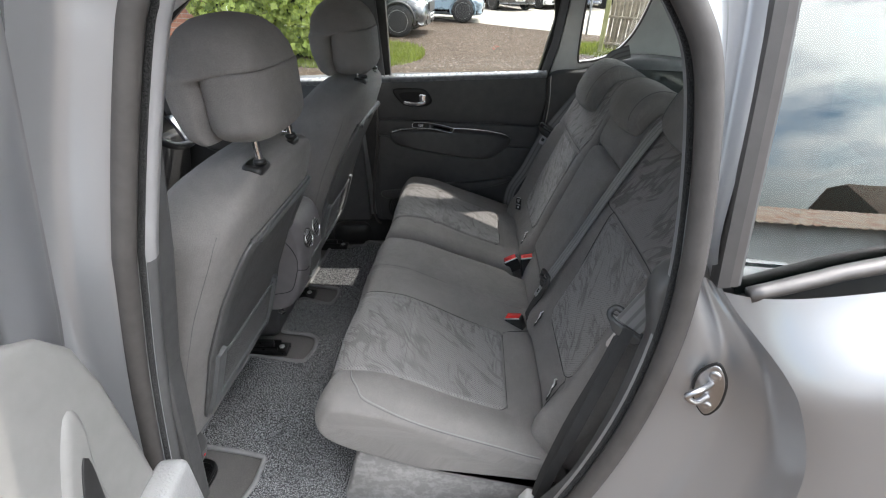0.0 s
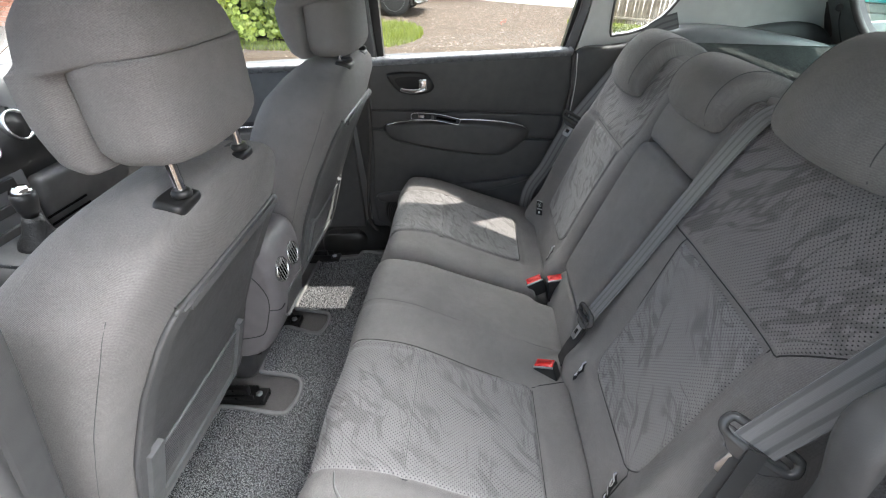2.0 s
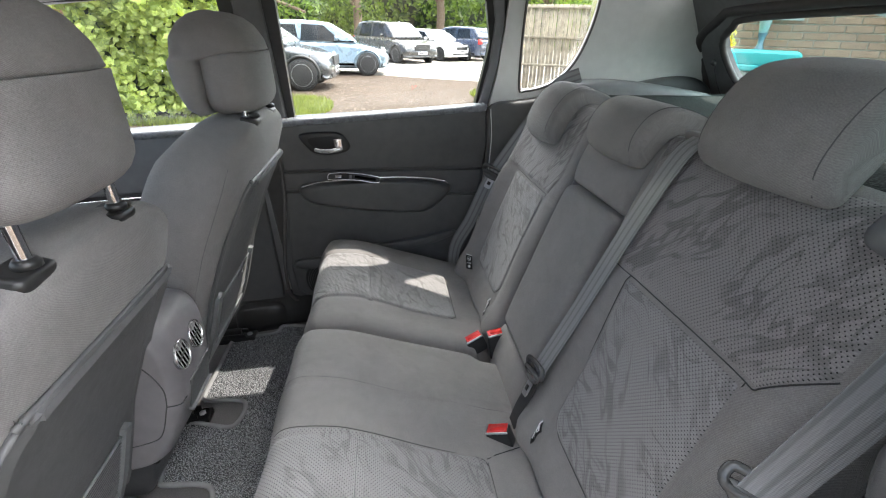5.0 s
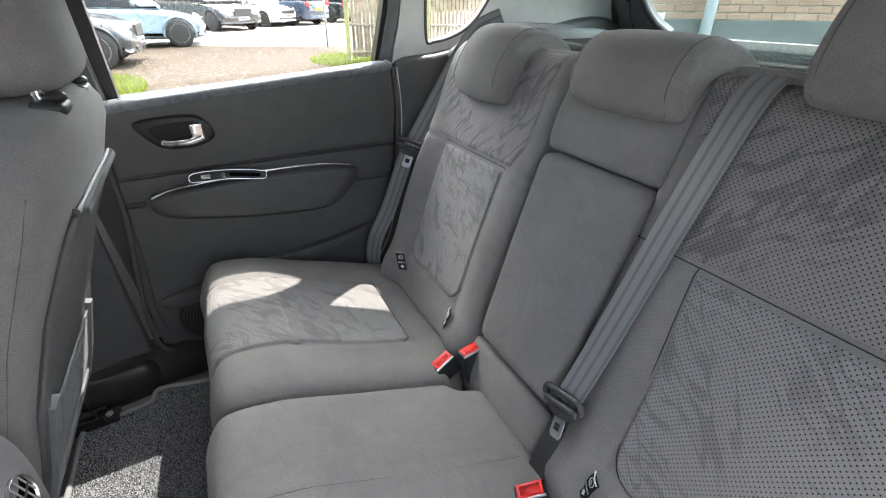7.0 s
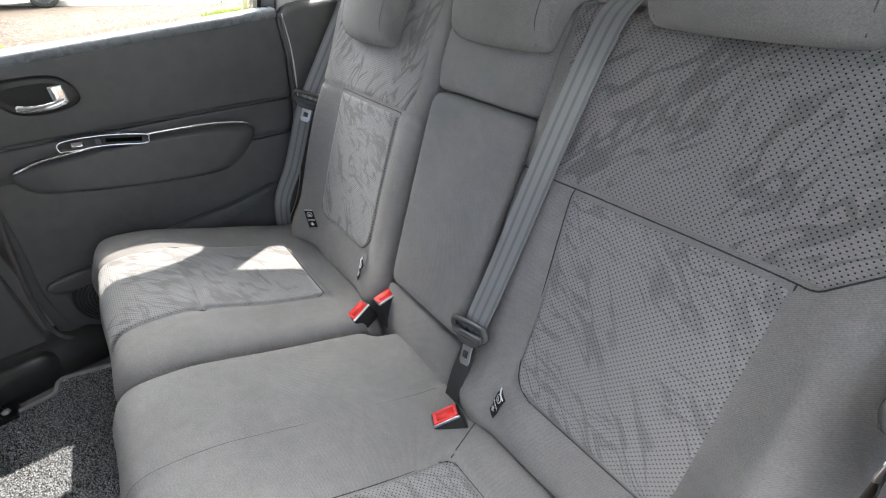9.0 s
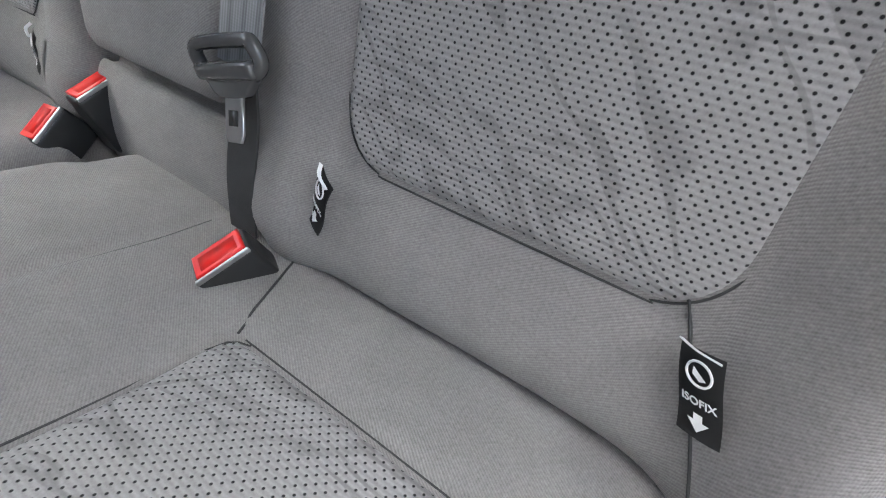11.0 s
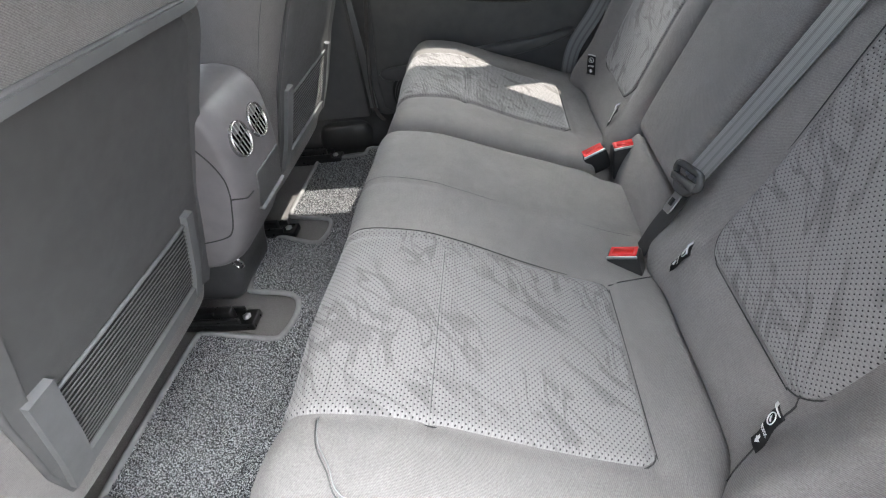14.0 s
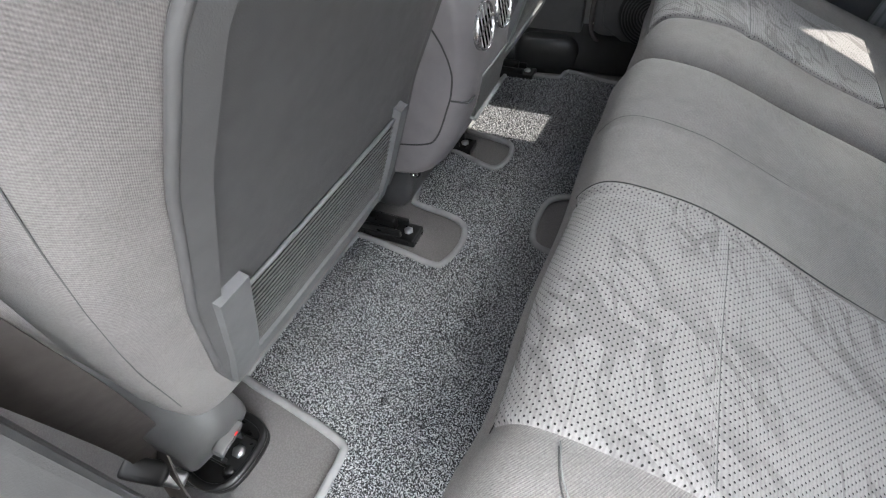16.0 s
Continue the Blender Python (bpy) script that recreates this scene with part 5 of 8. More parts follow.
door = tagged(new("door_1"), "closed rear door with dark grey trim panel", "car door", kind="structure")
EDGE = [(0.105, 1.088), (0.106, 0.98), (0.088, 0.84), (0.066, 0.74), (0.02, 0.60), (-0.06, 0.48), (-0.20, 0.415), (-0.42, 0.395), (-0.60, 0.40), (-0.668, 0.44), (-0.672, 0.55), (-0.652, 0.68), (-0.622, 0.86), (-0.615, 1.085)]
slab("panel_base", EDGE, 0.03, M["plastic"], door, axes=far_axes(0.765), bevel=0.008, smooth=False)
slab("upper_panel", [(0.100, 1.092), (0.101, 0.98), (0.083, 0.885), (-0.25, 0.905), (-0.612, 0.925), (-0.608, 1.088)], 0.016, M["plastic"], door, axes=far_axes(0.736), bevel=0.007)
slab("middle_panel", [(0.083, 0.878), (0.066, 0.795), (-0.02, 0.80), (-0.5, 0.845), (-0.63, 0.862), (-0.616, 0.918), (-0.25, 0.898)], 0.010, M["plastic"], door, axes=far_axes(0.736), bevel=0.005)
slab("lower_panel", [(0.062, 0.785), (0.03, 0.66), (-0.02, 0.58), (-0.08, 0.50), (-0.2, 0.44), (-0.42, 0.418), (-0.58, 0.42), (-0.642, 0.46), (-0.648, 0.56), (-0.63, 0.70), (-0.618, 0.85), (-0.5, 0.835), (-0.02, 0.79)], 0.013, M["plastic"], door, axes=far_axes(0.736), bevel=0.006)
loft("sill_cap", Loop([(0.70, 1.098), (0.713, 1.106), (0.74, 1.107), (0.775, 1.098), (0.775, 1.075), (0.735, 1.072), (0.708, 1.082)], n=40), [(-0.612, 0.003), (-0.608, 0.0), (0.095, 0.0), (0.102, 0.003)], M["sill"], door, "rounded grey sill cap",
     warp=lambda v: np.stack([v[:, 1], v[:, 0] + 0.012, v[:, 2] - 0.008 + 0.016 * (v[:, 1] + 0.6) * 0.6], 1))
ARM = [(-0.572, 0.852), (-0.555, 0.872), (-0.47, 0.882), (-0.30, 0.880), (-0.14, 0.866), (-0.06, 0.848), (-0.035, 0.826), (-0.05, 0.792), (-0.10, 0.752), (-0.16, 0.738), (-0.32, 0.758), (-0.48, 0.792), (-0.55, 0.815)]
pillow("armrest", ARM, 0.038, M["plastic"], door, "padded dark armrest", axes=far_axes(0.725), flat=0.72, base=0.01, n=90, rings=8)
sweep("trim_strip", [(-0.56, 0.706, 0.868), (-0.50, 0.692, 0.884), (-0.40, 0.688, 0.888), (-0.27, 0.688, 0.886), (-0.15, 0.689, 0.875), (-0.07, 0.694, 0.856), (-0.045, 0.702, 0.840)], 0.0032, M["chrome"], door, "thin chrome strip", sides=8, n=60)
ax_p = frame_axes((0, 0.682, 0.868), (1, 0, 0), (0, 0.42, 0.91))
PLATE = [(-0.462, 0.030), (-0.450, 0.046), (-0.372, 0.040), (-0.292, 0.021), (-0.286, 0.010), (-0.296, 0.001), (-0.372, 0.017), (-0.450, 0.024)]
sw = slab("switch_plate", PLATE, 0.007, M["plastic_black"], door, "black window switch plate", axes=ax_p, bevel=0.001, smooth_n=50)
sweep("switch_ring", [ax_p @ Vector((x, v, 0.007)) for x, v in PLATE], 0.0019, M["chrome"], sw, "chrome ring", sides=6, closed=True, n=60)
rbox("switch", (0.022, 0.011, 0.006), M["chrome"], sw, m=ax_p @ pose(-0.425, 0.033, 0.0085, 0, 0, -6), r=0.002)
rbox("switch_rest", (0.010, 0.013, 0.005), M["plastic_mid"], sw, m=ax_p @ pose(-0.385, 0.029, 0.0085, 0, 0, -8), r=0.0018)
rbox("switch_slot", (0.072, 0.009, 0.003), M["well"], sw, m=ax_p @ pose(-0.335, 0.020, 0.0078, 0, 0, -13), r=0.001)
BEZ = [(-0.542, 1.040), (-0.522, 1.005), (-0.492, 0.978), (-0.437, 0.970), (-0.392, 0.977), (-0.375, 0.995), (-0.385, 1.025), (-0.412, 1.046), (-0.477, 1.052), (-0.527, 1.050)]
hb = pillow("handle_bezel", BEZ, 0.011, M["plastic_black"], door, "dark handle surround", axes=far_axes(0.721), flat=0.80, base=0.004, n=60)
# Near-black plate on the bezel stands in for the recess's shade.
slab("handle_recess_shade", [(-0.512, 1.028), (-0.487, 0.995), (-0.437, 0.986), (-0.402, 0.990), (-0.399, 1.015), (-0.417, 1.032), (-0.477, 1.036)], 0.002, mat_plain("recess_shade_black", grey(0.006), 0.6, bump=0), hb, axes=far_axes(0.7115), bevel=0.0005, smooth_n=40)
sweep("handle_lever", [(-0.492, 0.706, 0.996), (-0.472, 0.704, 0.990), (-0.437, 0.702, 0.988), (-0.405, 0.703, 0.993)], 0.0085, M["chrome"], hb, "chrome pull lever", sides=10, n=24)
rbox("handle_tab", (0.028, 0.010, 0.038), M["chrome"], hb, m=pose(-0.412, 0.703, 1.008, 0, 0, 0), r=0.004)
pillow("pocket_lip", [(-0.63, 0.585), (-0.50, 0.60), (-0.34, 0.625), (-0.14, 0.64), (-0.03, 0.655), (-0.03, 0.635), (-0.16, 0.60), (-0.4, 0.575), (-0.55, 0.555), (-0.62, 0.55)], 0.022, M["plastic"], door, axes=far_axes(0.725), flat=0.8, n=70)
sp = lathe("speaker_grille", [(0.085, 0), (0.085, 0.004), (0.078, 0.008), (0.03, 0.010), (0.0, 0.010)], M["plastic_black"], door, "round dark speaker grille", m=far_axes(0.724) @ Matrix.Translation((-0.52, 0.50, 0)), n=36)
for k in range(9):
    rr = 0.012 + 0.0078 * k
    sweep("grille_ring", [far_axes(0.713) @ Vector((-0.52 + rr * math.cos(a), 0.50 + rr * math.sin(a), 0)) for a in np.linspace(0, 6.283, 16, endpoint=False)], 0.0014, M["plastic"], sp, sides=4, closed=True, n=28)
sweep("door_seal", [(x, 0.722, z) for x, z in EDGE] , 0.006, M["rubber"], door, "rubber seal", sides=8, n=90)
sweep("edge_bead", [(x + 0.010, 0.716, z) for x, z in EDGE[:6]], 0.0018, M["trim_light"], door, "pale edge bead", sides=6, n=40)
slab("door_skin", [(0.13, 1.08), (0.09, 0.75), (-0.1, 0.33), (-0.68, 0.33), (-0.68, 1.08)], 0.02, M["paint"], door, "silver outer skin", axes=far_axes(0.90), bevel=0.006, smooth=False)

# window openings of the two far doors
WIN_R = [(0.068, 1.095), (-0.552, 1.100), (-0.535, 1.47), (0.02, 1.47), (0.10, 1.42), (0.115, 1.30)]
ax_w = far_axes(0.80, TUMBLE, 1.09)
to_lean = lambda poly: [(x, (z - 1.09) / math.cos(TUMBLE)) for x, z in poly]
holed("window_frame", to_lean([(0.145, 1.08), (-0.60, 1.08), (-0.60, 1.53), (0.06, 1.53), (0.17, 1.45)]), [to_lean(WIN_R)], 0.03, M["plastic_black"], door, "black window frame", axes=ax_w)
pane = slab("window_pane", to_lean([(0.13, 1.07), (-0.59, 1.07), (-0.59, 1.52), (0.05, 1.52), (0.15, 1.43)]), 0.003, M["glass"], door, "clear window glass", axes=frame_axes((0, 0.815, 1.09), (1, 0, 0), (0, -math.sin(TUMBLE), math.cos(TUMBLE))), bevel=0, smooth=False)
pane.visible_shadow = False

slab("frame_cover", to_lean([(0.074, 1.085), (0.108, 1.085), (0.142, 1.22), (0.158, 1.36), (0.150, 1.47), (0.11, 1.47), (0.128, 1.36), (0.112, 1.22)]), 0.012, M["plastic_mid"], door, "grey window post cover", axes=far_axes(0.768, TUMBLE, 1.09), bevel=0.004)

door3 = tagged(new("door_3"), "closed driver's door with dark grey trim panel", "car door", kind="structure")
slab("panel_base", [(-0.70, 1.085), (-0.70, 0.42), (-1.55, 0.42), (-1.62, 1.06)], 0.03, M["plastic"], door3, axes=far_axes(0.765), bevel=0.008, smooth=False)
slab("upper_panel", [(-0.71, 1.085), (-0.72, 0.90), (-1.55, 0.88), (-1.60, 1.06)], 0.022, M["plastic_mid"], door3, axes=far_axes(0.742), bevel=0.008)
loft("sill_cap", Loop([(0.70, 1.098), (0.713, 1.106), (0.74, 1.107), (0.775, 1.098), (0.775, 1.075), (0.735, 1.072), (0.708, 1.082)], n=40), [(-1.60, 0.0), (-0.70, 0.0)], M["sill"], door3,
     warp=lambda v: np.stack([v[:, 1], v[:, 0] + 0.006, v[:, 2] - 0.012], 1))
sweep("trim_strip", [(-1.5, 0.715, 0.865), (-1.2, 0.712, 0.876), (-0.9, 0.712, 0.874), (-0.75, 0.714, 0.868)], 0.0035, M["chrome"], door3, "thin chrome strip", sides=8, n=30)
pillow("armrest", [(-1.45, 0.83), (-1.4, 0.86), (-1.0, 0.862), (-0.78, 0.85), (-0.76, 0.81), (-0.9, 0.77), (-1.35, 0.78)], 0.04, M["plastic"], door3, axes=far_axes(0.735), flat=0.75, base=0.01)
holed("window_frame", to_lean([(-0.66, 1.08), (-1.95, 1.04), (-1.25, 1.53), (-0.66, 1.53)]), [to_lean([(-0.70, 1.10), (-1.78, 1.085), (-1.22, 1.47), (-0.70, 1.47)])], 0.03, M["plastic_black"], door3, "black window frame", axes=ax_w)
pane = slab("window_pane", to_lean([(-0.67, 1.07), (-1.85, 1.06), (-1.24, 1.50), (-0.67, 1.50)]), 0.003, M["glass"], door3, "clear window glass", axes=frame_axes((0, 0.815, 1.09), (1, 0, 0), (0, -math.sin(TUMBLE), math.cos(TUMBLE))), bevel=0, smooth=False)
pane.visible_shadow = False
slab("door_skin", [(-0.69, 1.08), (-0.69, 0.33), (-1.6, 0.33), (-1.75, 1.05)], 0.02, M["paint"], door3, "silver outer skin", axes=far_axes(0.90), bevel=0.006, smooth=False)

slab("pillar_b_far", to_lean([(-0.585, 0.42), (-0.70, 0.42), (-0.695, 1.1), (-0.65, 1.53), (-0.575, 1.53), (-0.575, 1.1)]), 0.05, M["plastic"], axes=far_axes(0.795, TUMBLE * 0.8, 1.09), bevel=0.012, smooth=False, label="dark plastic middle pillar cover", category="pillar", kind="structure")

# pale rear pillar trim with the quarter window
QW = [(0.222, 1.150), (0.245, 1.143), (0.30, 1.150), (0.36, 1.176), (0.41, 1.232), (0.443, 1.31), (0.462, 1.40), (0.455, 1.47), (0.42, 1.50), (0.30, 1.505), (0.24, 1.49), (0.225, 1.42), (0.218, 1.26)]
ax_q = far_axes(0.79, TUMBLE, 1.09)
wall_f = holed("wall_far", to_lean([(0.112, 1.085), (1.03, 1.07), (0.965, 1.15), (0.905, 1.28), (0.82, 1.45), (0.77, 1.53), (0.11, 1.53), (0.172, 1.45), (0.160, 1.34), (0.140, 1.2)]), [to_lean(QW)], 0.022, M["trim_light"], axes=ax_q @ Matrix.Translation((0, 0, 0.013)), n=80, label="pale grey rear pillar trim with quarter window", category="pillar", kind="structure")
sweep("quarter_seal", [ax_q @ Vector((x, (z - 1.09) / math.cos(TUMBLE), 0.034)) for x, z in QW], 0.0045, M["rubber"], wall_f, "black window seal", sides=8, closed=True, n=110)
pane = slab("quarter_pane", to_lean(QW), 0.003, M["glass"], wall_f, "clear quarter glass", axes=far_axes(0.80, TUMBLE, 1.09) @ Matrix.Diagonal((1.04, 1.04, 1, 1)) @ Matrix.Translation((-0.012, -0.006, 0)), bevel=0, smooth_n=60, smooth=False)
pane.visible_shadow = False
loft("quarter_trim", Loop([(0.11, 1.085), (0.10, 0.9), (0.06, 0.72), (-0.03, 0.5), (0.1, 0.4), (0.6, 0.4), (0.9, 0.5), (0.92, 1.10), (0.5, 1.125), (0.25, 1.108)], 0.02), columns(0.715, 0.80, 0.018, 0.02, 5), M["plastic"], None, "dark grey lower rear side trim", category="trim", kind="structure")
slab("body_far", [(0.14, 1.12), (0.1, 0.75), (-0.08, 0.33), (1.3, 0.33), (1.3, 1.12)], 0.02, M["paint"], axes=far_axes(0.905), bevel=0.006, smooth=False, label="silver far rear body side", category="car body", kind="structure")

# sill cover on the floor by the far door
loft("sill_cover", Loop([(0.695, 0.335), (0.688, 0.365), (0.705, 0.405), (0.735, 0.43), (0.775, 0.44), (0.80, 0.34)], n=40), [(-2.1, 0), (-0.1, 0)], M["plastic_black"], None, "black plastic sill cover", warp=lambda v: np.stack([v[:, 1], v[:, 0], v[:, 2]], 1), category="trim", kind="structure")
pillow("rail_cover", [(-0.86, 0.668), (-0.76, 0.672), (-0.70, 0.685), (-0.685, 0.71), (-0.72, 0.74), (-0.84, 0.745), (-0.89, 0.71)], 0.070, M["plastic_black"], None, "moulded dark plastic cover by the seat rail", axes=frame_axes((0, 0, 0.355), (1, 0, 0), (0, 1, 0)), flat=0.6, base=0.03, category="trim", kind="structure")

# ---------------------------------------------------------------- rear: shelf, tailgate, roof
shelf = thing("parcel_shelf", (0.6, 0, 1.13), "grey felt parcel shelf behind the headrests", "parcel shelf")
loft("felt_board", Loop([(0.34, 1.108), (0.36, 1.130), (0.6, 1.116), (0.92, 1.092), (0.95, 1.078), (0.6, 1.095)], n=60), columns(-0.60, 0.60, 0.02, 0.06, 4), M["shelf"], shelf)
loft("shelf_side", Loop([(0.30, 1.08), (0.34, 1.150), (0.45, 1.166), (0.62, 1.148), (0.85, 1.098), (0.88, 1.06)], n=60), columns(0.585, 0.725, 0.025, 0.03, 5), M["plastic_mid"], shelf, "grey plastic shelf support")
loft("shelf_side", Loop([(0.30, 1.08), (0.34, 1.150), (0.45, 1.166), (0.62, 1.148), (0.85, 1.098), (0.88, 1.06)], n=60), columns(-0.725, -0.585, 0.025, 0.03, 5), M["plastic_mid"], shelf, "grey plastic shelf support")
RAKE = radians(28)
ax_t = frame_axes((0.985, 0, 1.060), (0, -1, 0), (-math.sin(RAKE), 0, math.cos(RAKE)))
tg = tagged(new("tailgate"), "closed tailgate with tinted rear window", "car tailgate", kind="structure")
rear_half = [(0.45, 0.033), (0.535, 0.050), (0.590, 0.100), (0.612, 0.170), (0.606, 0.240), (0.545, 0.285), (0.41, 0.318)]
rear_open = rear_half + [(-x, y) for x, y in rear_half[::-1]]
holed("tailgate_frame", [(-0.79, -0.1), (0.79, -0.1), (0.77, 0.28), (0.60, 0.50), (-0.60, 0.50), (-0.77, 0.28)], [rear_open], 0.03, M["plastic_mid"], tg, "blue-grey plastic frame", axes=ax_t, n=80)
sweep("glass_edge", [ax_t @ Vector((x, y, 0.026)) for x, y in rear_open], 0.011, M["strip"], tg, "black window edge", sides=8, closed=True, n=90)
seal_half = [(0.752, -0.02), (0.746, 0.08), (0.738, 0.20), (0.700, 0.262), (0.585, 0.315), (0.45, 0.345)]
seal_t = seal_half + [(-x, y) for x, y in seal_half[::-1]]
sweep("gate_seal", [ax_t @ Vector((x, y, -0.03 + 0.06)) for x, y in seal_t], 0.014, M["strip"], tg, "black rubber seal", sides=10, closed=True, n=110)
pane = slab("rear_pane", [(-0.63, 0.01), (0.63, 0.01), (0.625, 0.26), (0.5, 0.35), (-0.5, 0.35), (-0.625, 0.26)], 0.003, M["glass_green"], tg, "tinted rear glass", axes=ax_t @ Matrix.Translation((0, 0, -0.02)), bevel=0, smooth=False)
pane.visible_shadow = False
slab("lower_skin", [(-0.75, -0.8), (0.75, -0.8), (0.72, -0.08), (-0.72, -0.08)], 0.02, M["paint"], tg, "silver outer skin", axes=ax_t @ Matrix.Translation((0, 0, -0.04)), bevel=0, smooth=False)
hk = ax_t @ Vector((-0.640, 0.180, 0.045))
lathe("strap_hook", [(0.010, 0), (0.012, 0.006), (0.006, 0.014)], M["plastic_black"], tg, "small strap hook", m=Matrix.Translation(hk) @ pose(0, 0, 0, 0, -90, 0), n=14)
sweep("strap", [hk, hk + Vector((0.012, 0.0, -0.05)), hk + Vector((0.045, -0.005, -0.115)), hk + Vector((0.05, -0.05, -0.140)), hk + Vector((0.04, -0.11, -0.128))], 0.002, M["plastic_black"], tg, "thin black strap", sides=6, n=20)
wip = thing("rear_wiper", ax_t @ Vector((0.0, 0.0, -0.05)), "black rear wiper across the glass", "wiper")
sweep("arm", [ax_t @ Vector((0.0, 0.02, -0.05)), ax_t @ Vector((0.12, 0.05, -0.045)), ax_t @ Vector((0.34, 0.085, -0.035))], 0.009, M["plastic_black"], wip, sides=8, n=20)

roof_z = 1.535
slab("ceiling", [(-1.25, -0.68), (0.72, -0.68), (0.72, 0.68), (-1.25, 0.68)], 0.04, M["lining"], axes=frame_axes((0, 0, roof_z), (1, 0, 0), (0, 1, 0)), bevel=0.01, smooth=False, label="pale grey roof lining", category="ceiling", kind="structure")
sweep("roof_rail_far", [(-1.25, 0.70, 1.50), (-0.5, 0.705, 1.53), (0.3, 0.70, 1.53), (0.75, 0.68, 1.50)], 0.045, M["lining"], None, "pale grey roof rail cover", sides=10, n=30, category="trim", kind="structure")

# ---------------------------------------------------------------- near side: open doorway
A_PTS = [(-0.51, 1.49), (-0.545, 1.43), (-0.565, 1.386), (-0.611, 1.251), (-0.663, 1.076), (-0.726, 0.837), (-0.785, 0.537), (-0.79, 0.42), (-0.76, 0.37), (-0.55, 0.36), (-0.25, 0.385), (-0.10, 0.46),
         (-0.014, 0.624), (0.047, 0.815), (0.075, 0.989), (0.076, 1.136), (0.067, 1.255), (0.05, 1.353), (0.023, 1.405), (-0.01, 1.445), (-0.06, 1.485), (-0.25, 1.51)]
O_PTS = [(-0.55, 1.56), (-0.62, 1.46), (-0.645, 1.40), (-0.70, 1.26), (-0.748, 1.08), (-0.80, 0.84), (-0.86, 0.53), (-0.87, 0.36), (-0.80, 0.30), (-0.55, 0.28), (-0.15, 0.28), (0.12, 0.34),
         (0.245, 0.56), (0.272, 0.80), (0.213, 0.980), (0.127, 1.10), (0.131, 1.24), (0.137, 1.36), (0.139, 1.43), (0.12, 1.50), (0.04, 1.55), (-0.25, 1.58)]
NR = 26


def dense(pts):
    p = np.asarray(pts, float)
    q = np.vstack([p[-1], p, p[0], p[1]])
    out = []
    for i in range(len(p)):
        a, b, c, d = q[i:i + 4]
        t = np.linspace(0, 1, 8, endpoint=False)[:, None]
        out.append(0.5 * (2 * b + (c - a) * t + (2 * a - 5 * b + 4 * c - d) * t ** 2 + (3 * b - a - 3 * c + d) * t ** 3))
    return np.vstack(out)


a_ring, o_ring = dense(A_PTS), dense(O_PTS)


def belt_step(z):
    """How far the side steps in towards the belt line."""
    k = np.clip((np.asarray(z) - 0.97) / 0.13, 0, 1)
    return 0.088 * k * k * (3 - 2 * k)


prof_f = np.array([0.0, 0.05, 0.09, 0.13, 0.30, 0.55, 0.75, 0.87, 0.93, 0.97, 1.0])
prof_y = np.array([-0.765, -0.778, -0.782, -0.795, -0.808, -0.818, -0.826, -0.836, -0.854, -0.876, -0.886])
fs_ = np.linspace(0, 1, NR)
ys_ = np.interp(fs_, prof_f, prof_y)
bv, bf = [], []
for f, y in zip(fs_, ys_):
    r = a_ring * (1 - f) + o_ring * f
    yy = y + (0.12 + 0.14 * f * np.clip((r[:, 0] + 0.2) / 0.2, 0, 1)) * np.clip(r[:, 1] - 1.10, 0, 1)
    # shallow pressed channel down the shut face; above the belt line the pillar stands further in
    rearward = np.clip((r[:, 0] + 0.0) / 0.1, 0, 1)
    yy = yy + f ** 2 * rearward * belt_step(r[:, 1])
    yy = yy + 0.012 * math.exp(-((f - 0.62) / 0.12) ** 2) * rearward
    bv.append(np.stack([r[:, 0], yy, r[:, 1]], 1))
nn_ = len(a_ring)
for i in range(NR - 1):
    for j in range(nn_):
        k = (j + 1) % nn_
        bf.append((i * nn_ + j, i * nn_ + k, (i + 1) * nn_ + k, (i + 1) * nn_ + j))
body = thing("wall_near", (-0.2, -0.85, 0.3), "silver painted body side round the open rear doorway", "car body", kind="structure")
mesh("door_shut", np.vstack(bv), bf, M["paint"], body, "silver painted door surround")
A_LOOP = Loop(A_PTS, n=nn_)


def around(off, y):
    """A copy of the doorway's edge, pushed outwards by off, at depth y."""
    q = A_LOOP.p + A_LOOP.n * off
    return [(x, y + 0.12 * max(0, z - 1.12), z) for x, z in q]


sweep("door_seal", around(0.0155, -0.795), 0.0150, M["rubber"], body, "dark rubber door seal", sides=12, closed=True, n=300)
sweep("flocked_edge", around(0.004, -0.776), 0.0050, M["fur"], body, "furry black seal edge", sides=10, closed=True, n=320)
# inner covers of the middle pillar and the sill
cov = [np.array(around(o, y)) for o, y in ((0.004, -0.772), (-0.002, -0.766), (-0.004, -0.756), (-0.001, -0.742), (0.03, -0.735))]
up_faces, low_faces = [], []
for i in range(4):
    for j in range(nn_):
        k = (j + 1) % nn_
        q = (i * nn_ + j, i * nn_ + k, (i + 1) * nn_ + k, (i + 1) * nn_ + j)
        if cov[0][j][0] < -0.2 and cov[0][j][2] > 1.105:
            up_faces.append(q)
        elif cov[0][j][0] < -0.2 or cov[0][j][2] < 0.5:
            low_faces.append(q)
cv = np.vstack(cov)
mesh("upper_cover", cv, up_faces, M["pillar_cover"], body, "pale grey pillar cover")
mesh("lower_cover", cv, low_faces, M["rim"], body, "dark plastic sill and pillar cover")
# dark side trim beside the seat on the open side
loft("side_trim", Loop([(0.10, 1.10), (0.075, 0.95), (0.05, 0.80), (0.0, 0.62), (-0.07, 0.47), (0.05, 0.38), (0.5, 0.38), (0.9, 0.5), (0.92, 1.12), (0.5, 1.12)], 0.02), columns(-0.775, -0.728, 0.015, 0.02, 5, 0.01), M["plastic"], body, "dark lower side trim")

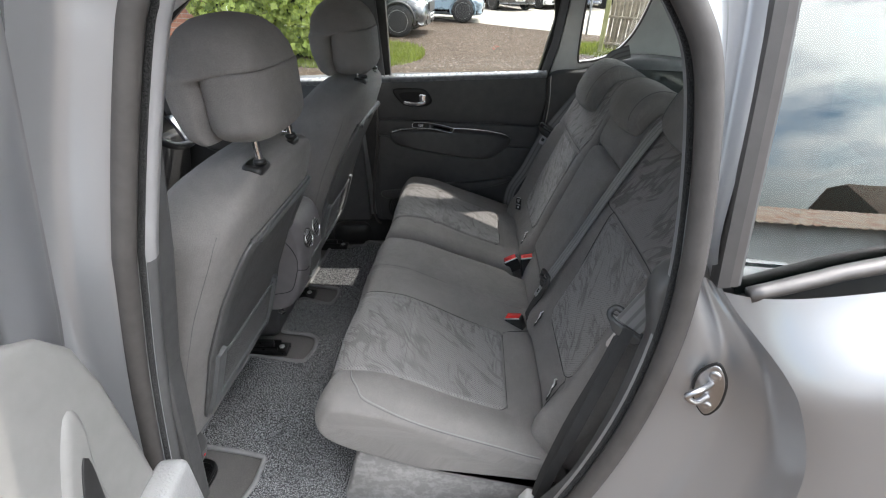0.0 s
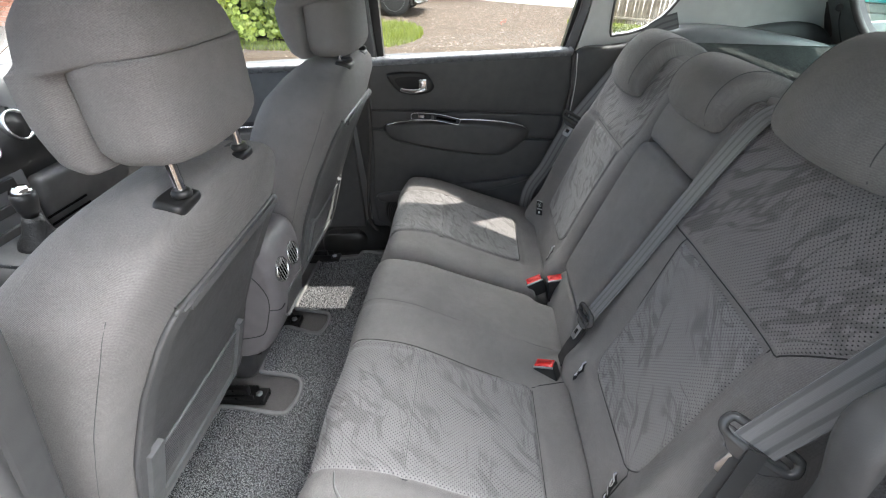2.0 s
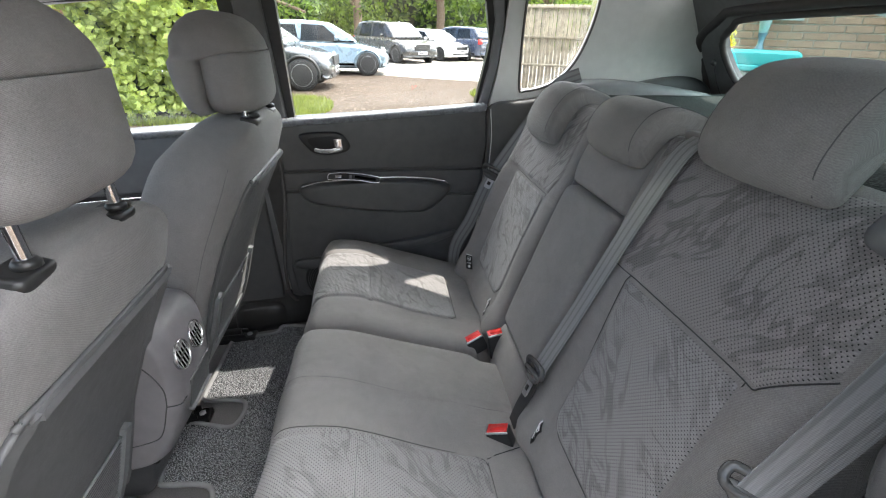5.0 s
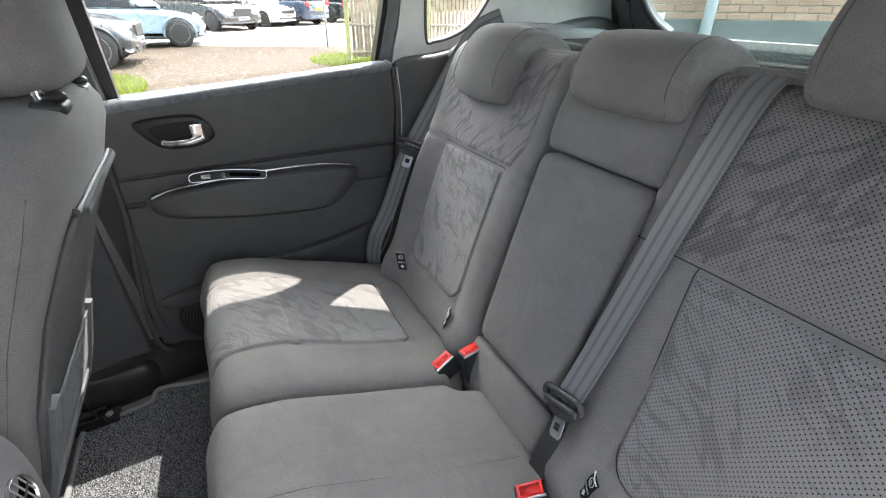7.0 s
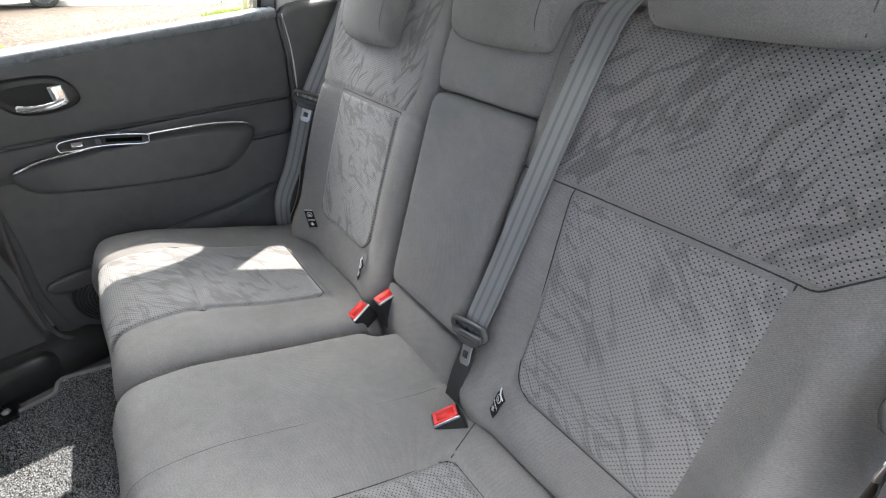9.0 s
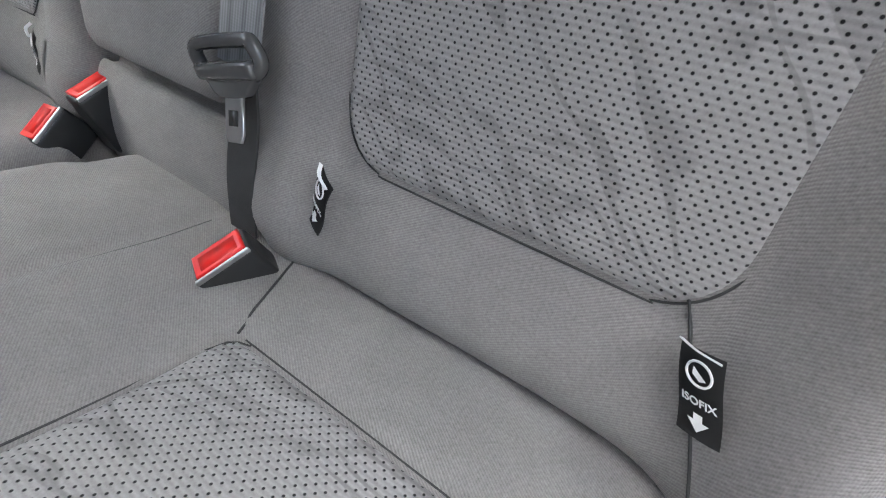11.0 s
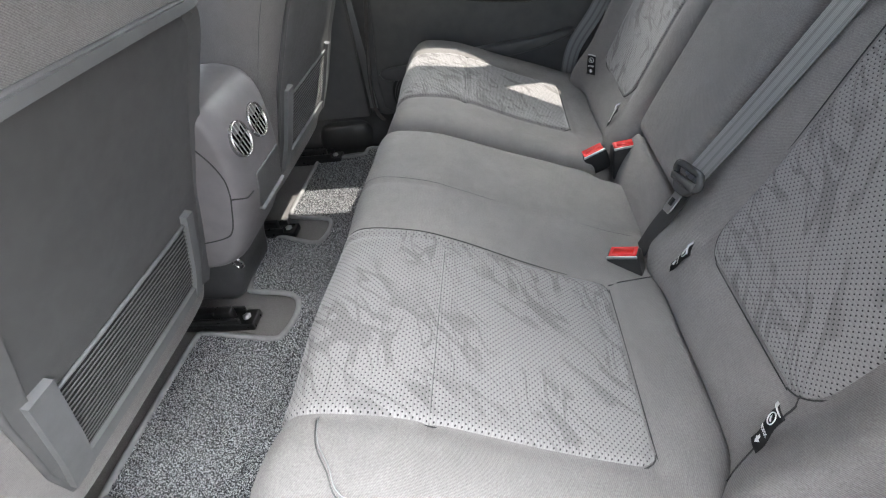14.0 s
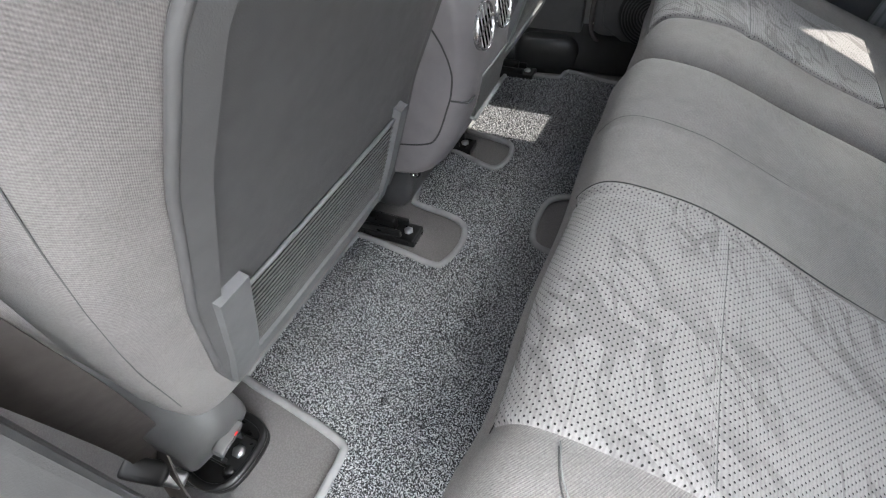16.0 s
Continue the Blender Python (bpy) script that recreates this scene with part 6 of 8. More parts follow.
loft("low_side_trim", Loop([(0.22, 0.86), (0.19, 0.76), (0.15, 0.61), (0.12, 0.47), (0.14, 0.36), (0.5, 0.36), (0.5, 0.88)], 0.02), columns(-0.78, -0.650, 0.03, 0.03, 7, 0.02), M["plastic"], body, "dark lower side trim")

# rear wing behind the doorway
wing_v, wing_f = [], []
zs = np.linspace(0.30, 1.082, 52)
rim_o = o_ring[(o_ring[:, 0] > 0.0) & (o_ring[:, 1] < 1.11)]
rim_o = rim_o[np.argsort(rim_o[:, 1])]
xs0 = np.interp(zs, rim_o[:, 1], rim_o[:, 0])
NW = 44
for z, x0 in zip(zs, xs0):
    for i in range(NW):
        f = (i / (NW - 1)) ** 1.6
        x = x0 + (1.45 - x0) * f
        d = x - x0
        top = 0.19 * min(d, 0.9) * (z - 0.30) / 0.80
        swell = 1 - math.exp(-d / 0.035)
        y = -0.886 + float(belt_step(z)) * (1 - 0.25 * swell) - 0.016 * swell - 0.030 * math.sin(min(1, max(0, (z - 0.3) / 0.8)) * 3.0) * min(1, d / 0.4)
        wing_v.append((x, y, z + top))
for r in range(len(zs) - 1):
    for i in range(NW - 1):
        wing_f.append((r * NW + i, r * NW + i + 1, (r + 1) * NW + i + 1, (r + 1) * NW + i))
mesh("rear_wing", wing_v, wing_f, M["paint"], body, "silver rear wing")
near_lean = lambda x, z, o=0.0: (x, -0.800 - o + 0.26 * (z - 1.09), z)
sweep("belt_moulding", [near_lean(0.158, 1.087, 0.016), near_lean(0.20, 1.100, 0.018), near_lean(0.24, 1.111, 0.018), near_lean(0.311, 1.128, 0.018), near_lean(0.7, 1.205, 0.018), near_lean(1.1, 1.270, 0.018)], 0.0105, mat_plain("anodised_moulding", (0.17, 0.16, 0.155), 0.36, metal=0.6, bump=0), body, "dark metallic window moulding", sides=12, n=60)


def near_plate(name, poly, mat, off, thick, label):
    bm = bmesh.new()
    vs = [bm.verts.new(near_lean(x, z, off)) for x, z in poly]
    bm.faces.new(vs)
    r = bmesh.ops.extrude_face_region(bm, geom=bm.faces[:])
    bmesh.ops.translate(bm, vec=(0, thick, 0), verts=[g for g in r["geom"] if isinstance(g, bmesh.types.BMVert)])
    return part(name, bm, mat, body, label, False)


# two rubber strips down the pillar, with a thin grey lip against the glass
STRIP = [(0.1215, 1.092), (0.1255, 1.16), (0.1305, 1.24), (0.1345, 1.31), (0.1375, 1.38), (0.1390, 1.44), (0.1370, 1.52)]
for nm, d0, d1, o, mt, lb in (("pillar_strip", 0.0, 0.0150, 0.010, M["strip"], "black rubber pillar strip"), ("pillar_strip", 0.0154, 0.0265, 0.007, M["strip_brown"], "brown-grey rubber pillar strip"), ("strip_lip", 0.0268, 0.0310, 0.004, M["rim"], "grey edge strip")):
    near_plate(nm, [(x + d0, z) for x, z in STRIP] + [(x + d1, z) for x, z in STRIP[::-1]], mt, o, 0.022, lb)
near_plate("quarter_pane", [(0.150, 1.078), (0.5, 1.150), (0.95, 1.245), (0.8, 1.45), (0.6, 1.52), (0.155, 1.52)], M["glass_dark"], 0.0, 0.004, "dark reflecting quarter glass")
# black enamel border printed inside the glass
near_plate("enamel_border", [(0.150, 1.080), (0.5, 1.155), (0.5, 1.235), (0.317, 1.163), (0.257, 1.142), (0.222, 1.142), (0.213, 1.150), (0.220, 1.205), (0.229, 1.263), (0.227, 1.33), (0.222, 1.398), (0.215, 1.52), (0.150, 1.52)], M["plastic_black"], -0.008, 0.002, "black enamel border")
# row of small enamel dots along the border's edge
edge = spline([(0.222, 1.398), (0.227, 1.33), (0.229, 1.263), (0.220, 1.205), (0.214, 1.156), (0.226, 1.144), (0.257, 1.143), (0.317, 1.164), (0.42, 1.205)], 150)
dv, df = [], []
for k, (x, z) in enumerate(edge):
    t = edge[min(k + 1, len(edge) - 1)] - edge[max(k - 1, 0)]
    nx, nz = -t[1] / np.hypot(*t), t[0] / np.hypot(*t)
    for m in (0.0022, 0.0052):
        q = (x - nx * m, z - nz * m) if nx > 0 else (x + nx * m, z + nz * m)
        c = [near_lean(q[0] + 0.0011 * math.cos(a), q[1] + 0.0011 * math.sin(a), -0.0055) for a in (0.0, 1.57, 3.14, 4.71)]
        df.append(tuple(range(len(dv), len(dv) + 4)))
        dv += c
mesh("enamel_dots", dv, df, M["plastic_black"], body, "dotted enamel edge", False)

# door striker
stk = thing("door_striker", (0.13, -0.84, 0.93), "steel door striker on a black-edged plate", "door striker")
ax_s = frame_axes((0.143, -0.824, 0.934), (0.86, -0.51, 0), (-0.16, 0.1, 1))
PL = [(-0.02, 0.02), (-0.004, 0.046), (0.008, 0.046), (0.021, 0.02), (0.022, -0.02), (0.012, -0.046), (0.0, -0.048), (-0.018, -0.02)]
PL = [(x * 0.8, y * 0.9) for x, y in PL]
slab("gasket", [(x * 1.18, y * 1.1) for x, y in PL], 0.003, M["plastic_black"], stk, "black gasket", axes=ax_s, bevel=0.001, smooth_n=40)
slab("plate", PL, 0.005, M["steel"], stk, axes=ax_s, bevel=0.0015, smooth_n=40)
sweep("loop", [ax_s @ Vector(p) for p in ((0.002, 0.012, 0.0), (-0.002, 0.012, 0.012), (-0.012, 0.011, 0.028), (-0.022, 0.001, 0.034), (-0.012, -0.010, 0.028), (-0.002, -0.012, 0.012), (0.002, -0.012, 0.0))], 0.0044, M["steel"], stk, "bent steel loop", sides=10, n=40)
for dy in (0.028, -0.028):
    lathe("screw", [(0.0075, 0), (0.0075, 0.002), (0.005, 0.0035), (0.0022, 0.002)], M["steel"], stk, m=ax_s @ Matrix.Translation((0.003, dy, 0.005)), n=16)

# ---------------------------------------------------------------- the open rear door, seen from inside
dd = Vector((0.087, -0.996, 0))
door2 = thing("door_2", (-0.69, -0.90, 0.40), "open rear door with pale grey trim card", "car door", kind="structure")
ax_d = frame_axes((-0.705, -0.895, 0), dd, (0, 0, 1))
inner_sign = 1 if (ax_d.to_3x3() @ Vector((0, 0, 1))).x > 0 else -1
ax_i = ax_d @ Matrix.Translation((0, 0.065, 0)) @ Matrix.Diagonal((1, 1, inner_sign, 1))
slab("door_core", [(0, 0.36), (-0.02, 0.6), (0.0, 1.06), (0.9, 1.10), (0.9, 0.45), (0.6, 0.36)], 0.09, M["paint"], door2, "silver door edge", axes=ax_i @ Matrix.Translation((0, 0, -0.10)), bevel=0.012, smooth=False)
slab("trim_card", [(0.0, 0.42), (-0.008, 0.60), (-0.002, 0.80), (0.004, 0.92), (0.02, 1.00), (0.055, 1.045), (0.12, 1.075), (0.3, 1.09), (0.86, 1.10), (0.88, 0.5), (0.7, 0.42)], 0.045, M["card_grey"], door2, "pale grey door card", axes=ax_i @ Matrix.Translation((0, 0, -0.012)), bevel=0.018, seg=5)
pillow("pull_surround", [(0.086, 0.70), (0.084, 0.80), (0.074, 0.88), (0.062, 0.93), (0.072, 0.948), (0.092, 0.93), (0.128, 0.87), (0.160, 0.79), (0.175, 0.70)], 0.010, M["card_grey"], door2, axes=ax_i @ Matrix.Translation((0, 0, 0.030)), flat=0.75, base=0.004)
slab("pull_recess", [(0.098, 0.71), (0.096, 0.79), (0.086, 0.865), (0.090, 0.885), (0.110, 0.855), (0.135, 0.79), (0.148, 0.71)], 0.003, M["plastic_black"], door2, "dark handle recess", axes=ax_i @ Matrix.Translation((0, 0, 0.039)), bevel=0.001, smooth_n=40)
sweep("pull_lever", [ax_i @ Vector((0.112, 0.70, 0.047)), ax_i @ Vector((0.112, 0.75, 0.052)), ax_i @ Vector((0.108, 0.80, 0.048))], 0.008, M["chrome"], door2, "chrome pull lever", sides=10, n=20)
rbox("pocket_end", (0.075, 0.13, 0.05), mat_plain("pebbled_plastic", grey(0.30), 0.6, vary=0.05, bump=1.0, bscale=260, bdist=0.002), door2, "pebbled pale grey armrest end", m=ax_i @ pose(0.014, 0.672, 0.050), r=0.018, seg=5)
fr_v = lambda t, off: Vector((-0.703 + 0.29 * (t - 1.06), -0.895, t)) + dd * off + Vector((0.0, 0, 0))
for nm, o0, o1, th, mt in (("window_frame", -0.004, 0.085, 0.03, M["paint"]), ("window_channel", 0.083, 0.12, 0.02, M["rubber"])):
    bm = bmesh.new()
    rows = []
    for t in np.linspace(1.0, 1.56, 12):
        row = []
        for k in range(9):
            o = o0 + (o1 - o0) * k / 8
            bulge = 0.010 * math.sin(math.pi * k / 8)
            row.append(bm.verts.new(fr_v(t, o + 0.05 * max(0, 1.10 - t)) + Vector((bulge, 0, 0))))
        rows.append(row)
    for a, b in zip(rows[:-1], rows[1:]):
        for i in range(8):
            bm.faces.new((a[i], a[i + 1], b[i + 1], b[i]))
    bmesh.ops.solidify(bm, geom=bm.faces[:], thickness=th)
    part(nm, bm, mt, door2, "silver window frame" if nm == "window_frame" else "black rubber channel")

# front door on the near side and the front shell that close the cabin
slab("door_4", [(-0.90, 1.09), (-0.93, 0.36), (-1.8, 0.36), (-1.9, 1.06)], 0.08, M["plastic"], axes=frame_axes((0, -0.80, 0), (1, 0, 0), (0, 0, 1)) @ Matrix.Diagonal((1, 1, 1, 1)), bevel=0.01, smooth=False, label="closed front passenger door, dark inner panel", category="car door", kind="structure")
slab("pillar_b_near", [(-0.66, 1.08), (-0.72, 0.86), (-0.78, 0.45), (-0.93, 0.36), (-0.88, 1.09), (-0.72, 1.53), (-0.56, 1.53)], 0.05, M["plastic"], axes=frame_axes((0, -0.70, 0), (1, 0, 0), (0, 0, 1)), bevel=0.01, smooth=False, label="dark plastic middle pillar cover", category="pillar", kind="structure")

# ---------------------------------------------------------------- dashboard, wheel, gear lever
dash = thing("dashboard", (-1.65, 0, 0.6), "dark grey dashboard with round chrome-ringed dials", "dashboard")
dl = Loop([(-1.47, 0.99), (-1.50, 1.07), (-1.58, 1.12), (-1.75, 1.14), (-2.0, 1.13), (-2.1, 1.0), (-2.0, 0.6), (-1.7, 0.55), (-1.58, 0.62), (-1.52, 0.80), (-1.49, 0.92)], 0.02)
loft("dash_body", dl, columns(-0.72, 0.72, 0.04, 0.06, 5), M["plastic_black"], dash)
hood = Loop([(-1.50, 1.06), (-1.49, 1.13), (-1.54, 1.18), (-1.70, 1.17), (-1.85, 1.12), (-1.7, 1.05)], 0.015)
loft("cluster_hood", hood, columns(0.24, 0.58, 0.04, 0.03, 6), M["plastic"], dash)
for yy, zz, rr in ((0.205, 1.055, 0.042), (0.33, 1.085, 0.05), (0.49, 1.085, 0.05), (0.08, 1.03, 0.04)):
    axg = frame_axes((-1.478, yy, zz), (0, 1, 0), (-0.25, 0, 1))
    dial = lathe("dial", [(rr, -0.02), (rr, 0.006), (rr * 0.95, 0.010), (rr * 0.86, 0.008), (rr * 0.84, 0.0)], M["chrome"], dash, "chrome dial ring", m=axg, n=40)
    lathe("dial_face", [(rr * 0.84, 0.0), (rr * 0.84, 0.002)], M["plastic_black"], dial, m=axg, n=30)
slab("console_face", [(-0.14, 0.60), (0.14, 0.60), (0.16, 0.98), (-0.16, 0.98)], 0.04, M["plastic_mid"], dash, "silver-grey console face", axes=frame_axes((-1.52, 0, 0), (0, 1, 0), (0.0, 0, 1)), bevel=0.01)
tun = thing("gear_console", (-1.2, 0, 0.36), "dark grey tunnel console with gear lever", "console")
loft("tunnel", Loop([(-1.05, 0.36), (-1.08, 0.62), (-1.15, 0.76), (-1.5, 0.80), (-1.6, 0.7), (-1.6, 0.36)], 0.03), columns(-0.13, 0.10, 0.03, 0.03, 5), M["plastic"], tun)
sweep("chrome_edge", [(-1.20, -0.11, 0.775), (-1.40, -0.11, 0.80), (-1.52, -0.11, 0.81)], 0.005, M["chrome"], tun, "chrome edge strip", sides=8, n=20)
gear = thing("gear_lever", (-1.37, 0.0, 0.79), "gear lever with black gaiter and chrome-topped knob", "gear lever")
lathe("gaiter", [(0.055, 0), (0.05, 0.02), (0.034, 0.045), (0.026, 0.075), (0.02, 0.09)], mat_plain("black_leather", grey(0.018), 0.5, bump=0.8, bscale=120, bdist=0.003), gear, m=pose(-1.37, 0, 0.79, 0, 8, 0), n=24)
lathe("knob", [(0.016, 0), (0.024, 0.02), (0.029, 0.05), (0.027, 0.066)], M["plastic_black"], gear, m=pose(-1.357, 0, 0.88, 0, 8, 0), n=24)
lathe("knob_cap", [(0.0265, 0), (0.024, 0.008), (0.015, 0.015), (0.0, 0.017)], M["chrome"], gear, "chrome cap", m=pose(-1.348, 0, 0.945, 0, 8, 0), n=24)
kp = rbox("knee_panel", (0.06, 0.52, 0.24), M["plastic"], dash, "dark lower dash panel", m=pose(-1.505, 0.42, 0.80, 0, 14, 0), r=0.02)
for k in range(3):
    rbox("panel_slot", (0.004, 0.16, 0.006), M["well"], kp, m=pose(-1.468 + 0.004 * k, 0.22, 0.80 - 0.022 * k, 0, 14, 0), r=0.001)
for zz, ww in ((0.93, 0.22), (0.87, 0.20), (0.81, 0.20)):
    rbox("stack_key", (0.012, ww, 0.028), M["plastic_black"], dash, "black switch row", m=pose(-1.474, 0.0, zz), r=0.004)
st_w = thing("steering_wheel", (-1.42, 0.42, 1.05), "black steering wheel with silver spokes", "steering wheel")
axw = frame_axes((-1.385, 0.42, 1.085), (0, -1, 0), (-0.42, 0, 0.91))
sweep("rim", [axw @ Vector((0.187 * math.cos(a), 0.187 * math.sin(a), 0)) for a in np.linspace(0, 6.283, 24, endpoint=False)], 0.0155, mat_plain("wheel_leather", grey(0.03), 0.45, bump=0.3), st_w, sides=12, closed=True, n=72)
pillow("hub", [(-0.07, -0.05), (0, -0.07), (0.07, -0.05), (0.075, 0.02), (0.05, 0.06), (-0.05, 0.06), (-0.075, 0.02)], 0.03, M["plastic_black"], st_w, axes=axw @ Matrix.Translation((0, 0, -0.01)), base=0.03)
for a in (0.1, math.pi - 0.1, -math.pi / 2):
    c, s = math.cos(a), math.sin(a)
    sweep("spoke", [axw @ Vector((0.06 * c, 0.06 * s, 0)), axw @ Vector((0.12 * c, 0.12 * s, -0.004)), axw @ Vector((0.185 * c, 0.185 * s, 0))], 0, M["steel"], st_w, "silver spoke", n=12, flat=(0.016, 0.006, axw.to_3x3() @ Vector((-s, c, 0))))
sweep("stalk", [axw @ Vector((0.03, 0.0, -0.06)), axw @ Vector((0.12, 0.01, -0.055)), axw @ Vector((0.17, 0.02, -0.05))], 0.008, M["plastic_black"], st_w, "control stalk", sides=8, n=12)
sweep("stalk", [axw @ Vector((-0.03, 0.0, -0.06)), axw @ Vector((-0.12, 0.01, -0.055)), axw @ Vector((-0.17, 0.02, -0.05))], 0.009, M["plastic_black"], st_w, "control stalk", sides=8, n=12)
rbox("column_shroud", (0.12, 0.13, 0.12), M["plastic"], st_w, m=axw @ Matrix.Translation((0, -0.01, -0.09)), r=0.02)
lathe("column", [(0.05, -0.25), (0.06, -0.04), (0.04, -0.02)], M["plastic"], st_w, m=axw, n=20)

# front glass and pillars
for sg in (-1, 1):
    sweep("pillar_a_far" if sg > 0 else "pillar_a_near", [(-2.05, sg * 0.72, 1.06), (-1.6, sg * 0.69, 1.29), (-1.25, sg * 0.655, 1.47), (-1.1, sg * 0.64, 1.53)], 0.04, M["trim_light"], None, "pale grey front pillar cover", sides=10, n=24, category="pillar", kind="structure")
bm = bmesh.new()
bm.faces.new([bm.verts.new(v) for v in ((-2.15, -0.72, 1.06), (-2.15, 0.72, 1.06), (-1.2, 0.64, 1.53), (-1.2, -0.64, 1.53))])
ws = part("windscreen", bm, M["glass"], None, "clear windscreen", False, category="windscreen", kind="structure")
ws.visible_shadow = False
slab("bonnet", [(-2.1, -0.78), (-2.1, 0.78), (-3.0, 0.70), (-3.0, -0.70)], 0.03, M["paint"], axes=frame_axes((0, 0, 1.0), (1, 0, 0), (0, 1, 0)), bevel=0.01, smooth=False, label="silver bonnet", category="car body", kind="structure")
slab("bulkhead", [(-0.78, 0.30), (0.78, 0.30), (0.76, 1.06), (-0.76, 1.06)], 0.03, M["carpet"], axes=frame_axes((-2.08, 0, 0), (0, 1, 0), (0, 0, 1)), bevel=0, smooth=False, label="dark front bulkhead", category="wall", kind="structure")

# ---------------------------------------------------------------- outside: the yard
GM = pose(0, 0, 0, 1.4, 4.0, 0)


def put(ob, m):
    ob.matrix_basis = GM @ m
    return ob


def mat_ground():
    n = Nodes("gravel_yard")
    v = n.coords()
    big = n.noise(v, 0.35, 5, 0.6)
    mid = n.noise(v, 3.0, 5, 0.65)
    fine = n.noise(v, 55.0, 3, 0.7)
    c = n.ramp(big, [(0.35, (0.066, 0.045, 0.030)), (0.65, (0.096, 0.071, 0.050))])
    c = n.mix(0.55, c, n.ramp(mid, [(0.3, (0.046, 0.032, 0.022)), (0.7, (0.105, 0.082, 0.062))]))
    c = n.mix(1.0, c, n.ramp(fine, [(0.3, (0.55, 0.53, 0.52)), (0.7, (1, 1, 1))]), "MULTIPLY")
    n.set(Base_Color=c, Roughness=0.95, Specular_IOR_Level=0.2)
    n.bump(fine, 0.8, 0.02)
    return n.mat


def mat_leaf(name, lo, hi):
    n = Nodes(name)
    g = n.tree.nodes.new("ShaderNodeNewGeometry")
    c = n.ramp(g.outputs["Random Per Island"], [(0.0, lo), (0.6, hi), (1.0, tuple(min(1, k * 1.5) for k in hi))])
    n.set(Base_Color=c, Roughness=0.55, Specular_IOR_Level=0.3, Subsurface_Weight=0.0)
    tr = n.add("ShaderNodeBsdfTranslucent")
    n.link(n.mix(1.0, c, (1.6, 1.5, 0.5), "MULTIPLY"), tr.inputs["Color"])
    mx = n.tree.nodes.new("ShaderNodeMixShader")
    mx.inputs[0].default_value = 0.45
    n.link(n.bsdf.outputs[0], mx.inputs[1])
    n.link(tr.outputs[0], mx.inputs[2])
    n.link(mx.outputs[0], n.out.inputs["Surface"])
    return n.mat


def mat_brick(name, a, b, mortar):
    n = Nodes(name)
    v = n.coords()
    c = n.ramp(n.noise(v, 9.0, 4), [(0.3, a), (0.7, b)])
    oi = n.tree.nodes.new("ShaderNodeNewGeometry")
    c = n.mix(0.5, c, n.ramp(oi.outputs["Random Per Island"], [(0.0, a), (1.0, b)]))
    n.set(Base_Color=c, Roughness=0.9)
    n.bump(n.noise(v, 60.0, 4), 0.5, 0.004)
    return n.mat


M["ground"] = mat_ground()
M["leaf"] = mat_leaf("vine_leaf", (0.13, 0.18, 0.045), (0.32, 0.38, 0.12))
M["tree_leaf"] = mat_leaf("tree_leaf", (0.03, 0.06, 0.015), (0.09, 0.14, 0.03))
M["grass"] = mat_leaf("grass_blade", (0.06, 0.085, 0.02), (0.12, 0.15, 0.045))
M["yellow"] = mat_leaf("yellow_bloom", (0.45, 0.38, 0.02), (0.7, 0.6, 0.05))
M["bark"] = mat_plain("bark", (0.14, 0.10, 0.07), 0.9, bump=1.0, bscale=30, bdist=0.02)
M["brick"] = mat_brick("red_brick", (0.36, 0.15, 0.10), (0.52, 0.26, 0.17), grey(0.5))
M["brick_pale"] = mat_brick("buff_brick", (0.40, 0.235, 0.16), (0.52, 0.34, 0.245), grey(0.5))
M["mortar"] = mat_plain("mortar", (0.52, 0.48, 0.42), 0.95, bump=0.6, bscale=200, bdist=0.002)
M["fence"] = mat_plain("weathered_fence_wood", (0.33, 0.285, 0.215), 0.85, vary=0.3, scale=8, bump=0.5, bscale=80, bdist=0.002)
M["post"] = mat_plain("mossy_post_wood", (0.30, 0.30, 0.14), 0.9, vary=0.3, scale=6, bump=0.5, bscale=60, bdist=0.003)
M["concrete"] = mat_plain("pale_concrete", (0.31, 0.28, 0.24), 0.9, vary=0.12, scale=2, bump=0.5, bscale=60, bdist=0.004)
M["teal"] = mat_plain("teal_painted_lid", (0.05, 0.42, 0.42), 0.45, vary=0.1, bump=0)
M["tyre"] = mat_plain("tyre_rubber", grey(0.02), 0.8, bump=0.3)
M["alloy"] = mat_plain("alloy_rim", (0.50, 0.50, 0.51), 0.4, metal=0.2, bump=0)
M["car_glass"] = mat_plain("dark_car_glass", (0.02, 0.025, 0.028), 0.06, bump=0, spec=0.8)
M["lamp_clear"] = mat_plain("headlamp_glass", (0.7, 0.72, 0.75), 0.08, metal=0.4, bump=0)
M["lamp_red"] = mat_plain("tail_lamp", (0.45, 0.02, 0.02), 0.15, bump=0)
M["plate_white"] = mat_plain("plate_white", grey(0.75), 0.5, bump=0)
M["plate_yellow"] = mat_plain("plate_yellow", (0.75, 0.55, 0.05), 0.5, bump=0)

ground = slab("ground", [(-150, -150), (150, -150), (150, 150), (-150, 150)], 0.05, M["ground"], bevel=0, smooth=False, label="reddish brown gravel yard", category="ground", kind="structure")
put(ground, Matrix.Translation((0, 0, -0.05)))
road = slab("driveway", spline([(-16, 15.4), (-3.5, 15.0), (-0.4, 13.6), (2.2, 12.2), (6, 11.6), (14, 15), (14, 44), (-16, 44)], 80, True), 0.006, M["concrete"], bevel=0, smooth=False, label="sunlit pale concrete drive behind the gravel", category="road", kind="structure")
put(road, Matrix.Translation((0, 0, 0)))

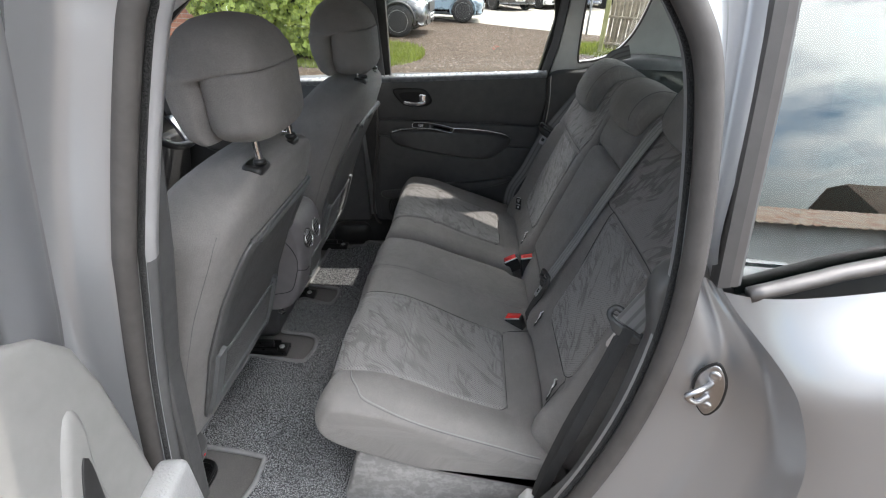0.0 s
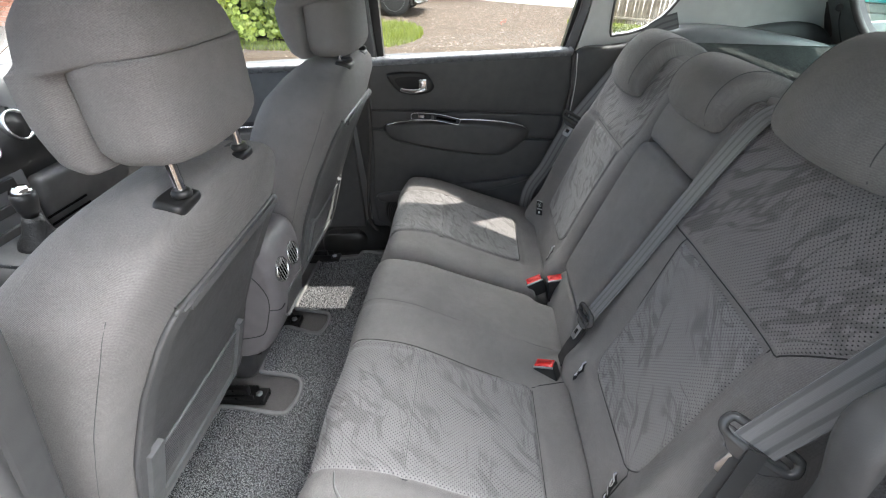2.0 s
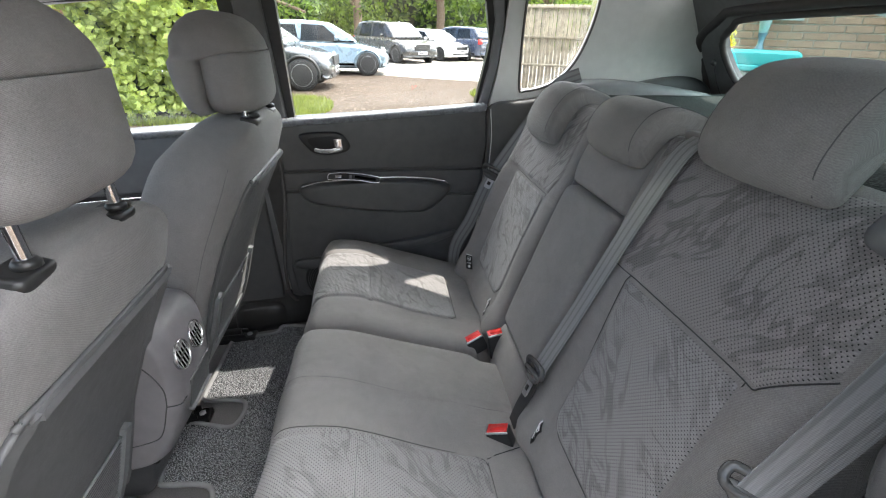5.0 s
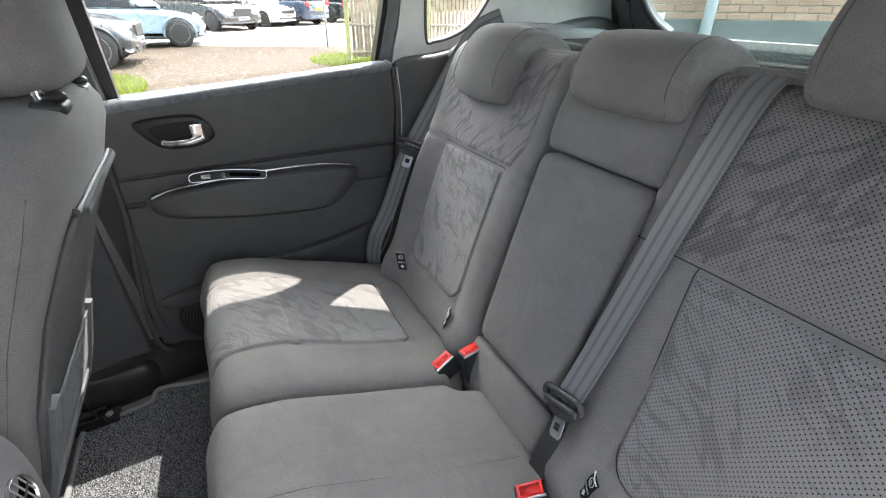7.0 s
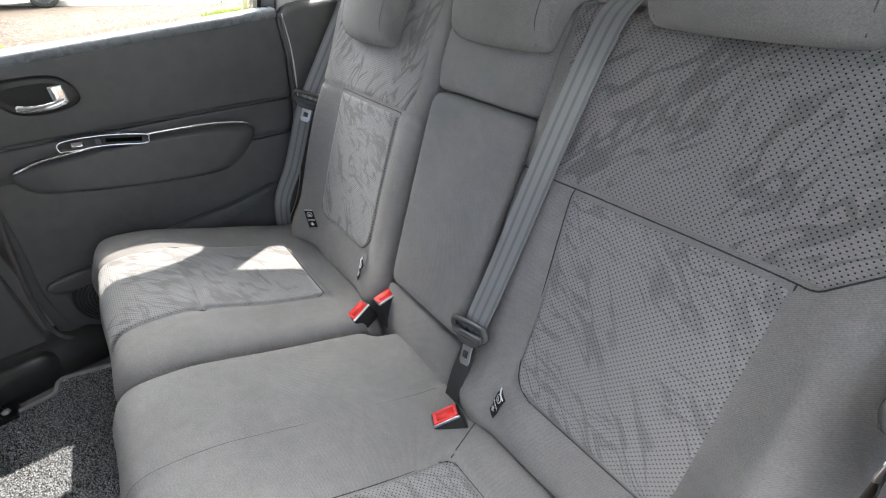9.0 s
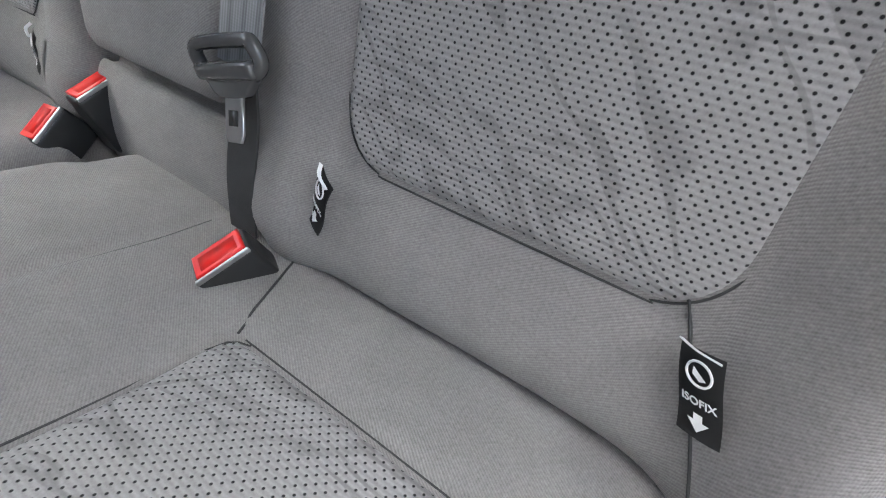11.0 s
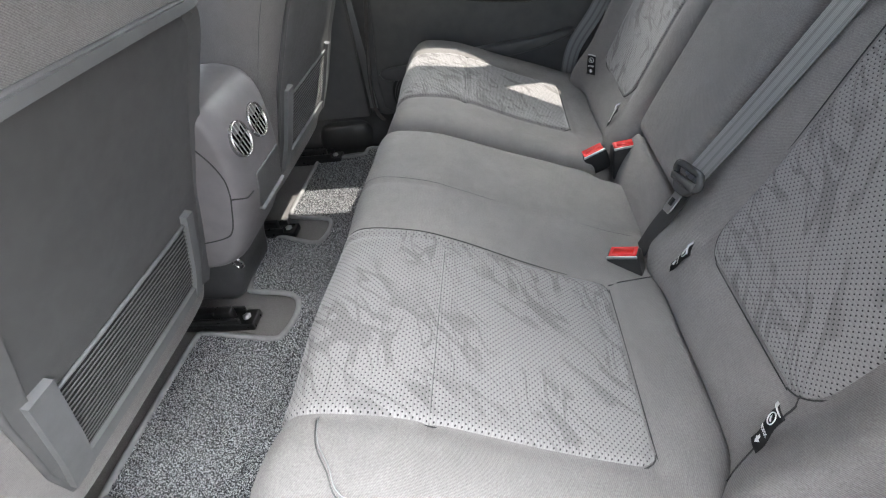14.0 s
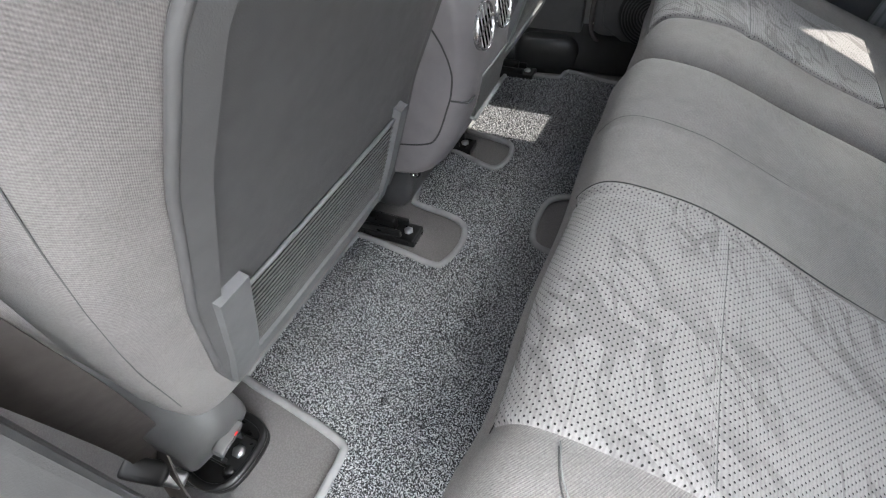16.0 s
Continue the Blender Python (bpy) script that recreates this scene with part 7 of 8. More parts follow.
# loose stones over the gravel by the car
rg = np.random.default_rng(11)
gv, gf = [], []
for _ in range(5000):
    x, y = rg.uniform(-3, 4.5), rg.uniform(4.2, 12)
    r = rg.uniform(0.008, 0.028) * (1.3 if rg.random() < 0.08 else 1)
    b = len(gv)
    a0 = rg.uniform(0, 6.28)
    for k in range(5):
        gv.append((x + r * math.cos(a0 + 1.257 * k) * rg.uniform(0.7, 1.2), y + r * math.sin(a0 + 1.257 * k) * rg.uniform(0.7, 1.2), -0.002))
    gv.append((x + rg.normal(0, r * 0.2), y + rg.normal(0, r * 0.2), r * 0.7))
    gf += [(b + k, b + (k + 1) % 5, b + 5) for k in range(5)]


def mat_stone():
    n = Nodes("loose_stone")
    g = n.tree.nodes.new("ShaderNodeNewGeometry")
    n.set(Base_Color=n.ramp(g.outputs["Random Per Island"], [(0.0, (0.07, 0.046, 0.033)), (0.5, (0.125, 0.094, 0.07)), (1.0, (0.19, 0.16, 0.13))]), Roughness=0.9)
    return n.mat


st = mesh("gravel_stones", gv, gf, mat_stone(), None, "loose brown and buff gravel stones", False, category="gravel", kind="stuff")
put(st, Matrix.Identity(4))


def leaves(name, count, place, size, mat, seed, label, category, kind="stuff", parent=None, shape="ivy"):
    """Many small leaves, each a folded lobed blade; place(rng) gives a point and a facing direction."""
    r = np.random.default_rng(seed)
    if shape == "ivy":
        base = np.array([(0, 0, 0), (0.36, 0.12, 0.05), (0.52, 0.46, 0.02), (0.26, 0.56, 0.08), (0, 1.0, -0.03), (-0.26, 0.56, 0.08), (-0.52, 0.46, 0.02), (-0.36, 0.12, 0.05)])
        fc = [(0, 1, 3), (1, 2, 3), (0, 3, 4), (0, 4, 5), (0, 5, 7), (5, 6, 7)]
    else:
        base = np.array([(0, 0, 0), (0.28, 0.45, 0.06), (0, 1.0, 0), (-0.28, 0.45, 0.06)])
        fc = [(0, 1, 2), (0, 2, 3)]
    vs, fs = [], []
    for i in range(count):
        p, nrm = place(r)
        nrm = np.asarray(nrm, float) + r.normal(0, 0.35, 3)
        nrm /= np.linalg.norm(nrm) + 1e-9
        t = np.cross(nrm, r.normal(0, 1, 3) + np.array([0, 0, -0.8]))
        t /= np.linalg.norm(t) + 1e-9
        b = np.cross(nrm, t)
        s = size * r.uniform(0.55, 1.25)
        q = p + s * (base[:, :1] * t + base[:, 1:2] * b + base[:, 2:] * nrm)
        o = i * len(base)
        vs.append(q)
        fs += [tuple(o + k for k in f) for f in fc]
    return mesh(name, np.vstack(vs), fs, mat, parent, label, False, category=category if parent is None else "", kind=kind if parent is None else "")


# vine-covered hedge
hedge = thing("hedge", (-2.95, 6.75, 0), "dense sunlit vine hedge with lobed green leaves", "hedge")
put(hedge, Matrix.Translation((-3.55, 7.25, 0)))


def hedge_face(r):
    k = r.random()
    z = r.uniform(0.05, 3.0)
    wob = 0.10 * math.sin(z * 5) + 0.08 * math.sin(z * 2.1)
    if k < 0.78:
        x = r.uniform(-1.25, 1.05)
        return np.array([x, -0.55 + 0.10 * math.sin(x * 4 + z * 3) + r.normal(0, 0.06), z]), (0, -1, 0.35)
    if k < 0.9:
        return np.array([1.0 + wob * 0.6 + r.normal(0, 0.06), r.uniform(-0.5, 0.5), z]), (1, -0.2, 0.3)
    return np.array([-1.2 + wob + r.normal(0, 0.06), r.uniform(-0.5, 0.5), z]), (-1, -0.2, 0.3)


def under(ob, parent):
    ob.parent = parent
    ob.matrix_parent_inverse = Matrix.Identity(4)
    return ob


under(leaves("foliage", 5200, hedge_face, 0.115, M["leaf"], 5, "", "", shape="ivy", parent=None, kind=""), hedge)
# Dark box in the hedge: stands in for shade between the leaves.
core = rbox("shade_core", (2.0, 0.72, 2.9), mat_plain("hedge_shade", (0.03, 0.045, 0.015), 0.95, vary=0.4, scale=10, bump=1.0, bscale=25, bdist=0.05), None, m=Matrix.Translation((-0.08, 0.1, 1.45)), r=0.12)
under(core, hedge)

# rough grass at the foot of the hedge and along the fence
def grass_patch(name, cx, cy, rx, ry, count, seed, label):
    def f(r):
        a, q = r.uniform(0, 6.28), math.sqrt(r.random())
        return np.array([cx + rx * q * math.cos(a), cy + ry * q * math.sin(a), -0.01]), (r.normal(0, 1), r.normal(0, 1), 0.1)
    r0 = np.random.default_rng(seed)
    vs, fs = [], []
    for i in range(count):
        a, q = r0.uniform(0, 6.28), math.sqrt(r0.random())
        x, y, h, d = cx + rx * q * math.cos(a), cy + ry * q * math.sin(a), r0.uniform(0.04, 0.12), r0.uniform(0, 6.28)
        w, ln = r0.uniform(0.004, 0.008), r0.uniform(0.0, 0.06)
        o = len(vs)
        vs += [(x - w * math.sin(d), y + w * math.cos(d), 0), (x + w * math.sin(d), y - w * math.cos(d), 0), (x + ln * math.cos(d), y + ln * math.sin(d), h)]
        fs.append((o, o + 1, o + 2))
    ob = mesh(name, vs, fs, M["grass"], None, label, False, category="grass", kind="stuff")
    return put(ob, Matrix.Identity(4))


grass_patch("grass", -1.95, 7.7, 0.80, 1.3, 5200, 21, "short sunlit grass by the hedge")
grass_patch("grass", -3.6, 6.3, 1.5, 0.25, 2600, 22, "rough grass along the hedge foot")
grass_patch("grass", 2.3, 9.4, 0.75, 0.9, 3600, 23, "rough grass at the fence foot")


def brick_wall(name, origin, along, length, height, mat, label, z0=0.0, bl=0.215, bh=0.065, joint=0.01, parts_max=260):
    """Stretcher-bond wall: every brick stands proud of recessed mortar."""
    wl_ = thing(name, (0, 0, 0), label, "wall", kind="structure")
    ang = math.atan2(along[1], along[0])
    put(wl_, Matrix.Translation((origin[0], origin[1], z0)) @ Matrix.Rotation(ang, 4, "Z"))
    core = rbox("mortar_core", (length, 0.10, height), M["mortar"], None, m=Matrix.Translation((length / 2, 0.056, height / 2)), r=0, smooth=False)
    under(core, wl_)
    bm = bmesh.new()
    bmesh.ops.create_cube(bm, size=1.0)
    for v in bm.verts:
        v.co = Vector((v.co.x * bl, v.co.y * 0.02, v.co.z * bh))
    bmesh.ops.bevel(bm, geom=[e for e in bm.edges if e.calc_length() > 0.05], offset=0.004, segments=1, affect="EDGES")
    me = bpy.data.meshes.new("brick")
    bm.to_mesh(me)
    bm.free()
    me.materials.append(mat)
    rows, cols = int(height / (bh + joint)), int(length / (bl + joint)) + 1
    todo = [(r, c) for r in range(rows) for c in range(cols)]
    r0 = np.random.default_rng(3)
    rest_v, rest_f = [], []
    src_v = [v.co.copy() for v in me.vertices]
    src_f = [tuple(p.vertices) for p in me.polygons]
    for k, (r, c) in enumerate(todo):
        x = (c + (0.5 if r % 2 else 0.0)) * (bl + joint)
        if x > length - bl * 0.4:
            continue
        at = Vector((x, 0.003 + r0.normal(0, 0.0012), (r + 0.5) * (bh + joint)))
        o = len(rest_v)
        rest_v += [v + at for v in src_v]
        rest_f += [tuple(o + i for i in f) for f in src_f]
    ob = mesh("bricks", rest_v, rest_f, mat, None, "", False, kind="stuff")
    under(ob, wl_)
    return wl_


brick_wall("wall_brick_far", (-9.7, 7.4), (1, 0), 5.4, 3.0, M["brick"], "red brick house wall beside the hedge")
brick_wall("wall_brick_rear", (2.85, 5.03), (0.78, -0.62), 7.6, 3.0, M["brick_pale"], "buff brick house wall behind the car")

# ---------------------------------------------------------------- fence, sign, lantern, bench
fn = thing("fence", (2.05, 9.1, 0), "weathered wooden lattice fence with mossy posts", "fence")
put(fn, Matrix.Translation((2.22, 9.0, -0.08)) @ Matrix.Rotation(math.atan2(-0.55, 1), 4, "Z"))
for k in range(4):
    under(rbox("post", (0.08, 0.08, 2.0), M["post"], None, m=Matrix.Translation((k * 1.5, 0, 1.0)), r=0.012), fn)
for k in range(62):
    under(rbox("board", (0.060, 0.02, 1.62), M["fence"], None, m=Matrix.Translation((0.10 + k * 0.072, 0.05, 1.0)) @ pose(0, 0, 0, 0, rg.normal(0, 0.4), 0), r=0.003, seg=1), fn)
for z in (0.28, 0.75, 1.25, 1.76):
    under(rbox("rail", (4.5, 0.035, 0.045), M["fence"], None, m=Matrix.Translation((2.25, 0.02, z)), r=0.004, seg=1), fn)
for k in range(31):
    under(rbox("lath", (0.014, 0.012, 1.5), M["fence"], None, m=Matrix.Translation((0.08 + k * 0.144, -0.005, 1.0)), r=0.002, seg=1), fn)

sign = thing("sign_post", (2.15, 10.6, 0), "white notice board on a grey steel pole", "sign")
put(sign, Matrix.Translation((2.55, 12.08, 0)))
under(lathe("pole", [(0.028, 0), (0.028, 1.95), (0.0, 1.96)], mat_plain("galvanised_pole", (0.42, 0.45, 0.48), 0.5, metal=0.4, bump=0.2), None, n=14), sign)
bd = under(rbox("board", (0.34, 0.012, 0.5), mat_plain("notice_white", (0.72, 0.70, 0.62), 0.5, bump=0), None, m=Matrix.Translation((0, -0.035, 1.60)), r=0.006), sign)
for i, w in enumerate((0.16, 0.24, 0.22, 0.20, 0.14)):
    bar = rbox("text_bar", (w, 0.003, 0.022), mat_plain("notice_print", (0.10, 0.09, 0.06), 0.6, bump=0) if i == 0 else bpy.data.materials["notice_print"], None, m=Matrix.Translation((0, -0.042, 1.74 - i * 0.062)), r=0)
    bar.parent = bd

WALL_TURN = Matrix.Rotation(math.atan2(-0.62, 0.78), 4, "Z")
ledge = thing("wall_plinth", (4.5, 3.5, 0), "grey plastered plinth along the brick wall", "wall plinth")
put(ledge, Matrix.Translation((2.85, 5.03, 0)) @ WALL_TURN)
under(rbox("plaster_band", (7.6, 0.07, 0.98), mat_plain("grey_plaster", (0.15, 0.157, 0.152), 0.9, vary=0.12, scale=3, bump=0.5, bscale=120, bdist=0.002), None, m=Matrix.Translation((3.8, -0.045, 0.49)), r=0.006), ledge)
bench = thing("storage_bin", (3.35, 3.84, 0), "slatted grey-green bin with a teal lid", "bin")
put(bench, Matrix.Translation((3.35, 3.84, 0)) @ WALL_TURN)
under(rbox("lid", (0.88, 0.58, 0.135), M["teal"], None, "teal lid", m=Matrix.Translation((0, 0, 1.11)), r=0.035, seg=4), bench)
under(rbox("lid_rim", (0.91, 0.61, 0.056), M["teal"], None, m=Matrix.Translation((0, 0, 1.025)), r=0.016), bench)
m_slat = mat_plain("grey_green_slat", (0.40, 0.43, 0.36), 0.7)
for i in range(13):
    under(rbox("slat", (0.83 + 0.006 * (i % 2), 0.53, 0.070), m_slat, None, m=Matrix.Translation((0, 0, 0.037 + i * 0.0765)), r=0.010), bench)
lan = thing("garden_lantern", (3.68, 4.13, 0), "blue-grey metal lantern on a post by the wall", "lantern")
put(lan, Matrix.Translation((3.66, 4.10, 0)))
m_lan = mat_plain("blue_grey_iron", (0.16, 0.24, 0.30), 0.5, bump=0.2)
under(lathe("post", [(0.07, 0), (0.045, 0.09), (0.038, 1.09), (0.075, 1.16), (0.032, 1.20), (0.026, 1.27), (0.045, 1.33), (0.048, 1.336)], m_lan, None, n=14), lan)
under(lathe("lantern_glass", [(0.052, 1.336), (0.085, 1.51), (0.085, 1.515)], mat_plain("frosted_lantern_glass", (0.6, 0.65, 0.66), 0.2, bump=0), None, n=4), lan)
under(lathe("cap", [(0.112, 1.51), (0.10, 1.53), (0.048, 1.572), (0.02, 1.59), (0.0, 1.62)], m_lan, None, n=4), lan)
notice = thing("wall_notice", (3.88, 4.15, 1.67), "white printed notice sheet on the brick wall", "notice")
put(notice, Matrix.Translation((3.87, 4.195, 1.67)) @ WALL_TURN)
sheet = under(rbox("sheet", (0.45, 0.03, 0.42), mat_plain("notice_sheet", (0.66, 0.67, 0.65), 0.5, bump=0), None, m=Matrix.Identity(4), r=0.003), notice)
for i, w in enumerate((0.16, 0.22, 0.19, 0.14)):
    bar = rbox("text_bar", (w, 0.003, 0.014), bpy.data.materials["notice_print"], None, m=Matrix.Translation((0.05, -0.016, 0.08 - i * 0.072)), r=0)
    bar.parent = sheet
bush = thing("flowering_bush", (3.2, 4.27, 0), "yellow flowering bush by the brick wall", "bush")
put(bush, Matrix.Translation((3.2, 4.27, 0)))


def ball(r, rad, c):
    d = r.normal(0, 1, 3)
    d /= np.linalg.norm(d)
    return np.asarray(c) + d * rad * r.uniform(0.75, 1.05), d


under(leaves("blooms", 900, lambda r: ball(r, 0.24, (0, 0, 1.23)), 0.05, M["yellow"], 31, "", "", shape="oval"), bush)
under(leaves("foliage", 900, lambda r: ball(r, 0.27, (0, 0, 0.95)), 0.07, M["leaf"], 32, "", "", shape="oval"), bush)
under(lathe("stem", [(0.03, 0), (0.02, 1.0)], M["bark"], None, n=8), bush)
pipe = thing("drain_pipe", (4.72, 3.40, 0), "white plastic drain pipe with a slanting branch", "pipe")
put(pipe, Matrix.Translation((4.70, 3.37, 0)))
m_pipe = mat_plain("white_pipe", (0.7, 0.72, 0.74), 0.4, bump=0)
under(lathe("tube", [(0.062, 0), (0.062, 3.0)], m_pipe, None, n=16), pipe)
under(sweep("branch", [(0.0, 0.0, 1.45), (-0.48, 0.384, 1.61), (-1.12, 0.90, 1.86)], 0.034, m_pipe, None, sides=12, n=12), pipe)


# ---------------------------------------------------------------- parked vehicles
def parked_car(label, paint, m, length=4.2, width=1.78, height=1.50, suv=0.0, plate="white", name="parked_car"):
    """A parked car: body, glasshouse with panes, four wheels, lamps and plates. Front towards +x."""
    car = thing(name, (0, 0, 0), label, "car", "parked cars")
    put(car, m)
    L, W, H = length, width / 2, height
    lo = 0.20 + 0.06 * suv
    belt = 0.92 + 0.12 * suv
    lower = Loop([(-L / 2 + 0.02, 0.45), (-L / 2, 0.70), (-L / 2 + 0.05, belt - 0.04), (-L / 2 + 0.35, belt + 0.04), (0.0, belt + 0.01), (L * 0.22, belt - 0.02), (L * 0.36, belt - 0.10), (L * 0.46, belt - 0.22), (L / 2, 0.58), (L / 2 - 0.02, 0.36), (L / 2 - 0.2, lo),
                  (0, lo), (-L / 2 + 0.2, lo)], 0.05)
    flare = lambda v: np.stack([v[:, 0] - 0.10 * np.abs(v[:, 1] / W) ** 3 * np.sign(v[:, 0]) * (np.abs(v[:, 0]) > L * 0.40), v[:, 1] * (1 - 0.08 * np.clip((v[:, 2] - 0.6) / 0.4, 0, 1)), v[:, 2]], 1)
    under(loft("body", lower, columns(-W, W, 0.14, 0.15, 7), paint, None, warp=flare), car)
    roof = Loop([(-L / 2 + 0.18, belt), (-L / 2 + 0.32, H - 0.22), (-L / 2 + 0.62, H - 0.05), (-L * 0.15, H), (L * 0.02, H - 0.03), (L * 0.12, H - 0.13), (L * 0.27, belt - 0.02), (0, belt - 0.06)], 0.05)
    nar = lambda v: np.stack([v[:, 0], v[:, 1] * (1 - 0.20 * np.clip((v[:, 2] - belt) / (H - belt), 0, 1)), v[:, 2]], 1)
    under(loft("glasshouse", roof, columns(-W + 0.10, W - 0.10, 0.10, 0.15, 6), paint, None, warp=nar), car)
    for sg in (-1, 1):
        for a, b in (((-0.36, -0.335, -0.14, -0.13), 1), ((-0.115, -0.115, 0.045, 0.165), 1)):
            x0, x1, x2, x3 = [k * L for k in a]
            zt, zb = H - 0.11, belt + 0.03
            def side(x, z):
                y = (W - 0.10) * (1 - 0.20 * (z - belt) / (H - belt)) + 0.004
                return Vector((x, sg * y, z))
            bm = bmesh.new()
            bm.faces.new([bm.verts.new(v) for v in (side(x0, zb), side(x1 + 0.05, zt), side(x2 - 0.02 if a[0] < -0.2 else x2, zt - 0.02), side(x3, zb))])
            bmesh.ops.solidify(bm, geom=bm.faces[:], thickness=0.006)
            under(part("side_window", bm, M["car_glass"], None, "dark side glass", False), car)
        for wx in (-L * 0.30, L * 0.345):
            rad = 0.33 + 0.04 * suv
            mw = Matrix.Translation((wx, sg * (W - 0.075), rad)) @ pose(0, 0, 0, -90 * sg, 0, 0)
            wheel = under(lathe("wheel", [(rad * 0.66, -0.11), (rad, -0.10), (rad * 1.0, 0.07), (rad * 0.93, 0.10), (rad * 0.68, 0.105)], M["tyre"], None, "black tyre", m=mw, n=30), car)
            rim = lathe("rim", [(rad * 0.68, 0.06), (rad * 0.69, 0.106), (rad * 0.62, 0.10), (rad * 0.60, 0.05), (rad * 0.1, 0.05)], M["alloy"], None, "alloy rim", m=mw, n=30)
            rim.parent = wheel
            for k in range(5):
                an = 1.2566 * k
                sp_ = rbox("spoke", (rad * 0.55, 0.05, 0.03), M["alloy"], None, m=mw @ Matrix.Rotation(an, 4, "Z") @ Matrix.Translation((rad * 0.34, 0, 0.075)), r=0.008, seg=1)
                sp_.parent = wheel
            arch = sweep("wheel_arch", [Vector((wx + (rad + 0.05) * math.cos(t), sg * (W - 0.01), rad + (rad + 0.05) * math.sin(t))) for t in np.linspace(-0.3, math.pi + 0.3, 10)], 0.035, M["plastic_black"] if suv else paint, None, sides=8, n=24)
            under(arch, car)
        hl = under(pillow("headlamp", [(-0.16, -0.05), (0.12, -0.07), (0.17, 0.0), (0.10, 0.07), (-0.12, 0.06)], 0.03, M["lamp_clear"], None, "clear headlamp", axes=frame_axes((L / 2 - 0.14, sg * (W - 0.30), 0.68 + 0.10 * suv), (-0.25 * 1, sg * 1, 0), (0, 0, 1)) if sg > 0 else frame_axes((L / 2 - 0.14, sg * (W - 0.30), 0.68 + 0.10 * suv), (0.25, 1, 0), (0, 0, 1)), base=0.02, n=30), car)
        under(rbox("tail_lamp", (0.08, 0.26, 0.22), M["lamp_red"], None, "red tail lamp", m=Matrix.Translation((-L / 2 + 0.06, sg * (W - 0.22), 0.84 + 0.1 * suv)), r=0.03), car)
        under(rbox("mirror", (0.10, 0.17, 0.12), paint, None, m=Matrix.Translation((L * 0.13, sg * (W + 0.05), belt + 0.10)), r=0.035), car)
    # windscreen, back window, grille, plates
    for a, b, nm in (((L * 0.265, belt + 0.02), (L * 0.115, H - 0.12), "front_glass"), ((-L / 2 + 0.175, belt + 0.06), (-L / 2 + 0.325, H - 0.22), "back_glass")):
        s = 1 if a[0] > 0 else -1
        w0, w1 = (W - 0.20), (W - 0.10) * 0.80 - 0.08
        bm = bmesh.new()
        bm.faces.new([bm.verts.new(v) for v in ((a[0] + s * 0.02, -w0, a[1]), (a[0] + s * 0.02, w0, a[1]), (b[0] + s * 0.03, w1, b[1]), (b[0] + s * 0.03, -w1, b[1]))])
        bmesh.ops.solidify(bm, geom=bm.faces[:], thickness=0.006)
        under(part(nm, bm, M["car_glass"], None, "dark glass", False), car)
    under(rbox("grille", (0.05, 0.80, 0.16 + 0.1 * suv), M["plastic_black"], None, "black grille", m=Matrix.Translation((L / 2 - 0.01, 0, 0.60 + 0.1 * suv)), r=0.02), car)
    under(rbox("lower_intake", (0.05, 1.2, 0.10), M["plastic_black"], None, m=Matrix.Translation((L / 2 - 0.04, 0, 0.34)), r=0.02), car)
    for sx, mt in ((1, M["plate_white"]), (-1, M["plate_yellow"])):
        pl = under(rbox("number_plate", (0.012, 0.50, 0.11), mt, None, m=Matrix.Translation((sx * (L / 2 + 0.02), 0, 0.46 if sx > 0 else 0.70)), r=0.003), car)
        bar = rbox("text_bar", (0.004, 0.40, 0.05), M["plastic_black"], None, m=Matrix.Translation((sx * (L / 2 + 0.028), 0, 0.46 if sx > 0 else 0.70)), r=0)
        bar.parent = pl
    return car


def car_paint(name, col, metal=0.4):
    return mat_plain(name, col, 0.28, metal=metal, vary=0.02, scale=2, bump=0, coat=1.0)


def at(x, y, deg, size=1.0):
    return Matrix.Translation((x, y, 0)) @ Matrix.Rotation(radians(deg), 4, "Z") @ Matrix.Scale(size, 4)


parked_car("pale blue metallic hatchback parked on gravel", car_paint("pale_blue_paint", (0.17, 0.235, 0.285), 0.4), at(-2.02, 14.15, 2, 0.92), 4.2, 1.78, 1.50)
parked_car("dark grey car parked beside the hedge", car_paint("dark_grey_paint", (0.05, 0.055, 0.06)), at(-3.22, 10.75, -4, 0.9), 4.3, 1.80, 1.6, 0.6)
parked_car("large black off-roader parked on the drive", car_paint("black_paint", grey(0.012), 0.1), at(0.22, 19.70, -58, 0.82), 4.8, 1.95, 1.75, 1.0)
parked_car("white hatchback parked on the drive", car_paint("white_paint", grey(0.70), 0.0), at(1.85, 20.95, -50, 0.82), 4.3, 1.80, 1.45)
parked_car("dark blue estate seen from behind", car_paint("navy_paint", (0.02, 0.03, 0.06), 0.2), at(3.10, 21.4, 128, 0.82), 4.4, 1.85, 1.60, 0.8)


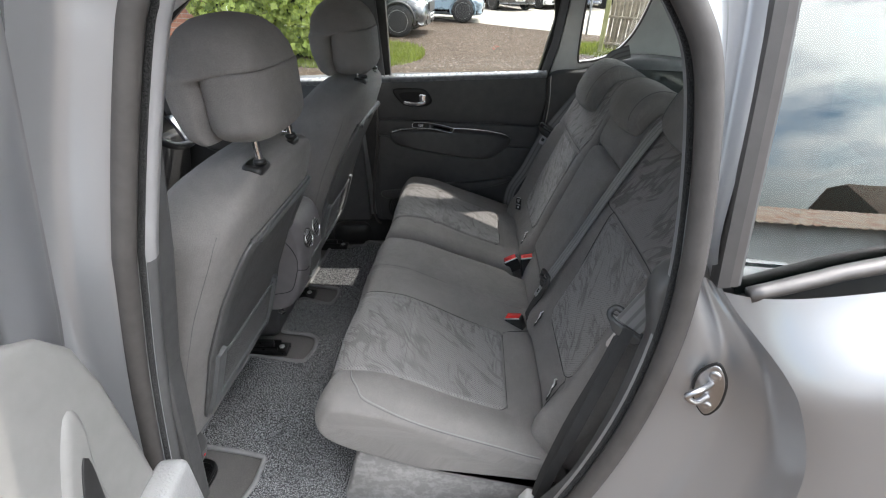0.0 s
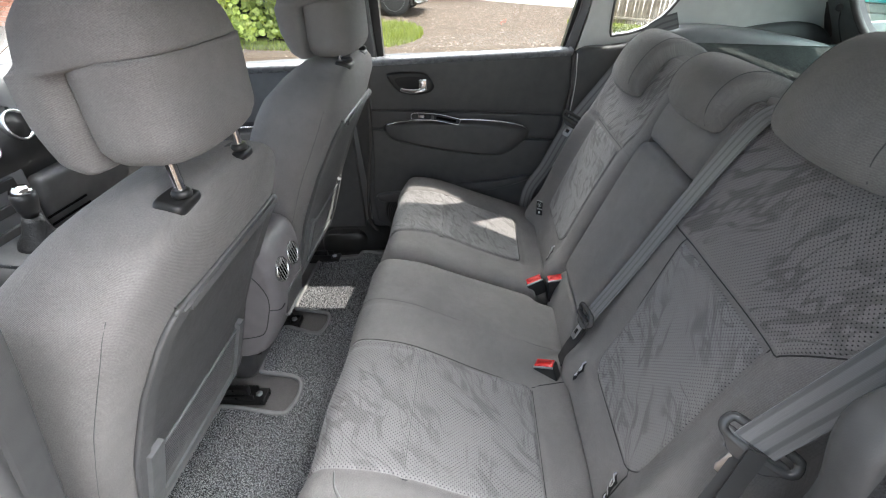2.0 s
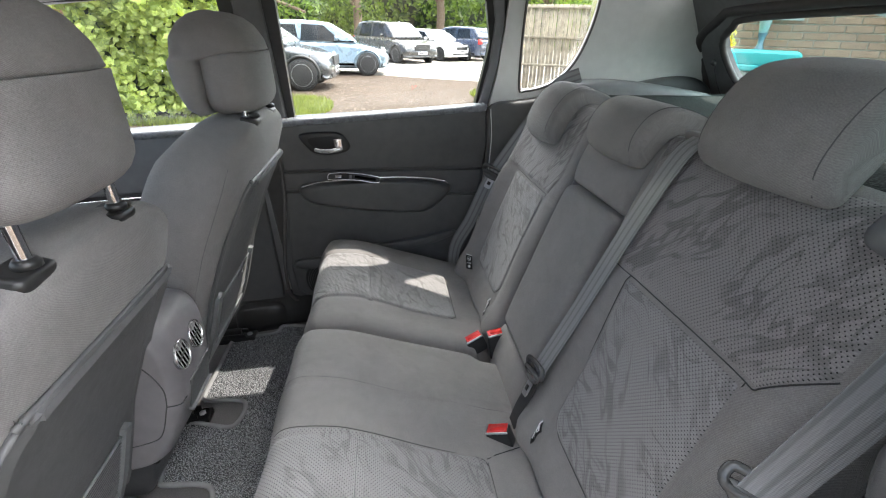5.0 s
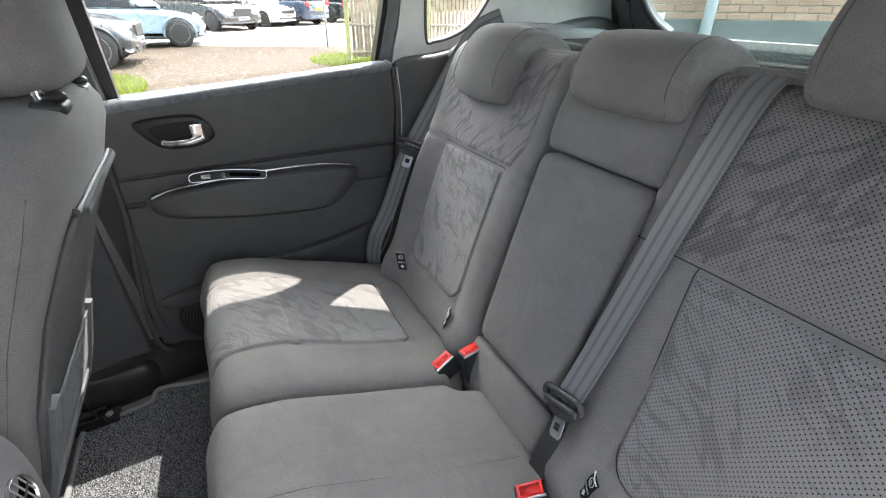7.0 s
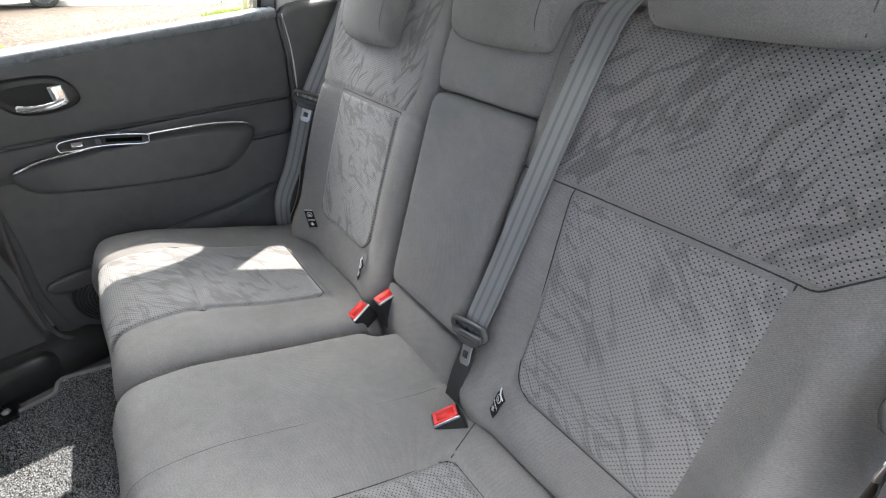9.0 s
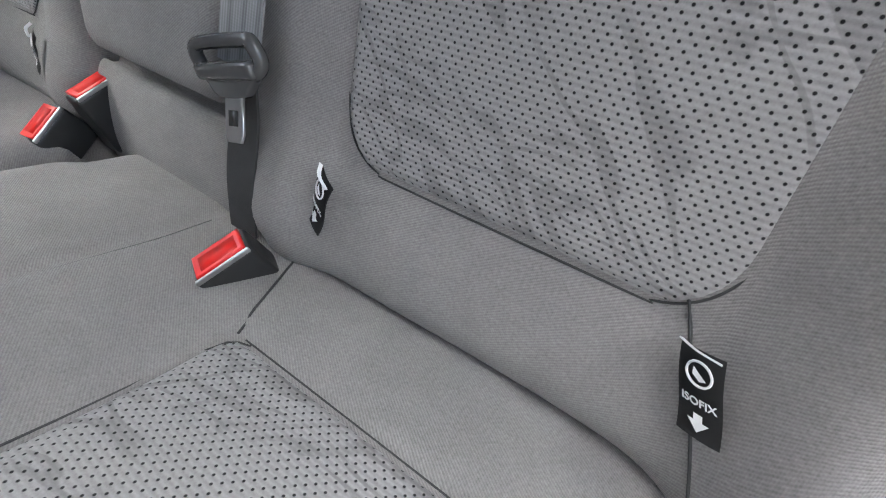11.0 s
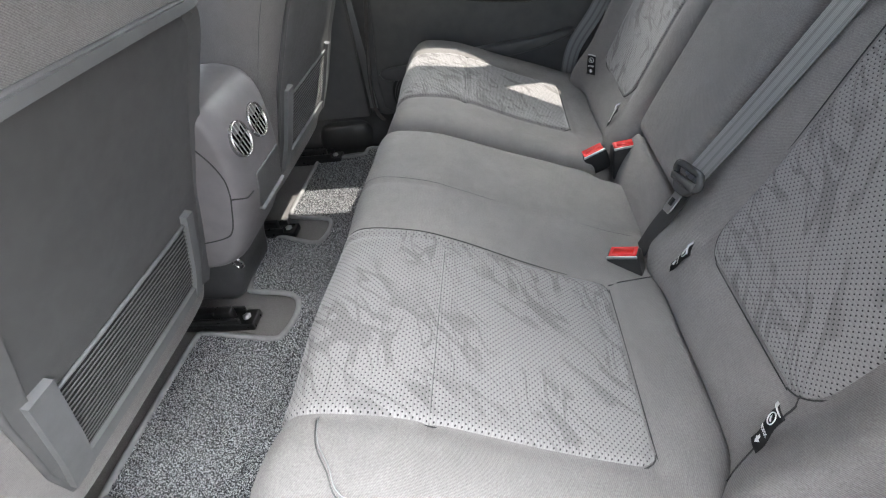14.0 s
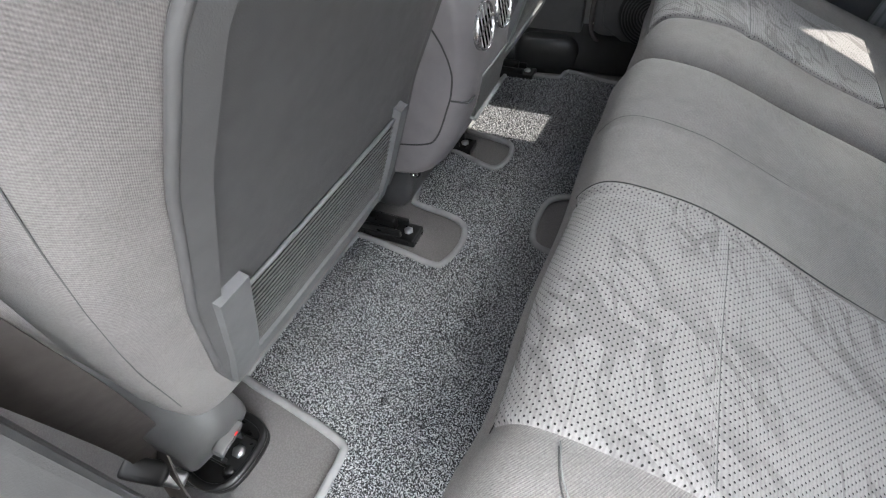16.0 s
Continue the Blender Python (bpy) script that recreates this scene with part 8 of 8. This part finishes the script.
# ---------------------------------------------------------------- trees behind the yard
def tree(x, y, h, crown, seed, label):
    t = thing("tree", (0, 0, 0), label, "tree", "trees behind the yard")
    put(t, Matrix.Translation((x, y, 0)))
    r = np.random.default_rng(seed)
    under(sweep("trunk", [(0, 0, 0), (0.1, 0.05, h * 0.25), (-0.05, 0.1, h * 0.5), (0.1, 0, h * 0.7)], 0.22, M["bark"], None, sides=10, n=16), t)
    cl = [(r.normal(0, crown * 0.55), r.normal(0, crown * 0.4), h * r.uniform(0.18, 0.95), crown * r.uniform(0.28, 0.5)) for _ in range(18)]
    for k in range(5):
        c = cl[k]
        under(sweep("limb", [(0, 0, h * 0.3), (c[0] * 0.5, c[1] * 0.5, (h * 0.3 + c[2]) / 2 + 0.2), (c[0], c[1], c[2])], 0.07, M["bark"], None, sides=6, n=10), t)

    def spot(q):
        c = cl[int(q.integers(len(cl)))]
        d = q.normal(0, 1, 3)
        d /= np.linalg.norm(d)
        return np.array(c[:3]) + d * c[3] * q.uniform(0.6, 1.1) * np.array([1, 1, 0.75]), d + np.array([0, 0, 0.4])
    under(leaves("crown", 3400, spot, 0.24, M["tree_leaf"], seed + 1, "", "", shape="oval"), t)
    return t


for i, (x, y, h, c) in enumerate(((-6.5, 25, 7.5, 3.0), (-1.5, 27, 7, 3.0), (3.0, 28, 7.5, 3.0), (8.5, 26, 7, 2.8), (9.5, 17, 6, 2.4))):
    tree(x, y, h, c, 50 + i, "broad leafy tree at the edge of the yard")
def wood(r):
    x = r.uniform(-22, 18)
    z = r.uniform(0.1, 4.5)
    return np.array([x, 30 + 1.2 * math.sin(x * 0.9) + r.normal(0, 0.5), z + 0.5 * math.sin(x * 1.7)]), (0, -1, 0.5)


put(leaves("far_wood", 7000, wood, 0.42, M["tree_leaf"], 71, "dark green wood behind the parked cars", "trees", shape="oval"), Matrix.Identity(4))
# Dark slab added behind the leaves for the wood's unlit depth.
bd = rbox("backdrop", (44, 0.5, 4.2), mat_plain("wood_shade", (0.02, 0.03, 0.012), 0.95, vary=0.5, scale=1.2, bump=0), None, "dark slab standing in for shade in the far wood", m=Matrix.Translation((-2, 31.8, 2.1)), r=0, category="backdrop", kind="structure")
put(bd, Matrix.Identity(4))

# ---------------------------------------------------------------- across the yard, mirrored in the quarter glass
gar = thing("garage", (9, -15, 0), "low white garage with a rusty corrugated roof", "garage")
put(gar, Matrix.Translation((10, -14, 0)))
under(rbox("wall", (16, 4, 2.7), mat_plain("white_plaster", (0.55, 0.56, 0.56), 0.9, vary=0.1, scale=1.5), None, "white plastered wall", m=Matrix.Translation((0, -2, 1.35)), r=0.02), gar)
bm = bmesh.new()
rows = []
for j, (y, z) in enumerate(((0.35, 2.66), (-4.3, 3.75))):
    rows.append([bm.verts.new((-8.2 + i * 0.05, y, z + 0.03 * math.sin(i * 1.05))) for i in range(330)])
for i in range(329):
    bm.faces.new((rows[0][i], rows[0][i + 1], rows[1][i + 1], rows[1][i]))


def mat_rust():
    n = Nodes("rusty_sheet")
    v = n.coords(scale=(1.2, 0.4, 0.4))
    n.set(Base_Color=n.ramp(n.noise(v, 3.0, 6, 0.7), [(0.35, (0.50, 0.45, 0.40)), (0.55, (0.45, 0.32, 0.24)), (0.7, (0.32, 0.14, 0.07))]), Roughness=0.8)
    return n.mat


under(part("corrugated_roof", bm, mat_rust(), None, "rusty corrugated sheet roof", True), gar)
house = thing("house", (18, -22, 0), "far house with a brown tiled roof", "house")
put(house, Matrix.Translation((21.6, -23, 0)))
under(rbox("wall", (11, 7, 3.0), M["brick"], None, m=Matrix.Translation((0, 0, 1.5)), r=0.02), house)
under(rbox("roof", (11.6, 8, 2.6), mat_plain("brown_tiles", (0.10, 0.065, 0.045), 0.85, vary=0.3, scale=6, bump=1.0, bscale=12, bdist=0.05), None, "brown tiled roof", m=Matrix.Translation((0, 0, 4.3)), r=0.05, taper=(0.98, 0.15)), house)
parked_car("dark hatchback parked beyond the estate car", bpy.data.materials["black_paint"], at(4.9, 22.6, 128, 0.82), 4.2, 1.78, 1.5)
parked_car("white hatchback parked by the garage", bpy.data.materials["white_paint"], at(4.6, -9.2, 75), 4.1, 1.75, 1.5)
